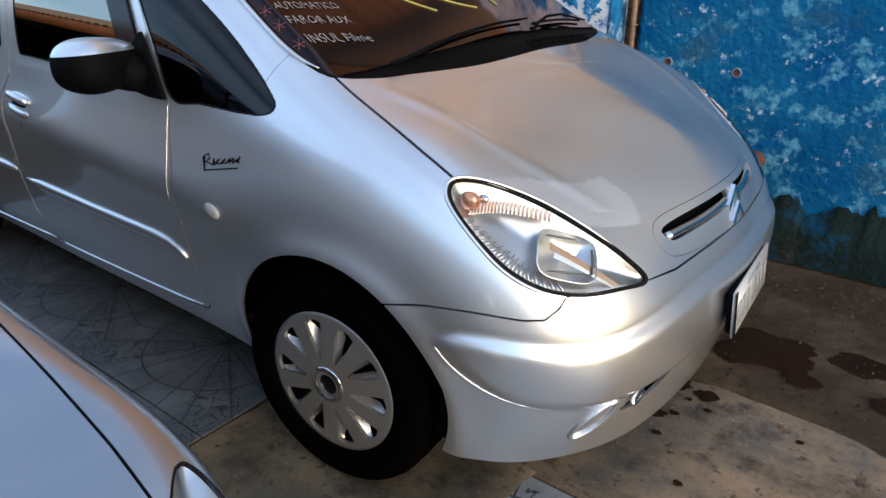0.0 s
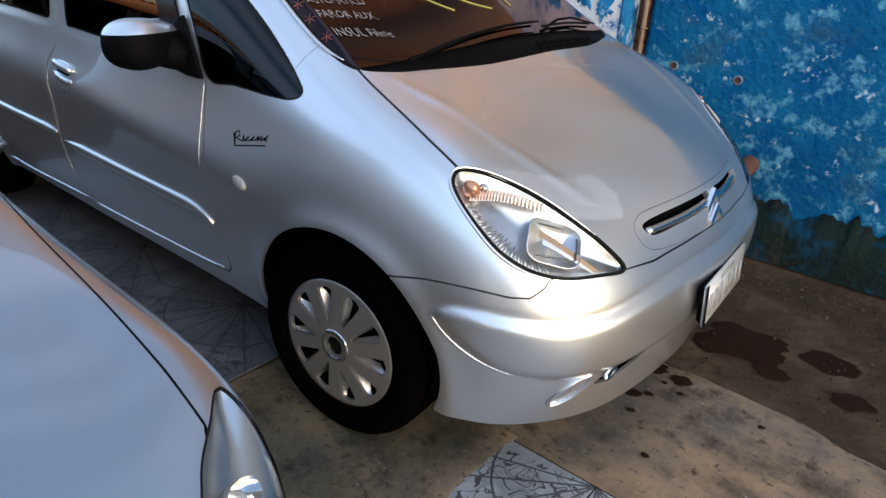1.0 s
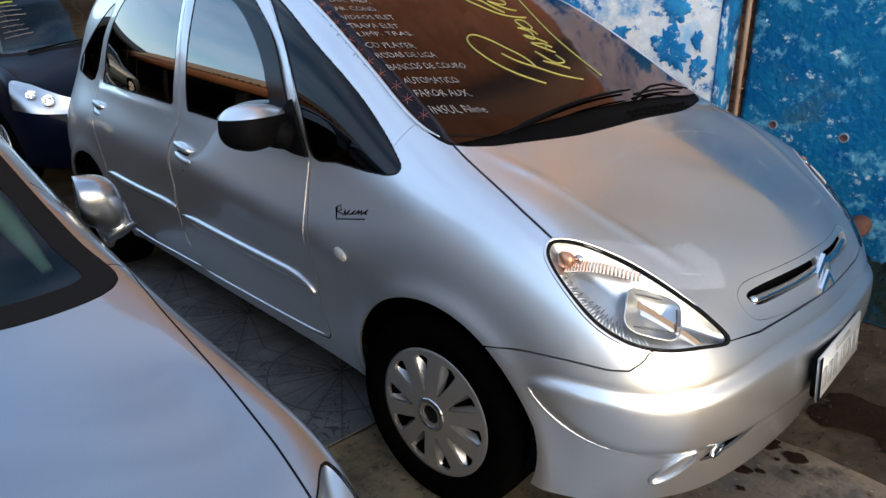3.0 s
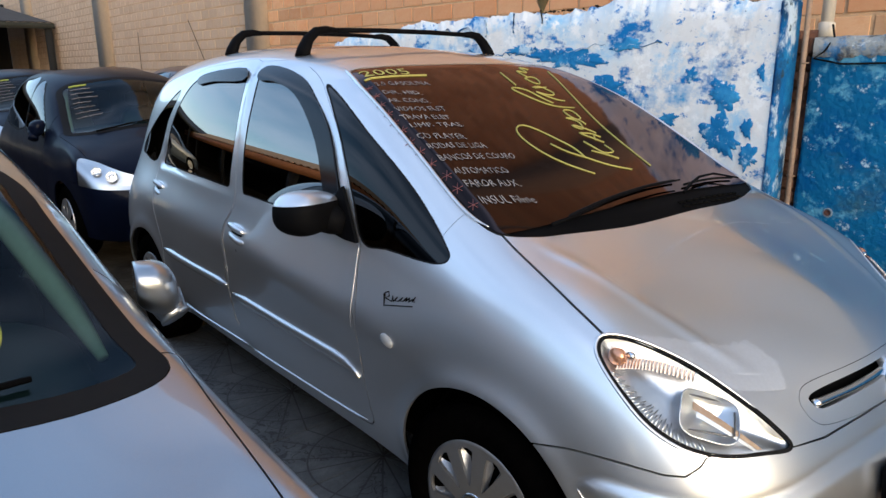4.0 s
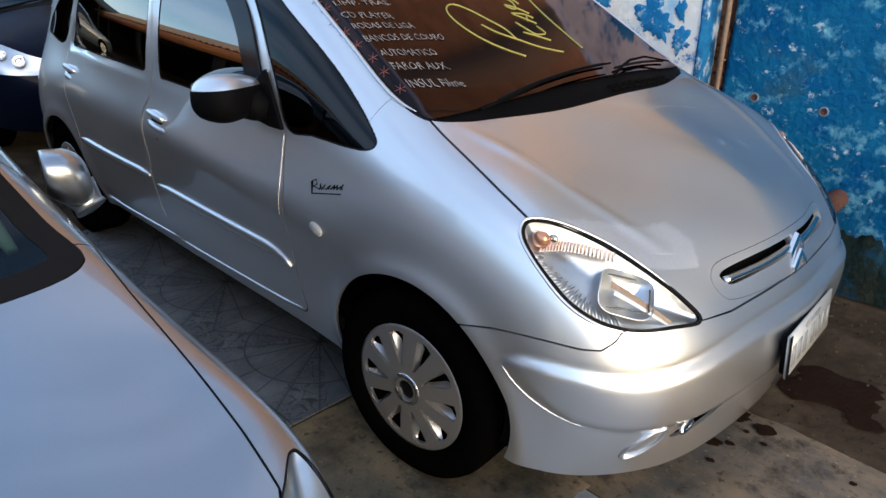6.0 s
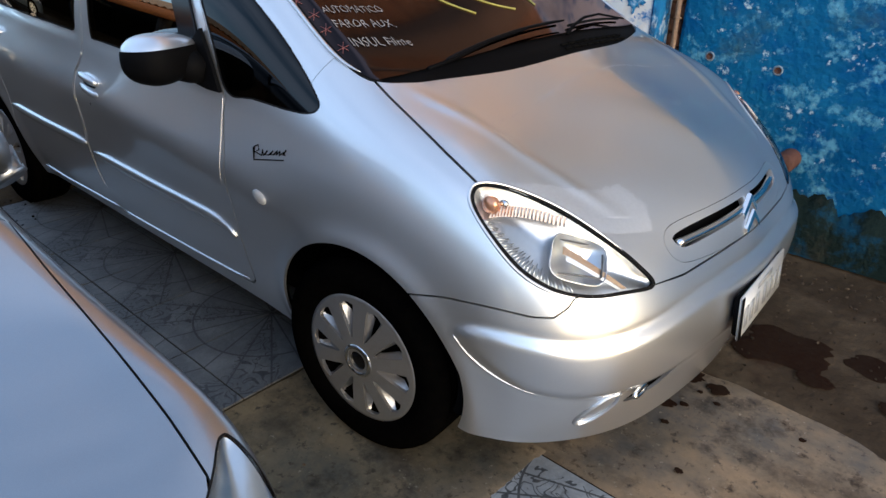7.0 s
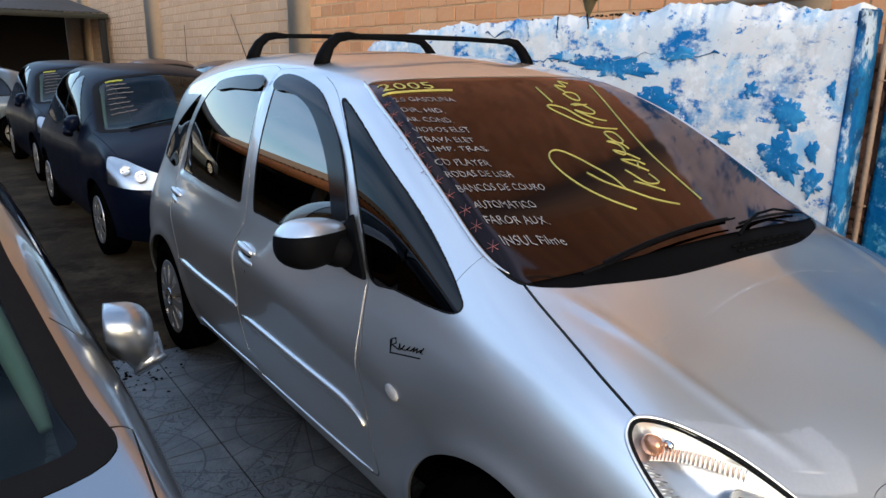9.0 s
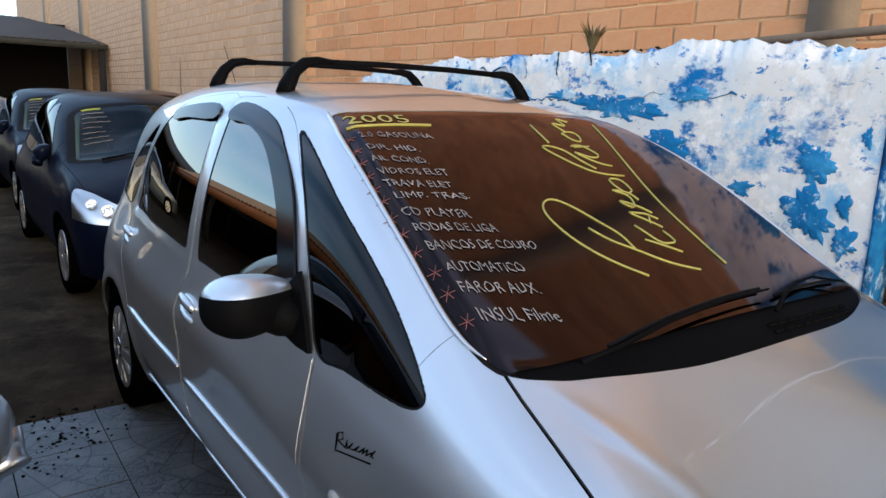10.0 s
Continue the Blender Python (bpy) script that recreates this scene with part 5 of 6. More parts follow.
def visors():
    """Smoked wind deflectors over the door windows."""
    x, z, lv = skin[:, 0], skin[:, 2], skin[:, 3]
    polys = ([(-.67, 1.06), (-.79, 1.262), (-.933, 1.386), (-1.127, 1.485), (-1.344, 1.536), (-1.51, 1.545), (-1.50, 1.492), (-1.34, 1.484), (-1.16, 1.440), (-1.00, 1.352), (-.868, 1.235), (-.74, 1.03), (-.70, 1.03)],
             [(-1.662, 1.538), (-1.96, 1.527), (-2.17, 1.498), (-2.15, 1.462), (-1.95, 1.478), (-1.632, 1.486)])
    for poly in polys:
        f = np.where(lv < 5.02, inside_poly(skin[:, [0, 2]], rounded(poly, 3)), -1.0)
        v, fc = clip(skin, skin_faces, f)
        v = v.copy()
        v[:, 1] += .010
        v[:, 2] += .001
        for right in (True, False):
            part("wind_deflector", mesh("wind_deflector", *both(v, fc, right, not right), SMOKED), carrier, "smoked wind deflector", thick=.006)


def wheels():
    """Steel wheels with ten-slot silver covers."""
    tread = [(.150, -.070), (.198, -.088), (.215, -.096), (.262, -.104), (.290, -.098), (.304, -.086), (.310, -.070), (.311, -.062), (.306, -.060), (.306, -.054), (.311, -.052), (.312, -.024), (.306, -.022), (.306, -.016), (.312, -.014),
             (.312, .014), (.306, .016), (.306, .022), (.312, .024), (.311, .052), (.306, .054), (.306, .060), (.311, .062), (.304, .086), (.262, .104), (.198, .088), (.150, .07)]
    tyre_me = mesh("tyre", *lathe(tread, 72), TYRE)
    # cover: a shallow dished disc with petal slots cut through
    prof = [(.0, -.098)] + [(r, -.096 + .030 * (r / .195) ** 2 * .4) for r in np.linspace(.03, .195, 30)]
    cv, cf = lathe(prof[1:], 216)
    cv = np.array(cv)
    r, a = np.hypot(cv[:, 0], cv[:, 2]), np.arctan2(cv[:, 2], cv[:, 0])
    n = 10
    local = a % (2 * math.pi / n) - math.pi / n
    width = np.interp(r, [.066, .08, .10, .15, .178, .190], [-.004, .005, .010, .0235, .029, -.004])
    hole = width - np.abs(local * r)
    solid_v, solid_f = clip(cv, cf, np.where((r > .068) & (r < .190), -hole, .01))
    rim_v, rim_f = lathe([(.186, -.083), (.195, -.0845), (.2005, -.084), (.2025, -.079), (.2025, -.070)], 96)
    cover_me = mesh("wheel_cover", *joined((solid_v, solid_f), (rim_v, rim_f)), CAP)
    cover_me.validate()
    # slanted walls inside the slots
    wall_v, wall_f = [], []
    for k in range(n):
        for s in (-1, 1):
            base = len(wall_v)
            for q in np.linspace(.074, .180, 14):
                wd = float(np.interp(q, [.066, .08, .10, .15, .178, .190], [-.004, .005, .010, .0235, .029, -.004]))
                y0 = -.096 + .012 * (q / .195) ** 2
                for inset, y in ((1.0, y0 - .0003), (.50, y0 + .020)):
                    b = s * inset * wd / q + math.pi / n + k * 2 * math.pi / n
                    wall_v.append((q * math.cos(b), y, q * math.sin(b)))
            wall_f += [(base + 2 * i, base + 2 * i + 1, base + 2 * i + 3, base + 2 * i + 2) for i in range(13)]
    wall_me = mesh("slot_wall", wall_v, wall_f, CAP)
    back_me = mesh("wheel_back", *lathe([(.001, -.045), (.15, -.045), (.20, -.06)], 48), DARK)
    ring_me = mesh("hub_ring", *lathe([(.037, -.098), (.041, -.110), (.052, -.108), (.056, -.092)], 48), CHROME)
    boss_me = mesh("hub_boss", *lathe([(.001, -.104), (.024, -.103), (.038, -.098)], 36), SMOKED)
    for hx in (0.0, -2.76):
        for sy in (-1, 1):
            m = pose(hx, sy * .748, .306, 0, 21 if hx == 0 else 5, (4.8 if hx == 0 else 0) + (0 if sy < 0 else 180))
            w = part("wheel", tyre_me, carrier, "tyre on a wheel with a silver petal cover", m=m)
            c = part("wheel_cover", cover_me, w, "silver plastic wheel cover", thick=.010)
            part("slot_wall", wall_me, w)
            part("wheel_back", back_me, w, "dark steel wheel")
            part("hub_ring", ring_me, w, "chrome ring")
            part("hub_boss", boss_me, w, "dark glossy hub centre")
    lv_, lf_ = lathe([(.350, -.015), (.380, .16), (.30, .17), (.001, .17)], 64)
    lv_ = np.array(lv_)
    liner = clip(lv_, lf_, lv_[:, 2] + .06)
    for hx in (0.0, -2.76):
        for sy in (-1, 1):
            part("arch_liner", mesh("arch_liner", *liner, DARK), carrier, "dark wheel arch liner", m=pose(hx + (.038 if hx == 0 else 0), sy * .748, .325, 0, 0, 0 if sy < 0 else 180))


def nose_parts():
    c = [on_nose(-y, z, -.012) for y, z in zip(np.linspace(.335, .02, 16), np.interp(np.linspace(.335, .02, 16), [.02, .06, .2, .335], [.752, .750, .740, .735]))]
    bar = tube(c, .0115, 10)
    for pc in (bar, mirrored(bar)):
        part("grille_bar", mesh("grille_bar", *pc, CHROME), carrier, "chrome grille bar")
    # emblem: two stacked chevrons
    for z0 in (.700, .742):
        x0 = on_nose(0, z0 + .03)[0] + .008
        v, prof = [], [(-.046, 0), (0, .044), (.046, 0), (.046, -.018), (0, .022), (-.046, -.018)]
        for dx in (0, .012):
            v += [(x0 + dx - .25 * b - abs(a) * .12, a, z0 + b) for a, b in prof]
        f = [(0, 1, 4, 5)[::-1], (1, 2, 3, 4)[::-1], (6, 7, 10, 11), (7, 8, 9, 10)] + [(i, (i + 1) % 6, 6 + (i + 1) % 6, 6 + i) for i in range(6)]
        part("emblem", mesh("emblem", v, f, CHROME, False), carrier, "chrome chevron emblem")
    # raised crease round the outer end and lower edge of the bumper's oval
    pts = np.array([OVAL[i] for i in (0, -1, -2, -3, -4, -5)])
    line = spline(np.arange(6), pts, np.linspace(.15, 5, 60))
    hits = [SKIN.find_nearest(Vector((p[0], -p[1], p[2]))) for p in line]
    crease = tube(smoothed([np.array(h[0] + h[1] * .0022) for h in hits], 60), [.0008 + .0014 * min(1, 2.5 * min(t, 1 - t)) for t in np.linspace(0, 1, 60)], 8)
    for fix in ((lambda p: p), mirrored):
        part("bumper_crease", mesh("bumper_crease", *fix(crease), SILVER), carrier, "raised bumper crease")
    # blanked fog lamp recess in each lower corner
    mid, long_ = np.array((.660, -.612, .347)), np.array((.040, .030, .046)) * 1.05
    across = np.cross(np.array((.72, -.62, -.25)), long_)
    across = across / np.linalg.norm(across) * .029
    ring = []
    for t in np.linspace(0, 2 * math.pi, 40, endpoint=False):
        p = mid + math.cos(t) * long_ + math.sin(t) * across
        q, n_, _, _ = SKIN.find_nearest(Vector(p))
        ring.append(np.array(q + n_ * .002))
    rp = tube(ring, .006, 8, closed=True)
    inner = [r * .82 + np.mean(ring, 0) * .18 + np.array((-.006, .004, 0)) for r in ring]
    plate = (inner + [np.mean(inner, 0) + np.array((-.004, .003, 0))], [(i, (i + 1) % 40, 40) for i in range(40)])
    for fix in ((lambda p: p), mirrored):
        fr = part("fog_lamp_blank", mesh("fog_lamp_blank", *fix(rp), SILVER), carrier, "blanked fog lamp recess")
        part("blank", mesh("blank", *fix(plate), SILVER), fr)
    hook = tube([on_nose(-.50, .385, .004) + np.array((0, .03 * math.cos(t) - .01, .012 * math.sin(t))) for t in np.linspace(0, 2 * math.pi, 14, endpoint=False)], .006, 8, closed=True)
    part("towing_eye", mesh("towing_eye", *hook, CHROME), carrier, "bright towing eye")
    # number plate with plain bars for characters, on a tilted holder
    tilt = pose(.818, 0, .503, 0, -5, 3.5)
    pl = part("number_plate", mesh("number_plate", *moved(box(-.004, .004, -.20, .20, -.066, .066, .003), tilt), PLATE_GREY), carrier, "grey number plate")
    part("plate_holder", mesh("plate_holder", *moved(box(-.020, -.004, -.190, .190, -.058, .058, .004), tilt), BLACK_PLASTIC), pl)
    for i in range(7):
        y0 = -.165 + i * .05 + (.02 if i > 2 else 0)
        part("plate_bar", mesh("plate_bar", *moved(box(.0045, .0062, y0, y0 + .028, -.04, .022), tilt), PLATE_INK), pl)
    part("plate_edge", mesh("plate_edge", *moved(box(.0045, .0058, -.203, -.182, -.064, .064), tilt), BLACK_PLASTIC), pl, "dark plate end")
    part("plate_bar", mesh("plate_bar", *moved(box(.0045, .0062, -.06, .07, .038, .054), tilt), PLATE_INK), pl)


def lamp_insides():
    """A squared main bowl with fins, a brown band for the mirrored bricks, amber prisms and moulded ribs behind the
    lenses.
    """
    out = Vector((AHEAD[0], -AHEAD[1], AHEAD[2]))
    across = Vector((.66, .70, -.28)).normalized()                    # from the outer tip towards the nose
    rise = out.cross(across).normalized()
    rise = rise if rise.z > 0 else -rise
    mid = Vector((.574, -.636, .764))

    def at(u, v, deep):
        """A place u towards the nose, v upwards and deep behind the lens."""
        p = mid + across * u + rise * v
        q = SKIN.find_nearest(p)[0]
        return tuple(q - out * deep)

    def sheet(nu, nv, place):
        v = [place(i / nu, j / nv) for i in range(nu + 1) for j in range(nv + 1)]
        return v, [(i * (nv + 1) + j, (i + 1) * (nv + 1) + j, (i + 1) * (nv + 1) + j + 1, i * (nv + 1) + j + 1) for i in range(nu) for j in range(nv)]

    sq = lambda t: (math.copysign(abs(math.cos(t)) ** .55, math.cos(t)), math.copysign(abs(math.sin(t)) ** .55, math.sin(t)))

    def dish(a, b):
        c, d = sq(a * 2 * math.pi)
        r = .06 + .94 * b
        return at(c * .074 * r, d * .060 * r, .012 + .036 * (1 - r * r))

    bowl = sheet(48, 8, dish)
    rim = tube([at(.074 * c, .060 * d, .011) for c, d in (sq(t) for t in np.linspace(0, 2 * math.pi, 48, endpoint=False))], .0016, 6, closed=True)
    bulb_or_glint = moved(egg((0, 0, 0), (.022, .022, .040), 2.2, 14), Matrix.Translation(at(0, 0, .034)) @ out.to_track_quat("Z", "Y").to_matrix().to_4x4())
    fins = [tube([at(u, v + .10 * u, .008) for u in np.linspace(u0, u1, 7)], [.0012, .0022, .0026, .0026, .0026, .0020, .0010], 6) for u0, u1, v in ((-.055, .022, .042), (-.050, .058, -.042))]
    post = tube([at(.060, v, .008) for v in np.linspace(.026, -.034, 5)], .0024, 6)
    # brown and bright strips put in as the bricks' reflection and its glint
    band = sheet(16, 2, lambda a, b: at(-.045 + .185 * a, .020 - .062 * a - .020 * b * (1 - .55 * a), .014))
    glint = sheet(16, 2, lambda a, b: at(-.035 + .170 * a, -.002 - .050 * a - .013 * b * (1 - .6 * a), .0125))
    row = spline(np.arange(3), np.array([(.388, -.748, .862), (.442, -.690, .858), (.515, -.620, .832)]), np.linspace(0, 2, 22))
    prisms = [tube([tuple(Vector(p) + rise * .012 - out * .005), tuple(Vector(p) - rise * .012 - out * .009)], .0016, 5) for p in row]
    blush = sheet(20, 3, lambda a, b: tuple(Vector(row[min(21, int(round(a * 21)))]) + rise * (.020 - .034 * b) * (1 - .35 * a) - out * .013))
    orange = moved(egg((0, 0, 0), (.046, .034, .044), 2.4, 22), Matrix.Translation(Vector((.383, -.739, .876)) - out * .016))
    # small chrome egg shaped in as the white glint beside the amber
    white = moved(egg((0, 0, 0), (.026, .020, .022), 2.2, 16), Matrix.Translation(Vector((.404, -.717, .878)) - out * .014))
    around = [Vector((p[0], -p[1], p[2])) for p in LAMP]
    centre = sum(around, Vector()) / len(around)
    flutes = []
    for t in np.linspace(.16, .80, 30):                               # ribs along the lower rim, from the outer tip to the nose
        k = 14 - t * 5.6
        i = int(k)
        a = around[i % 15].lerp(around[(i + 1) % 15], k - i) if i < 14 else around[14]
        b = a.lerp(centre, (.34 - .5 * abs(t - .5)) * (1.15 if int(t * 47) % 2 else .85))
        flutes.append(tube([tuple(a.lerp(b, .12) - out * .006), tuple(b - out * .014)], [.0024, .0012], 6))
    ribs = joined(*flutes)
    lip = [SKIN.find_nearest(Vector((p[0], -p[1], p[2])) + (Vector((p[0], -p[1], p[2])) - centre).normalized() * .010) for p in spline(np.arange(len(LAMP) + 1), np.array(LAMP + LAMP[:1]), np.linspace(9.2, 20.6, 90) % 15)]
    lip = smoothed([np.array(h[0] - h[1] * .0016) for h in lip])
    lip = tube(lip, [.0046 * min(1, .2 + 8 * min(t, 1 - t)) for t in np.linspace(0, 1, 90)], 8)
    for fix in ((lambda p: p), mirrored):
        b = part("lamp_bowl", mesh("lamp_bowl", *fix(bowl), REFLECTOR), carrier, "bright squared lamp bowl")
        part("bowl_rim", mesh("bowl_rim", *fix(rim), CHROME), b)
        part("bulb_or_glint", mesh("bulb_or_glint", *fix(bulb_or_glint), CHROME), b)
        for fn in fins + [post]:
            part("bowl_fin", mesh("bowl_fin", *fix(fn), LAMP_GREY), b, "dark grey fin")
        part("reflection_band", mesh("reflection_band", *fix(band), BRICK_REFLECTION), b, "brown strip standing for the reflected bricks", thick=.001)
        part("band_glint", mesh("band_glint", *fix(glint), REFLECTOR), b, thick=.001)
        part("lamp_ribs", mesh("lamp_ribs", *fix(ribs), REFLECTOR), b, "fine moulded reflector ribs")
        part("lamp_lip", mesh("lamp_lip", *fix(lip), SILVER), carrier, "rolled silver panel edge")
        ind = part("indicator", mesh("indicator", *fix(orange), AMBER), carrier, "amber indicator behind clear prisms")
        part("bulb_or_glint", mesh("bulb_or_glint", *fix(white), CHROME), ind)
        part("peach_reflector", mesh("peach_reflector", *fix(blush), PEACH), ind, "peach-tinted indicator reflector", thick=.001)
        for k, pr in enumerate(prisms):
            part("prism", mesh("prism", *fix(pr), AMBER if k < 8 else REFLECTOR), ind)


def pillar_trims():
    """Narrow bright gutters along both sides of the windscreen."""
    edge = spline(np.arange(8), np.array([(-.10, .704), (-.193, .718), (-.365, .702), (-.56, .680), (-.79, .640), (-.90, .612), (-.985, .588), (-1.03, .572)]), np.linspace(0, 7, 50))
    piece = tube([on_top(a, b, .004) for a, b in edge], [.0065 * min(1, .2 + 6 * min(t, 1 - t)) for t in np.linspace(0, 1, 50)], 8)
    part("pillar_gutter", mesh("pillar_gutter", *piece, SILVER), carrier, "bright rolled pillar edge")
    part("pillar_gutter", mesh("pillar_gutter", *mirrored(piece), SILVER), carrier, "bright rolled pillar edge")


def roof_bars():
    for x0, yb in ((-1.42, .532), (-2.17, .515)):
        zb = float(on_top(x0, yb)[2])
        rack = thing("roof_bar", "black roof bar clamped across the silver roof", "roof rack", "roof bars")
        top = zb + .100
        part("crossbar", mesh("crossbar", *tube([(x0, -.40, top), (x0, -.15, top + .006), (x0, .15, top + .006), (x0, .40, top)], .0125, 10, flat=.9), BLACK_PLASTIC), rack)
        foot = tube([(x0 + .012, -yb - .012, zb - .012), (x0 + .008, -yb, zb + .018), (x0, -yb + .028, zb + .062), (x0, -yb + .068, top - .006), (x0, -yb + .115, top + .002), (x0, -yb + .165, top)], [.036, .034, .029, .026, .022, .016], 14, flat=.75)
        for fix in ((lambda p: p), mirrored):
            part("foot", mesh("foot", *fix(foot), BLACK_PLASTIC), rack)


def wipers():
    arms = ([(.0, -.555), (.004, -.46), (-.002, -.29), (-.006, -.089), (-.01, .10)], [(.06, .02), (.02, .12), (-.02, .24), (-.046, .38), (-.042, .56)])
    for pts in arms:
        w = part("wiper", mesh("wiper", *tube([on_top(x, y, .022) for x, y in pts], [.006, .0055, .005, .004, .003], 8), BLACK_PLASTIC), carrier, "black wiper arm and blade")
        blade = [on_top(x - .022, y, .008) for x, y in pts[1:]]
        part("blade", mesh("blade", *tube([on_top(p[0], p[1], .008) for p in glide(blade[0], blade[-1], 10)], .0045, 6), RUBBER), w)
    for row in (.058, .076):
        for i in range(10):
            y0 = -.02 + i * .044
            sl = [on_top(row + .018 * (1 - (y / .3) ** 2), y, -.003) for y in (y0, y0 + .034)]
            part("cowl_slot", mesh("cowl_slot", *tube(sl, .005, 6), DARK), carrier, "dark vent slot")


def seats_and_dash():
    cab = carrier
    part("dashboard", mesh("dashboard", *joined(egg((-.42, 0, .93), (.75, 1.40, .36), 3.2, 32), egg((-.62, .36, 1.04), (.28, .42, .14), 2.5, 20)), DASH), cab, "dark grey dashboard")
    part("steering_wheel", mesh("steering_wheel", *moved(joined(tube([(.19 * math.cos(t), .19 * math.sin(t), 0) for t in np.linspace(0, 2 * math.pi, 32, endpoint=False)], .016, 8, closed=True), egg((0, 0, -.02), (.14, .12, .05), 2.3, 16), box(-.19, .19, -.02, .02, -.02, -.005)), pose(-.86, .37, 1.02, 0, -62, 0)), SEAT), cab, "black steering wheel")
    for sx, sy in ((-1.35, -.37), (-1.35, .37), (-2.25, -.42), (-2.25, 0), (-2.25, .42)):
        wd = .50 if sx > -2 else .42
        seat = part("seat", mesh("seat", *joined(egg((sx + .05, sy, .62), (.55, wd, .20), 3, 24)), SEAT), cab, "dark leather seat")
        part("backrest", mesh("backrest", *moved(egg((0, 0, .30), (.16, wd, .64), 3, 24), pose(sx - .20, sy, .62, 0, -14, 0)), SEAT), seat)
        part("headrest", mesh("headrest", *moved(egg((0, 0, .72), (.10, wd * .55, .17), 2.6, 18), pose(sx - .20, sy, .62, 0, -14, 0)), SEAT), seat)
    part("rear_view_mirror", mesh("rear_view_mirror", *egg((-.80, 0, 1.43), (.05, .22, .07), 2.6, 18), BLACK_PLASTIC), cab, "black rear view mirror")


def writing(text, begin, end, height, ink, parent, squeeze=None):
    """One painted line on the windscreen from begin to end (x, y), letters standing towards the roof."""
    cu = bpy.data.curves.new("letters", "FONT")
    cu.body, cu.size = text, 1.0
    cu.resolution_u = 2
    tmp = new("letters", cu)
    dg = bpy.context.evaluated_depsgraph_get()
    me = bpy.data.meshes.new_from_object(tmp.evaluated_get(dg))
    bpy.data.objects.remove(tmp)
    bm = bmesh.new()
    bm.from_mesh(me)
    bmesh.ops.triangulate(bm, faces=bm.faces)
    w = max(v.co.x for v in bm.verts) or 1
    a, b = np.array(begin), np.array(end)
    for v in bm.verts:
        p = a + (b - a) * (v.co.x / w) + np.array((-height * 1.05 * v.co.y, .12 * height * v.co.y))
        q = on_top(p[0] + .003 * math.sin(v.co.x * 7 + p[1] * 40), p[1], .0022)
        v.co = q
    ob = part("painted_writing", mesh("painted_writing", [tuple(v.co) for v in bm.verts], [tuple(v.index for v in f.verts) for f in bm.faces], ink, False), parent, "hand-painted words")
    bm.free()
    return ob


def painted_prices():
    screen = [c for c in carrier.children if c.name.startswith("windscreen")][0]
    words = ["2.0 GASOLINA", "DIR. HID.", "AR. COND.", "VIDROS ELET", "TRAVA ELET", "LIMP. TRAS.", "CD PLAYER", "RODAS DE LIGA", "BANCOS DE COURO", "AUTOMATICO", "FAROR AUX.", "INSUL Filme"]
    begin = [(-.797, -.593), (-.733, -.607), (-.678, -.624), (-.622, -.635), (-.574, -.646), (-.527, -.648), (-.473, -.660), (-.421, -.660), (-.363, -.662), (-.299, -.655), (-.244, -.660), (-.173, -.662)]
    ends = [(-.736, -.395), (-.683, -.475), (-.627, -.483), (-.571, -.46), (-.523, -.48), (-.477, -.462), (-.418, -.502), (-.36, -.465), (-.287, -.404), (-.239, -.484), (-.179, -.492), (-.105, -.50)]
    high = [.040, .036, .036, .034, .034, .032, .036, .034, .036, .036, .038, .042]
    for w, b, e, h in zip(words, begin, ends, high):
        writing(w, b, e, h, WHITE_INK, screen)
        cx, cy = b[0] - .012, b[1] - .026
        star = joined(*[tube([on_top(cx + .017 * math.cos(t), cy + .017 * math.sin(t), .002), on_top(cx - .017 * math.cos(t), cy - .017 * math.sin(t), .002)], .0009, 5) for t in (.3, 1.35, 2.4)])
        part("painted_star", mesh("painted_star", *star, PINK_INK), screen, "pink painted star")
    writing("2005", (-.892, -.585), (-.838, -.405), .075, YELLOW_INK, screen)
    strokes = [[(-.865, -.598), (-.84, -.48), (-.81, -.357)],
               [(-.141, -.184), (-.20, -.237), (-.274, -.279), (-.344, -.295), (-.40, -.287), (-.427, -.261), (-.432, -.231), (-.404, -.195), (-.332, -.155), (-.278, -.132), (-.227, -.135)],
               [(-.318, -.209), (-.266, -.179), (-.226, -.137), (-.171, -.081), (-.126, -.001)],
               [(-.192, .012), (-.224, -.028), (-.251, -.068)],
               [(-.273, .031), (-.250, .034), (-.231, .031), (-.227, .010), (-.232, -.020), (-.276, -.039), (-.304, -.049)],
               [(-.286, .048), (-.328, .008), (-.353, -.013), (-.349, .010), (-.343, .038), (-.318, .067)], [(-.305, .020), (-.334, .045)],
               [(-.343, .072), (-.377, .043), (-.398, -.001), (-.372, .024), (-.395, .050), (-.424, .053), (-.446, .018), (-.442, .045), (-.425, .075), (-.400, .080)],
               [(-.441, .098), (-.470, .104), (-.490, .099), (-.496, .078), (-.494, .059), (-.458, .051), (-.430, .070), (-.441, .098)],
               [(-.509, .142), (-.529, .035), (-.592, -.027), (-.662, -.053), (-.648, .002), (-.588, .031), (-.544, .057)],
               [(-.558, .141), (-.577, .093), (-.628, .051), (-.612, .075), (-.602, .098), (-.603, .125), (-.615, .139), (-.640, .132), (-.662, .119), (-.668, .095), (-.663, .067)],
               [(-.682, -.010), (-.743, .0), (-.789, .009)], [(-.663, .147), (-.660, .110), (-.657, .074)],
               [(-.741, .103), (-.697, .114), (-.690, .132), (-.699, .148), (-.745, .161), (-.750, .130), (-.733, .096)],
               [(-.751, .126), (-.808, .126), (-.795, .168), (-.844, .174), (-.827, .213)],
               [(-.831, .341), (-.559, .217), (-.363, .154), (-.241, .136), (-.134, .120)]]
    for i, s in enumerate(strokes):
        p = np.array(s)
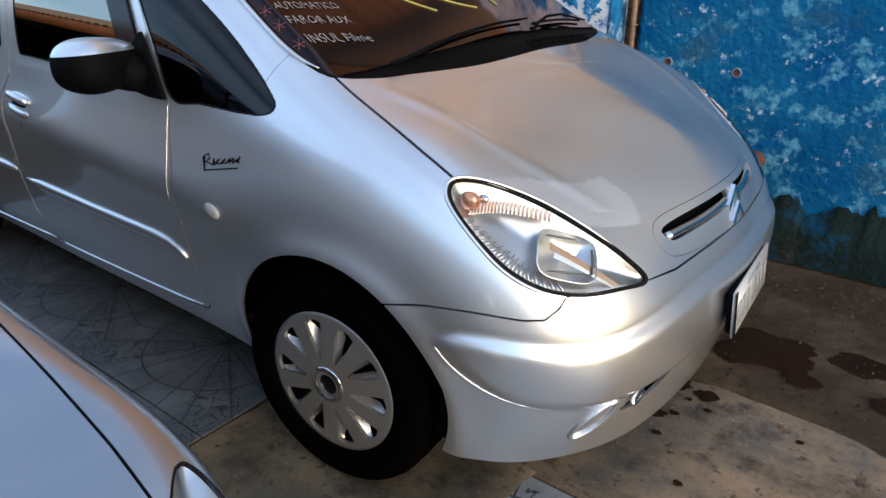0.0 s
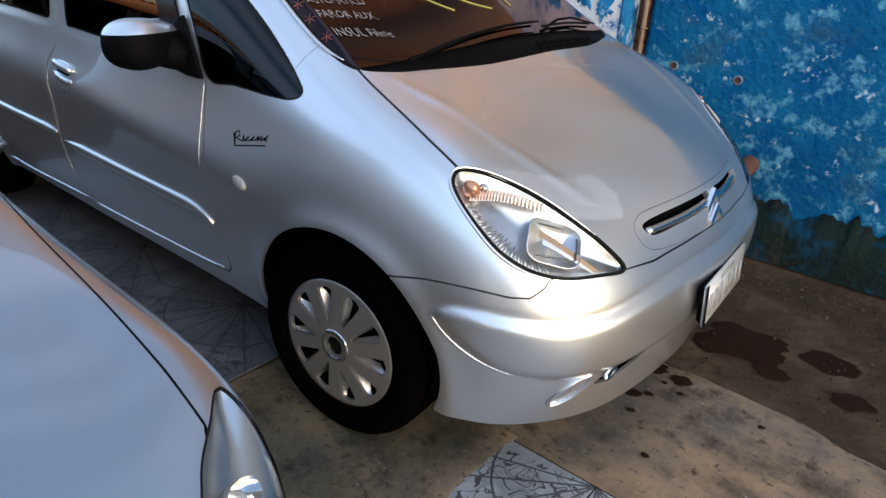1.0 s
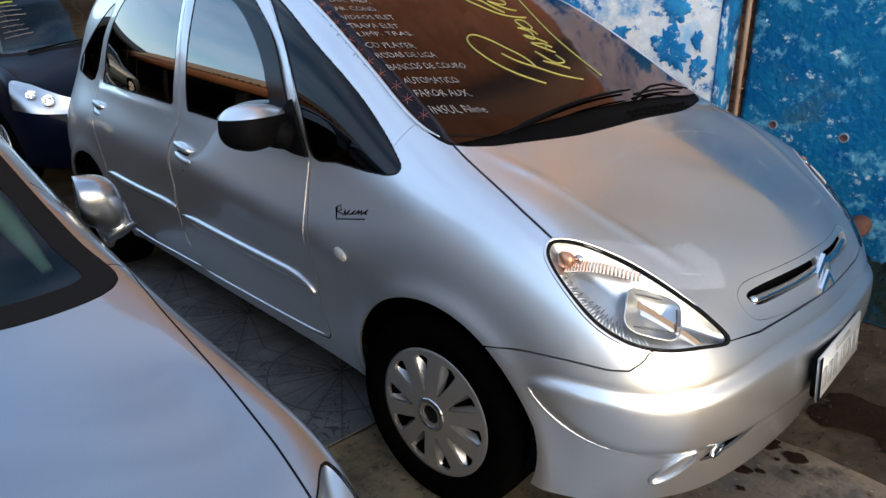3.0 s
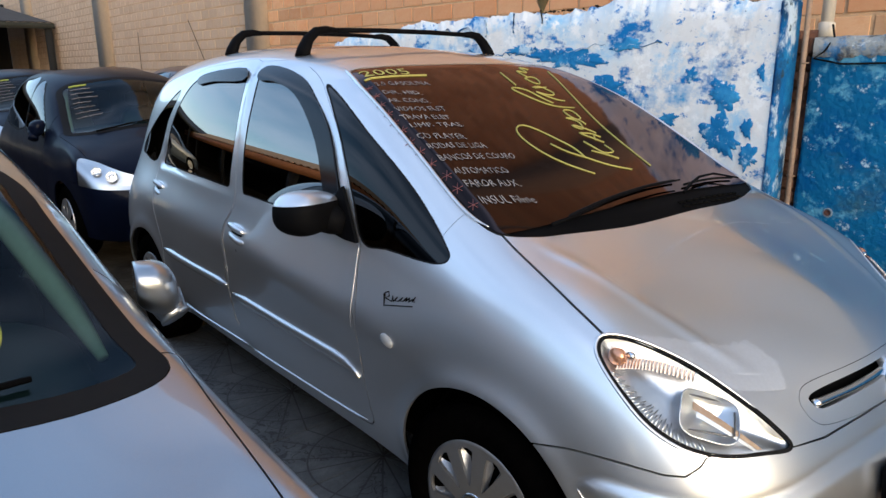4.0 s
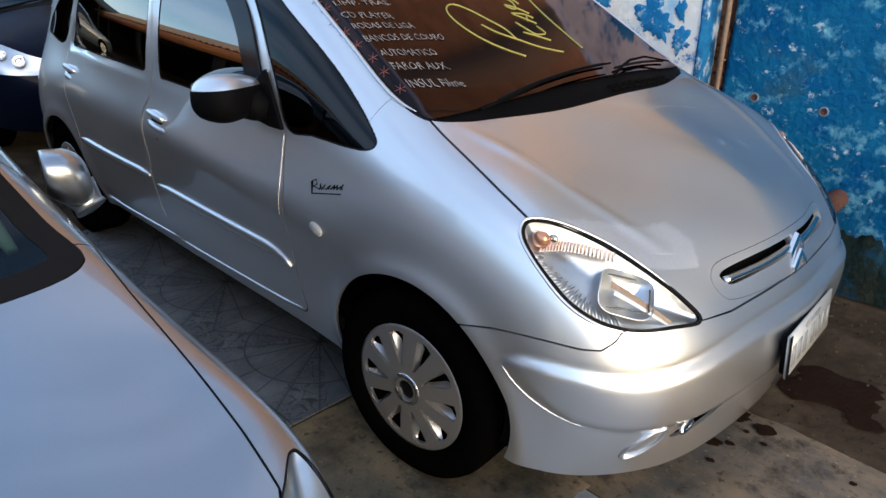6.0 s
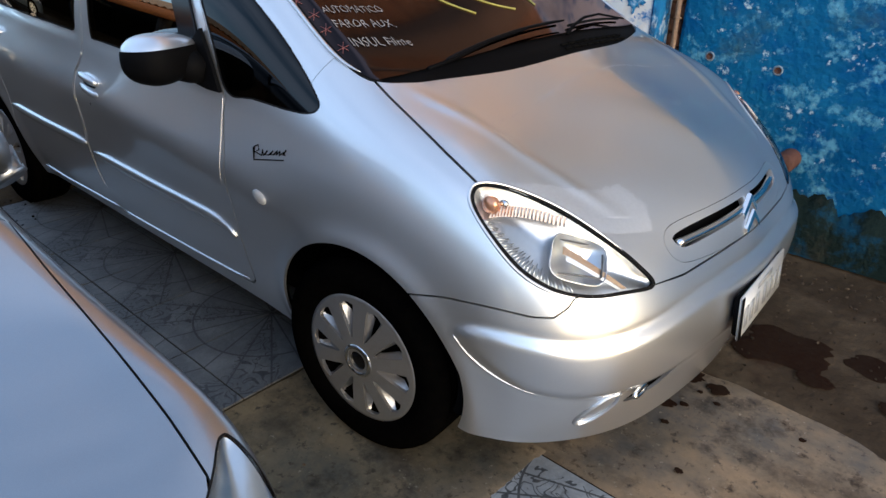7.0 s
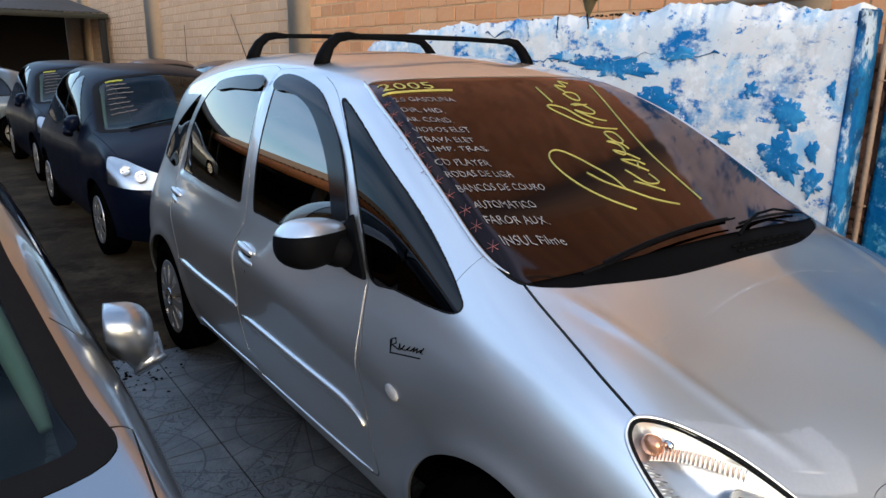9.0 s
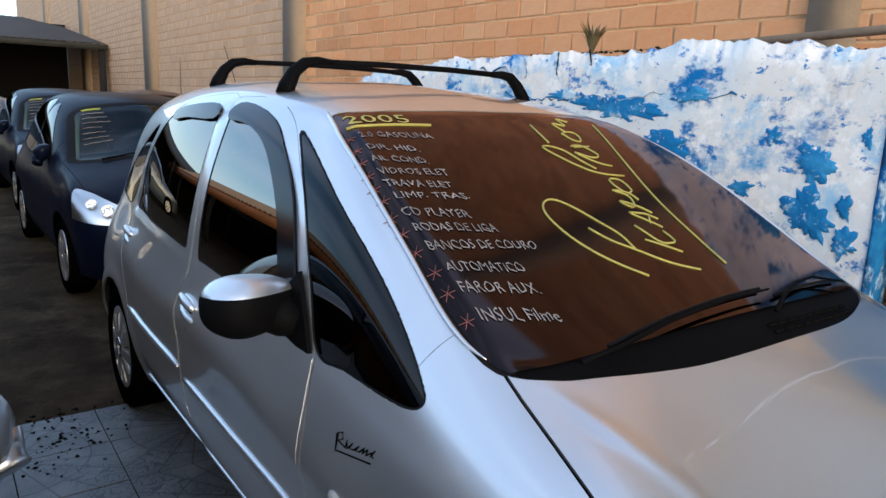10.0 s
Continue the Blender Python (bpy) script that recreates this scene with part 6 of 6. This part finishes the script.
        u = np.r_[0, np.cumsum(np.linalg.norm(np.diff(p, axis=0), axis=1))]
        q = spline(u, p, np.linspace(0, u[-1], max(4, int(u[-1] / .012)))) if len(p) > 2 else p
        part("painted_stroke", mesh("painted_stroke", *tube([on_top(a, b, .002) for a, b in q], .0030 if i else .0045, 6), YELLOW_INK), screen, "yellow painted stroke")


flank_parts()
mirrors()
visors()
wheels()
nose_parts()
lamp_insides()
pillar_trims()
roof_bars()
wipers()
seats_and_dash()
painted_prices()


# ---- the other parked cars ----
TRIM = material("pale_pillar_trim", (.50, .44, .36), .7, var=.2, scale=20)
HATCH = [
    [(.86, 0, .20), (.85, .30, .20), (.79, .52, .205), (.66, .69, .21), (.45, .78, .22), (.12, .80, .22), (-.30, .79, .22), (-.8, .785, .22), (-1.3, .785, .22), (-1.9, .785, .22), (-2.33, .785, .22), (-2.65, .76, .24), (-2.85, .55, .25), (-2.9, 0, .25)],
    [(.92, 0, .36), (.905, .30, .36), (.85, .53, .36), (.71, .74, .365), (.44, .805, .37), (.12, .83, .37), (-.30, .84, .37), (-.8, .84, .37), (-1.3, .84, .37), (-1.9, .84, .37), (-2.33, .835, .38), (-2.65, .80, .39), (-2.9, .57, .40), (-2.95, 0, .40)],
    [(.95, 0, .52), (.93, .31, .52), (.87, .58, .52), (.72, .77, .53), (.43, .825, .54), (.12, .85, .55), (-.30, .855, .55), (-.8, .855, .56), (-1.3, .855, .56), (-1.9, .855, .57), (-2.33, .85, .58), (-2.68, .81, .58), (-2.93, .57, .58), (-2.98, 0, .58)],
    [(.91, 0, .64), (.885, .32, .645), (.83, .57, .65), (.705, .785, .67), (.42, .84, .70), (.12, .848, .72), (-.30, .858, .73), (-.8, .858, .73), (-1.3, .858, .74), (-1.9, .855, .75), (-2.33, .84, .76), (-2.68, .79, .76), (-2.90, .56, .76), (-2.95, 0, .76)],
    [(.86, 0, .715), (.82, .31, .72), (.74, .57, .745), (.63, .772, .785), (.41, .818, .825), (.12, .805, .86), (-.30, .815, .885), (-.8, .815, .90), (-1.3, .81, .91), (-1.9, .80, .92), (-2.33, .77, .94), (-2.65, .70, .95), (-2.8, .50, .95), (-2.86, 0, .95)],
    [(.81, 0, .755), (.75, .28, .77), (.64, .49, .80), (.48, .68, .845), (.25, .705, .895), (-.04, .725, .945), (-.35, .69, 1.06), (-.75, .61, 1.27), (-1.3, .55, 1.395), (-1.9, .53, 1.40), (-2.33, .52, 1.34), (-2.65, .48, 1.20), (-2.78, .35, 1.08), (-2.83, 0, 1.05)],
    [(.75, 0, .79), (.66, .18, .82), (.53, .30, .855), (.36, .38, .90), (.14, .40, .95), (-.10, .40, 1.02), (-.42, .37, 1.17), (-.8, .33, 1.36), (-1.3, .31, 1.44), (-1.9, .30, 1.45), (-2.36, .29, 1.40), (-2.68, .27, 1.26), (-2.8, .20, 1.12), (-2.85, 0, 1.08)],
    [(.68, 0, .82), (.56, 0, .865), (.43, 0, .905), (.28, 0, .945), (.10, 0, .99), (-.10, 0, 1.06), (-.43, 0, 1.20), (-.8, 0, 1.385), (-1.3, 0, 1.455), (-1.9, 0, 1.465), (-2.37, 0, 1.42), (-2.7, 0, 1.28), (-2.82, 0, 1.14), (-2.87, 0, 1.11)],
]
H_LAMP = [(.553, .79), (.60, .74), (.645, .695), (.70, .655), (.78, .57), (.84, .47), (.865, .43), (.875, .50), (.86, .64), (.815, .72), (.74, .778), (.645, .808)]
H_SCREEN = [(-.07, .712), (.0, .60), (.04, .40), (.055, 0), (.04, -.40), (-.40, -.5), (-.78, -.3), (-.80, 0), (-.79, .30), (-.74, .575), (-.55, .628), (-.35, .668), (-.20, .694)]
H_BONNET = [(-.13, .765), (.06, .754), (.285, .746), (.49, .739), (.60, .731), (.655, .70), (.73, .63), (.80, .49), (.86, .38), (.89, 0), (.86, -.38), (.5, -.6), (-.05, -.40), (-.05, 0), (-.06, .40), (-.10, .62)]
H_FRONT_WINDOW = [(-.44, .93), (-.66, 1.09), (-.86, 1.22), (-1.0, 1.30), (-1.20, 1.355), (-1.22, .945), (-.7, .935)]
H_REAR_WINDOW = [(-1.30, .95), (-1.29, 1.36), (-1.60, 1.37), (-1.95, 1.345), (-2.20, 1.25), (-2.32, 1.0), (-2.2, .965)]


def arch_piece(n):
    v, f = lathe([(.347, -.04), (.352, .16), (.30, .17), (.001, .17)], n)
    v = np.array(v)
    return clip(v, f, v[:, 2] + .06)


def hatchback(label, paint, where, fine=.05, tall=1.0, wide=1.0, group="", inked=True, big_lamp=0.0, antenna=()):
    """A compact five-door car facing +x, its front axle at x = .12."""
    car = thing("hatchback_car", label, "car", group, m=where)
    net = [[(a, b * wide, .22 + (c - .22) * tall) for a, b, c in line] for line in HATCH]
    grid, faces = shell(net, fine, fine)
    x, y, z, lv = grid.T
    yy, zz = y / wide, .22 + (z - .22) / tall
    far = -np.ones(len(grid))
    xy, xz = np.stack([x, yy], 1), np.stack([x, zz], 1)
    lamp = np.where((x > .42) & (lv > 2.9 - 12 * big_lamp) & (lv < 6) & (zz > .62 - big_lamp), inside_poly(xy, rounded(H_LAMP, 4)) + big_lamp, far)
    screen = np.where((lv > 4.6) & (x < .2), inside_poly(xy, rounded(H_SCREEN, 4)), far)
    bonnet = np.where(lv > 3.9, inside_poly(xy, H_BONNET), far)
    arch = np.where(y > .4, np.minimum(np.hypot(x - .12, z - .30) - .345, np.hypot(x + 2.33, z - .30) - .345), .5)
    side = lambda poly: np.where(lv < 4.95, inside_poly(xz, rounded(poly, 3)), far)
    fw, rw = side(H_FRONT_WINDOW), side(H_REAR_WINDOW)
    tail = np.where(x < -2.55, inside_poly(np.stack([yy, zz], 1), [(-.45, .98), (.45, .98), (.40, 1.25), (-.40, 1.25)]), far)
    bumper = np.where((lv < 3.2) & (x > .36), .64 + .03 * np.clip((x - .4) / .4, 0, 1) - zz, far)
    shut1, shut2 = x + .40 + .03 * (zz - .6), x + 1.26
    low = np.where(lv < 4.2, 1.0, -1.0)
    cut = cutter(grid, faces)
    skins = [-lamp - .003, -screen - .012, -bonnet - .002, arch, -fw - .012, -rw - .012, -tail, -bumper - .002]
    for right in (True, False):
        part("front_wing", mesh("front_wing", *both(*cut(*skins, shut1 - .003, 4.45 - lv), right, not right), paint), car, thick=.01)
        part("front_door", mesh("front_door", *both(*cut(*skins, -shut1 - .003, shut2 - .003, 4.95 - lv), right, not right), paint), car, thick=.01)
        part("rear_side", mesh("rear_side", *both(*cut(*skins, -shut2 - .003, 4.95 - lv), right, not right), paint), car, thick=.01)
        part("pillar", mesh("pillar", *both(*cut(*skins, shut1 - .003, lv - 4.45, 4.95 - lv), right, not right), paint), car, thick=.01)
    part("roof", mesh("roof", *both(*cut(*skins, lv - 4.95)), paint), car, thick=.01)
    part("bonnet", mesh("bonnet", *both(*cut(bonnet - .002, -lamp - .003, -screen - .016)), paint), car, thick=.01)
    part("front_bumper", mesh("front_bumper", *both(*cut(bumper - .002, arch, -lamp - .003)), paint), car, thick=.01)
    ws = part("windscreen", mesh("windscreen", *both(*cut(screen)), GREEN_GLASS), car, "green-tinted windscreen")
    sv, sf = cut(screen + .014, .045 - screen)
    sv = sv.copy()
    sv[:, 2] += .0015
    part("screen_seal", mesh("screen_seal", *both(sv, sf), RUBBER), car, "wide black screen border", thick=.01)
    part("tailgate_glass", mesh("tailgate_glass", *both(*cut(tail)), TINTED), car)
    for right in (True, False):
        for name, f in (("front_window", fw), ("rear_window", rw)):
            part(name, mesh(name, *both(*cut(f), right, not right), SIDE_GLASS), car, "dark side window")
            part("window_seal", mesh("window_seal", *both(*cut(f + .014, .008 - f), right, not right), RUBBER), car)
        hv, hf = cut(lamp - .001)
        unit = part("headlamp", mesh("headlamp", *both(*cut(lamp + .003, .0002 - lamp), right, not right), RUBBER), car, "clear headlamp", thick=.005)
        part("lens", mesh("lens", *both(hv, hf, right, not right), CLEAR), unit, "clear plastic lens")
        bv = hv.copy()
        d = np.clip(inside_poly(np.stack([hv[:, 0], hv[:, 1] / wide], 1), rounded(H_LAMP, 4)) + big_lamp, 0, 1)
        bv[:, :3] -= np.array((.5, .35, .75)) * (.045 * (1 - np.exp(-d / .05)) + .004)[:, None]
        part("reflector", mesh("reflector", *both(bv, hf, right, not right), REFLECTOR), unit, "bright reflector")
        sy = -1 if right else 1
        for cx, cy, r in ((.68, .715, .034), (.765, .63, .042)):
            m = Matrix.Translation((cx, sy * cy * wide, .22 + (.725 - (cx - .7) * .45 - .22) * tall)) @ Vector((.8, sy * .25, .35)).to_track_quat("Z", "Y").to_matrix().to_4x4()
            part("lamp_bowl", mesh("lamp_bowl", *moved(lathe([(r, .02), (r * .96, .016), (r * .7, -.006), (.008, -.016), (.001, -.01)], 24, "z"), m), CHROME), unit, "bright lamp bowl")
    iv, fi = cut(arch, -fw - .02, -rw - .02, -screen - .03, -tail, -lamp - .02)
    iv = iv.copy()
    iv[:, :3] = (iv[:, :3] - (-1.0, 0, .7)) * (.97, .96, .965) + (-1.0, 0, .7)
    part("inner_frame", mesh("inner_frame", *both(iv, fi), DARK), car)
    part("underbody", mesh("underbody", *box(-2.7, .55, -.58 * wide, .62 * wide, .16, .22), DARK), car)
    part("dashboard", mesh("dashboard", *egg((-.42, 0, .86 * tall), (.65, 1.30 * wide, .26), 3, 24), DASH), car)
    for sx, sy in ((-1.15, -.35), (-1.15, .35)):
        st = part("seat", mesh("seat", *egg((sx, sy, .55), (.5, .48, .2), 3, 16), SEAT), car)
        part("backrest", mesh("backrest", *moved(egg((0, 0, .3), (.15, .46, .62), 3, 16), pose(sx - .2, sy, .55, 0, -14, 0)), SEAT), st)
        part("headrest", mesh("headrest", *moved(egg((0, 0, .70), (.1, .26, .16), 2.6, 14), pose(sx - .2, sy, .55, 0, -14, 0)), SEAT), st)
    gv = tube([(.935, y0, .56) for y0 in np.linspace(-.26, .26, 9)], .022, 8, flat=1.2)
    part("grille", mesh("grille", *gv, BLACK_PLASTIC), car, "black grille slot")
    part("lower_grille", mesh("lower_grille", *tube([(.915 - .12 * (y0 / .5) ** 2, y0, .33) for y0 in np.linspace(-.5, .5, 13)], .045, 8), BLACK_PLASTIC), car, "black lower grille")
    tyre_me = mesh("tyre", *lathe([(.15, -.07), (.20, -.088), (.262, -.10), (.292, -.088), (.302, -.06), (.302, .06), (.262, .1), (.15, .07)], 40), TYRE)
    cv, cf = lathe([(.03, -.092), (.09, -.09), (.14, -.086), (.18, -.082), (.198, -.088)], 120)
    cv = np.array(cv)
    r, a = np.hypot(cv[:, 0], cv[:, 2]), np.arctan2(cv[:, 2], cv[:, 0])
    loc = a % (2 * math.pi / 7) - math.pi / 7
    cover_v, cover_f = clip(cv, cf, np.where((r > .06) & (r < .19), np.abs(loc * r) - np.interp(r, [.06, .09, .17, .185], [-.004, .012, .04, -.004]), .01))
    cov = mesh("wheel_cover", cover_v, cover_f, CAP)
    bk = mesh("wheel_back", *lathe([(.001, -.05), (.19, -.06)], 30), DARK)
    for hx in (.12, -2.33):
        for sy in (-1, 1):
            w = part("wheel", tyre_me, car, "tyre on a silver wheel", m=pose(hx, sy * .74 * wide, .298, 0, 0, 0 if sy < 0 else 180))
            part("wheel_cover", cov, w, "silver wheel cover", thick=.008)
            part("wheel_back", bk, w)
            part("arch_liner", mesh("arch_liner", *arch_piece(40), DARK), car, m=pose(hx, sy * .74 * wide, .298, 0, 0, 0 if sy < 0 else 180))
    # door mirrors on curved stalks
    for sy in (-1, 1):
        s = Vector((-.53, sy * .845 * wide, .22 + (.985 - .22) * tall))
        hv, hf = egg((0, 0, 0), (.175, .122, .150), 2.7, 40)
        hv = [(max(p[0], -.026) + .25 * p[2], sy * max(-.042, sy * p[1] * (1 + 2.2 * p[2]) - .22 * p[2]), p[2] * (1 + .8 * sy * p[1]) - .12 * sy * p[1]) for p in hv]
        mir = part("door_mirror", mesh("door_mirror", *moved((hv, hf), Matrix.Translation(s) @ pose(0, 0, 0, 0, 0, -12 * sy)), paint), car, "body-coloured door mirror")
        part("stalk", mesh("stalk", *tube([s + Vector((.0, sy * .024, -.030)), s + Vector((.014, sy * .032, -.055)), s + Vector((.026, sy * .038, -.072)), s + Vector((.034, sy * .042, -.082))], [.050, .044, .038, .042], 12), paint), mir)
        gl = moved(egg((-.050, 0, -.008), (.012, .085, .075), 2.6, 20), Matrix.Translation(s) @ pose(0, 0, 0, 0, 0, -12 * sy))
        part("mirror_glass", mesh("mirror_glass", *gl, CHROME), mir, "mirror glass")
    bvh = BVHTree.FromPolygons(*[[list(map(tuple, v)), f] for v, f in [both(grid, [tuple(f) for f in faces])]][0])
    top = lambda a, b, o=0.0: (lambda h: np.array(h[0] + h[1] * o))(bvh.ray_cast(Vector((a, b, 4)), Vector((0, 0, -1))))
    for k in range(2):                                            # wiper arms
        pts = [(.02, -.50 + k * .62), (.0, -.25 + k * .5), (-.06, .06 + k * .42)]
        part("wiper", mesh("wiper", *tube([top(a, b, .015) for a, b in pts], [.009, .008, .006], 6), BLACK_PLASTIC), car, "black wiper")
    if inked:                                                     # painted price list: unreadable, so plain strokes
        for i in range(8):
            x0, y0 = -.71 + i * .062, -.50 - .010 * i
            ln = .15 + .07 * ((i * 5) % 4) / 3
            pts = [top(x0 + .003 * math.sin(j * 2.1), y0 + ln * j / 8, .004) for j in range(9)]
            part("painted_stroke", mesh("painted_stroke", *tube(pts, .008 if i == 0 else .0030, 5), LIME_INK if i == 0 else WHITE_INK), ws, "painted sale stroke")
    if not inked and fine < .03:                        # one fat yellow-green stroke
        q = spline(np.arange(4), np.array([(-.30, .440), (-.23, .462), (-.17, .452), (-.13, .43)]), np.linspace(0, 3, 12))
        part("painted_stroke", mesh("painted_stroke", *tube([top(a, b, .003) for a, b in q], .0055, 6, flat=1.4), LIME_INK), ws, "yellow painted stroke")
    # pale pillar trims behind the glass
    for sy in (-1, 1):
        part("pillar_trim", mesh("pillar_trim", *tube([(-.20, sy * .635 * wide, .955 * tall), (-.38, sy * .615 * wide, 1.035 * tall), (-.62, sy * .57 * wide, 1.155 * tall), (-.85, sy * .51 * wide, 1.265 * tall)], [.012, .028, .032, .032], 10), TRIM), car, "pale pillar trim")
    if antenna:
        part("aerial", mesh("aerial", *tube(antenna, .005, 6), BLACK_PLASTIC), car, "thin black aerial")
    return car


hatchback("pale silver hatchback with a black-edged windscreen beside the people carrier", PALE_SILVER, pose(0, -2.35, 0), fine=.018, inked=False)
hatchback("dark navy hatchback with white prices on its windscreen", NAVY, pose(-5.22, .05, 0, 0, 0, 1), fine=.035, big_lamp=.028, tall=1.06, group="cars for sale")
hatchback("dark navy hatchback with white prices parked behind another", NAVY, pose(-9.55, .10, 0, 0, 0, 1), big_lamp=.028, tall=1.06, group="cars for sale")
hatchback("white estate car standing across the yard end", WHITE_PAINT, pose(-13.9, -2.9, 0, 0, 0, -90), tall=.96, inked=False, group="cars for sale")
hatchback("dark maroon car squeezed beside the brick wall", BROWN_PAINT, pose(-6.9, 1.75, 0, 0, 0, 0), tall=1.09, wide=.80, group="cars for sale", antenna=((-1.02, -.08, 1.52), (-1.58, -.08, 2.17)))
hatchback("dark brown car with an upright aerial by the wall", BROWN_PAINT, pose(-10.95, 1.75, 0, 0, 0, 0), tall=1.09, wide=.80, inked=False, group="cars for sale", antenna=((-.95, .31, 1.52), (-.95, .31, 2.15)))


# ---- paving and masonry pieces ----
paving("tile_strip", "grey printed floor tiles between the two silver cars", -2.743, -2.53, 6, 7, .386, SHADED_TILE)
paving("tile_patch", "grey printed floor tiles set into the concrete", .359, -2.45, 5, 5, .386, SUNLIT_SCROLL_TILE)
smear_y = np.linspace(-3.0, -.50, 150)
smear = ([], [(i * 5 + j, (i + 1) * 5 + j, (i + 1) * 5 + j + 1, i * 5 + j + 1) for i in range(149) for j in range(4)])
for q in smear_y:
    rag = .028 * noise.noise(Vector((1, q * 3.1, 8))) + .018 * noise.noise(Vector((2, q * 11, 8))) + .008 * noise.noise(Vector((3, q * 37, 8)))
    smear[0].extend([(.16 + rag, q, -.003), (.30, q, .0022), (.365 + rag * .3, q, .0072), (.440 + rag, q, .0084), (.449 + rag, q, .0052)])
tagged(part("mortar_smear", mesh("mortar_smear", *smear, CONCRETE)), "rough mortar smeared over the edge of the tiles", "mortar", kind="structure")
scattered("debris", "leaves, crumbs and brick chips along the wall foot", [(random.uniform(.2, 2.2), 1.0 + random.gauss(.15, .25)) for _ in range(120)] + [(random.uniform(-2.8, 1.6), random.uniform(-2.2, .9)) for _ in range(60)], .014, DEBRIS, 5)
scattered("mud_clods", "dark broken clods and brick crumbs by the wall foot", [(random.uniform(.35, 2.0), random.uniform(.24, 1.38)) for _ in range(230)], .012, DIRT, 8)
scattered("wall_rubble", "brown brick rubble along the foot of the blue wall", [(random.uniform(.3, 2.2), 1.36 - abs(random.gauss(0, .12))) for _ in range(120)], .014, DEBRIS, 9)
scattered("wall_top_dirt", "dark dirt and brick crumbs on the broken wall top", [(random.uniform(-3.9, -.3), random.uniform(1.30, 1.42)) for _ in range(240)], .022, DIRT, 12, lambda x: float(np.interp(x, [-4.16, -3.0, -2.2, -.95, -.5, -.26], [1.70, 1.83, 1.855, 1.875, 1.83, 1.835])) - .004)
scattered("grit", "black dirt crumbs at the tile edge", [(-2.75 + random.gauss(0, .04), -1.2 + random.gauss(0, .25)) for _ in range(60)] + [(-2.46 + random.gauss(0, .09), -1.16 + random.gauss(0, .10)) for _ in range(70)] + [(-2.26 + random.gauss(0, .05), -1.28 + random.gauss(0, .05)) for _ in range(14)], .017, DARK, 6, lambda x: .004 if x > -2.74 else 0.0)
brick_hall()
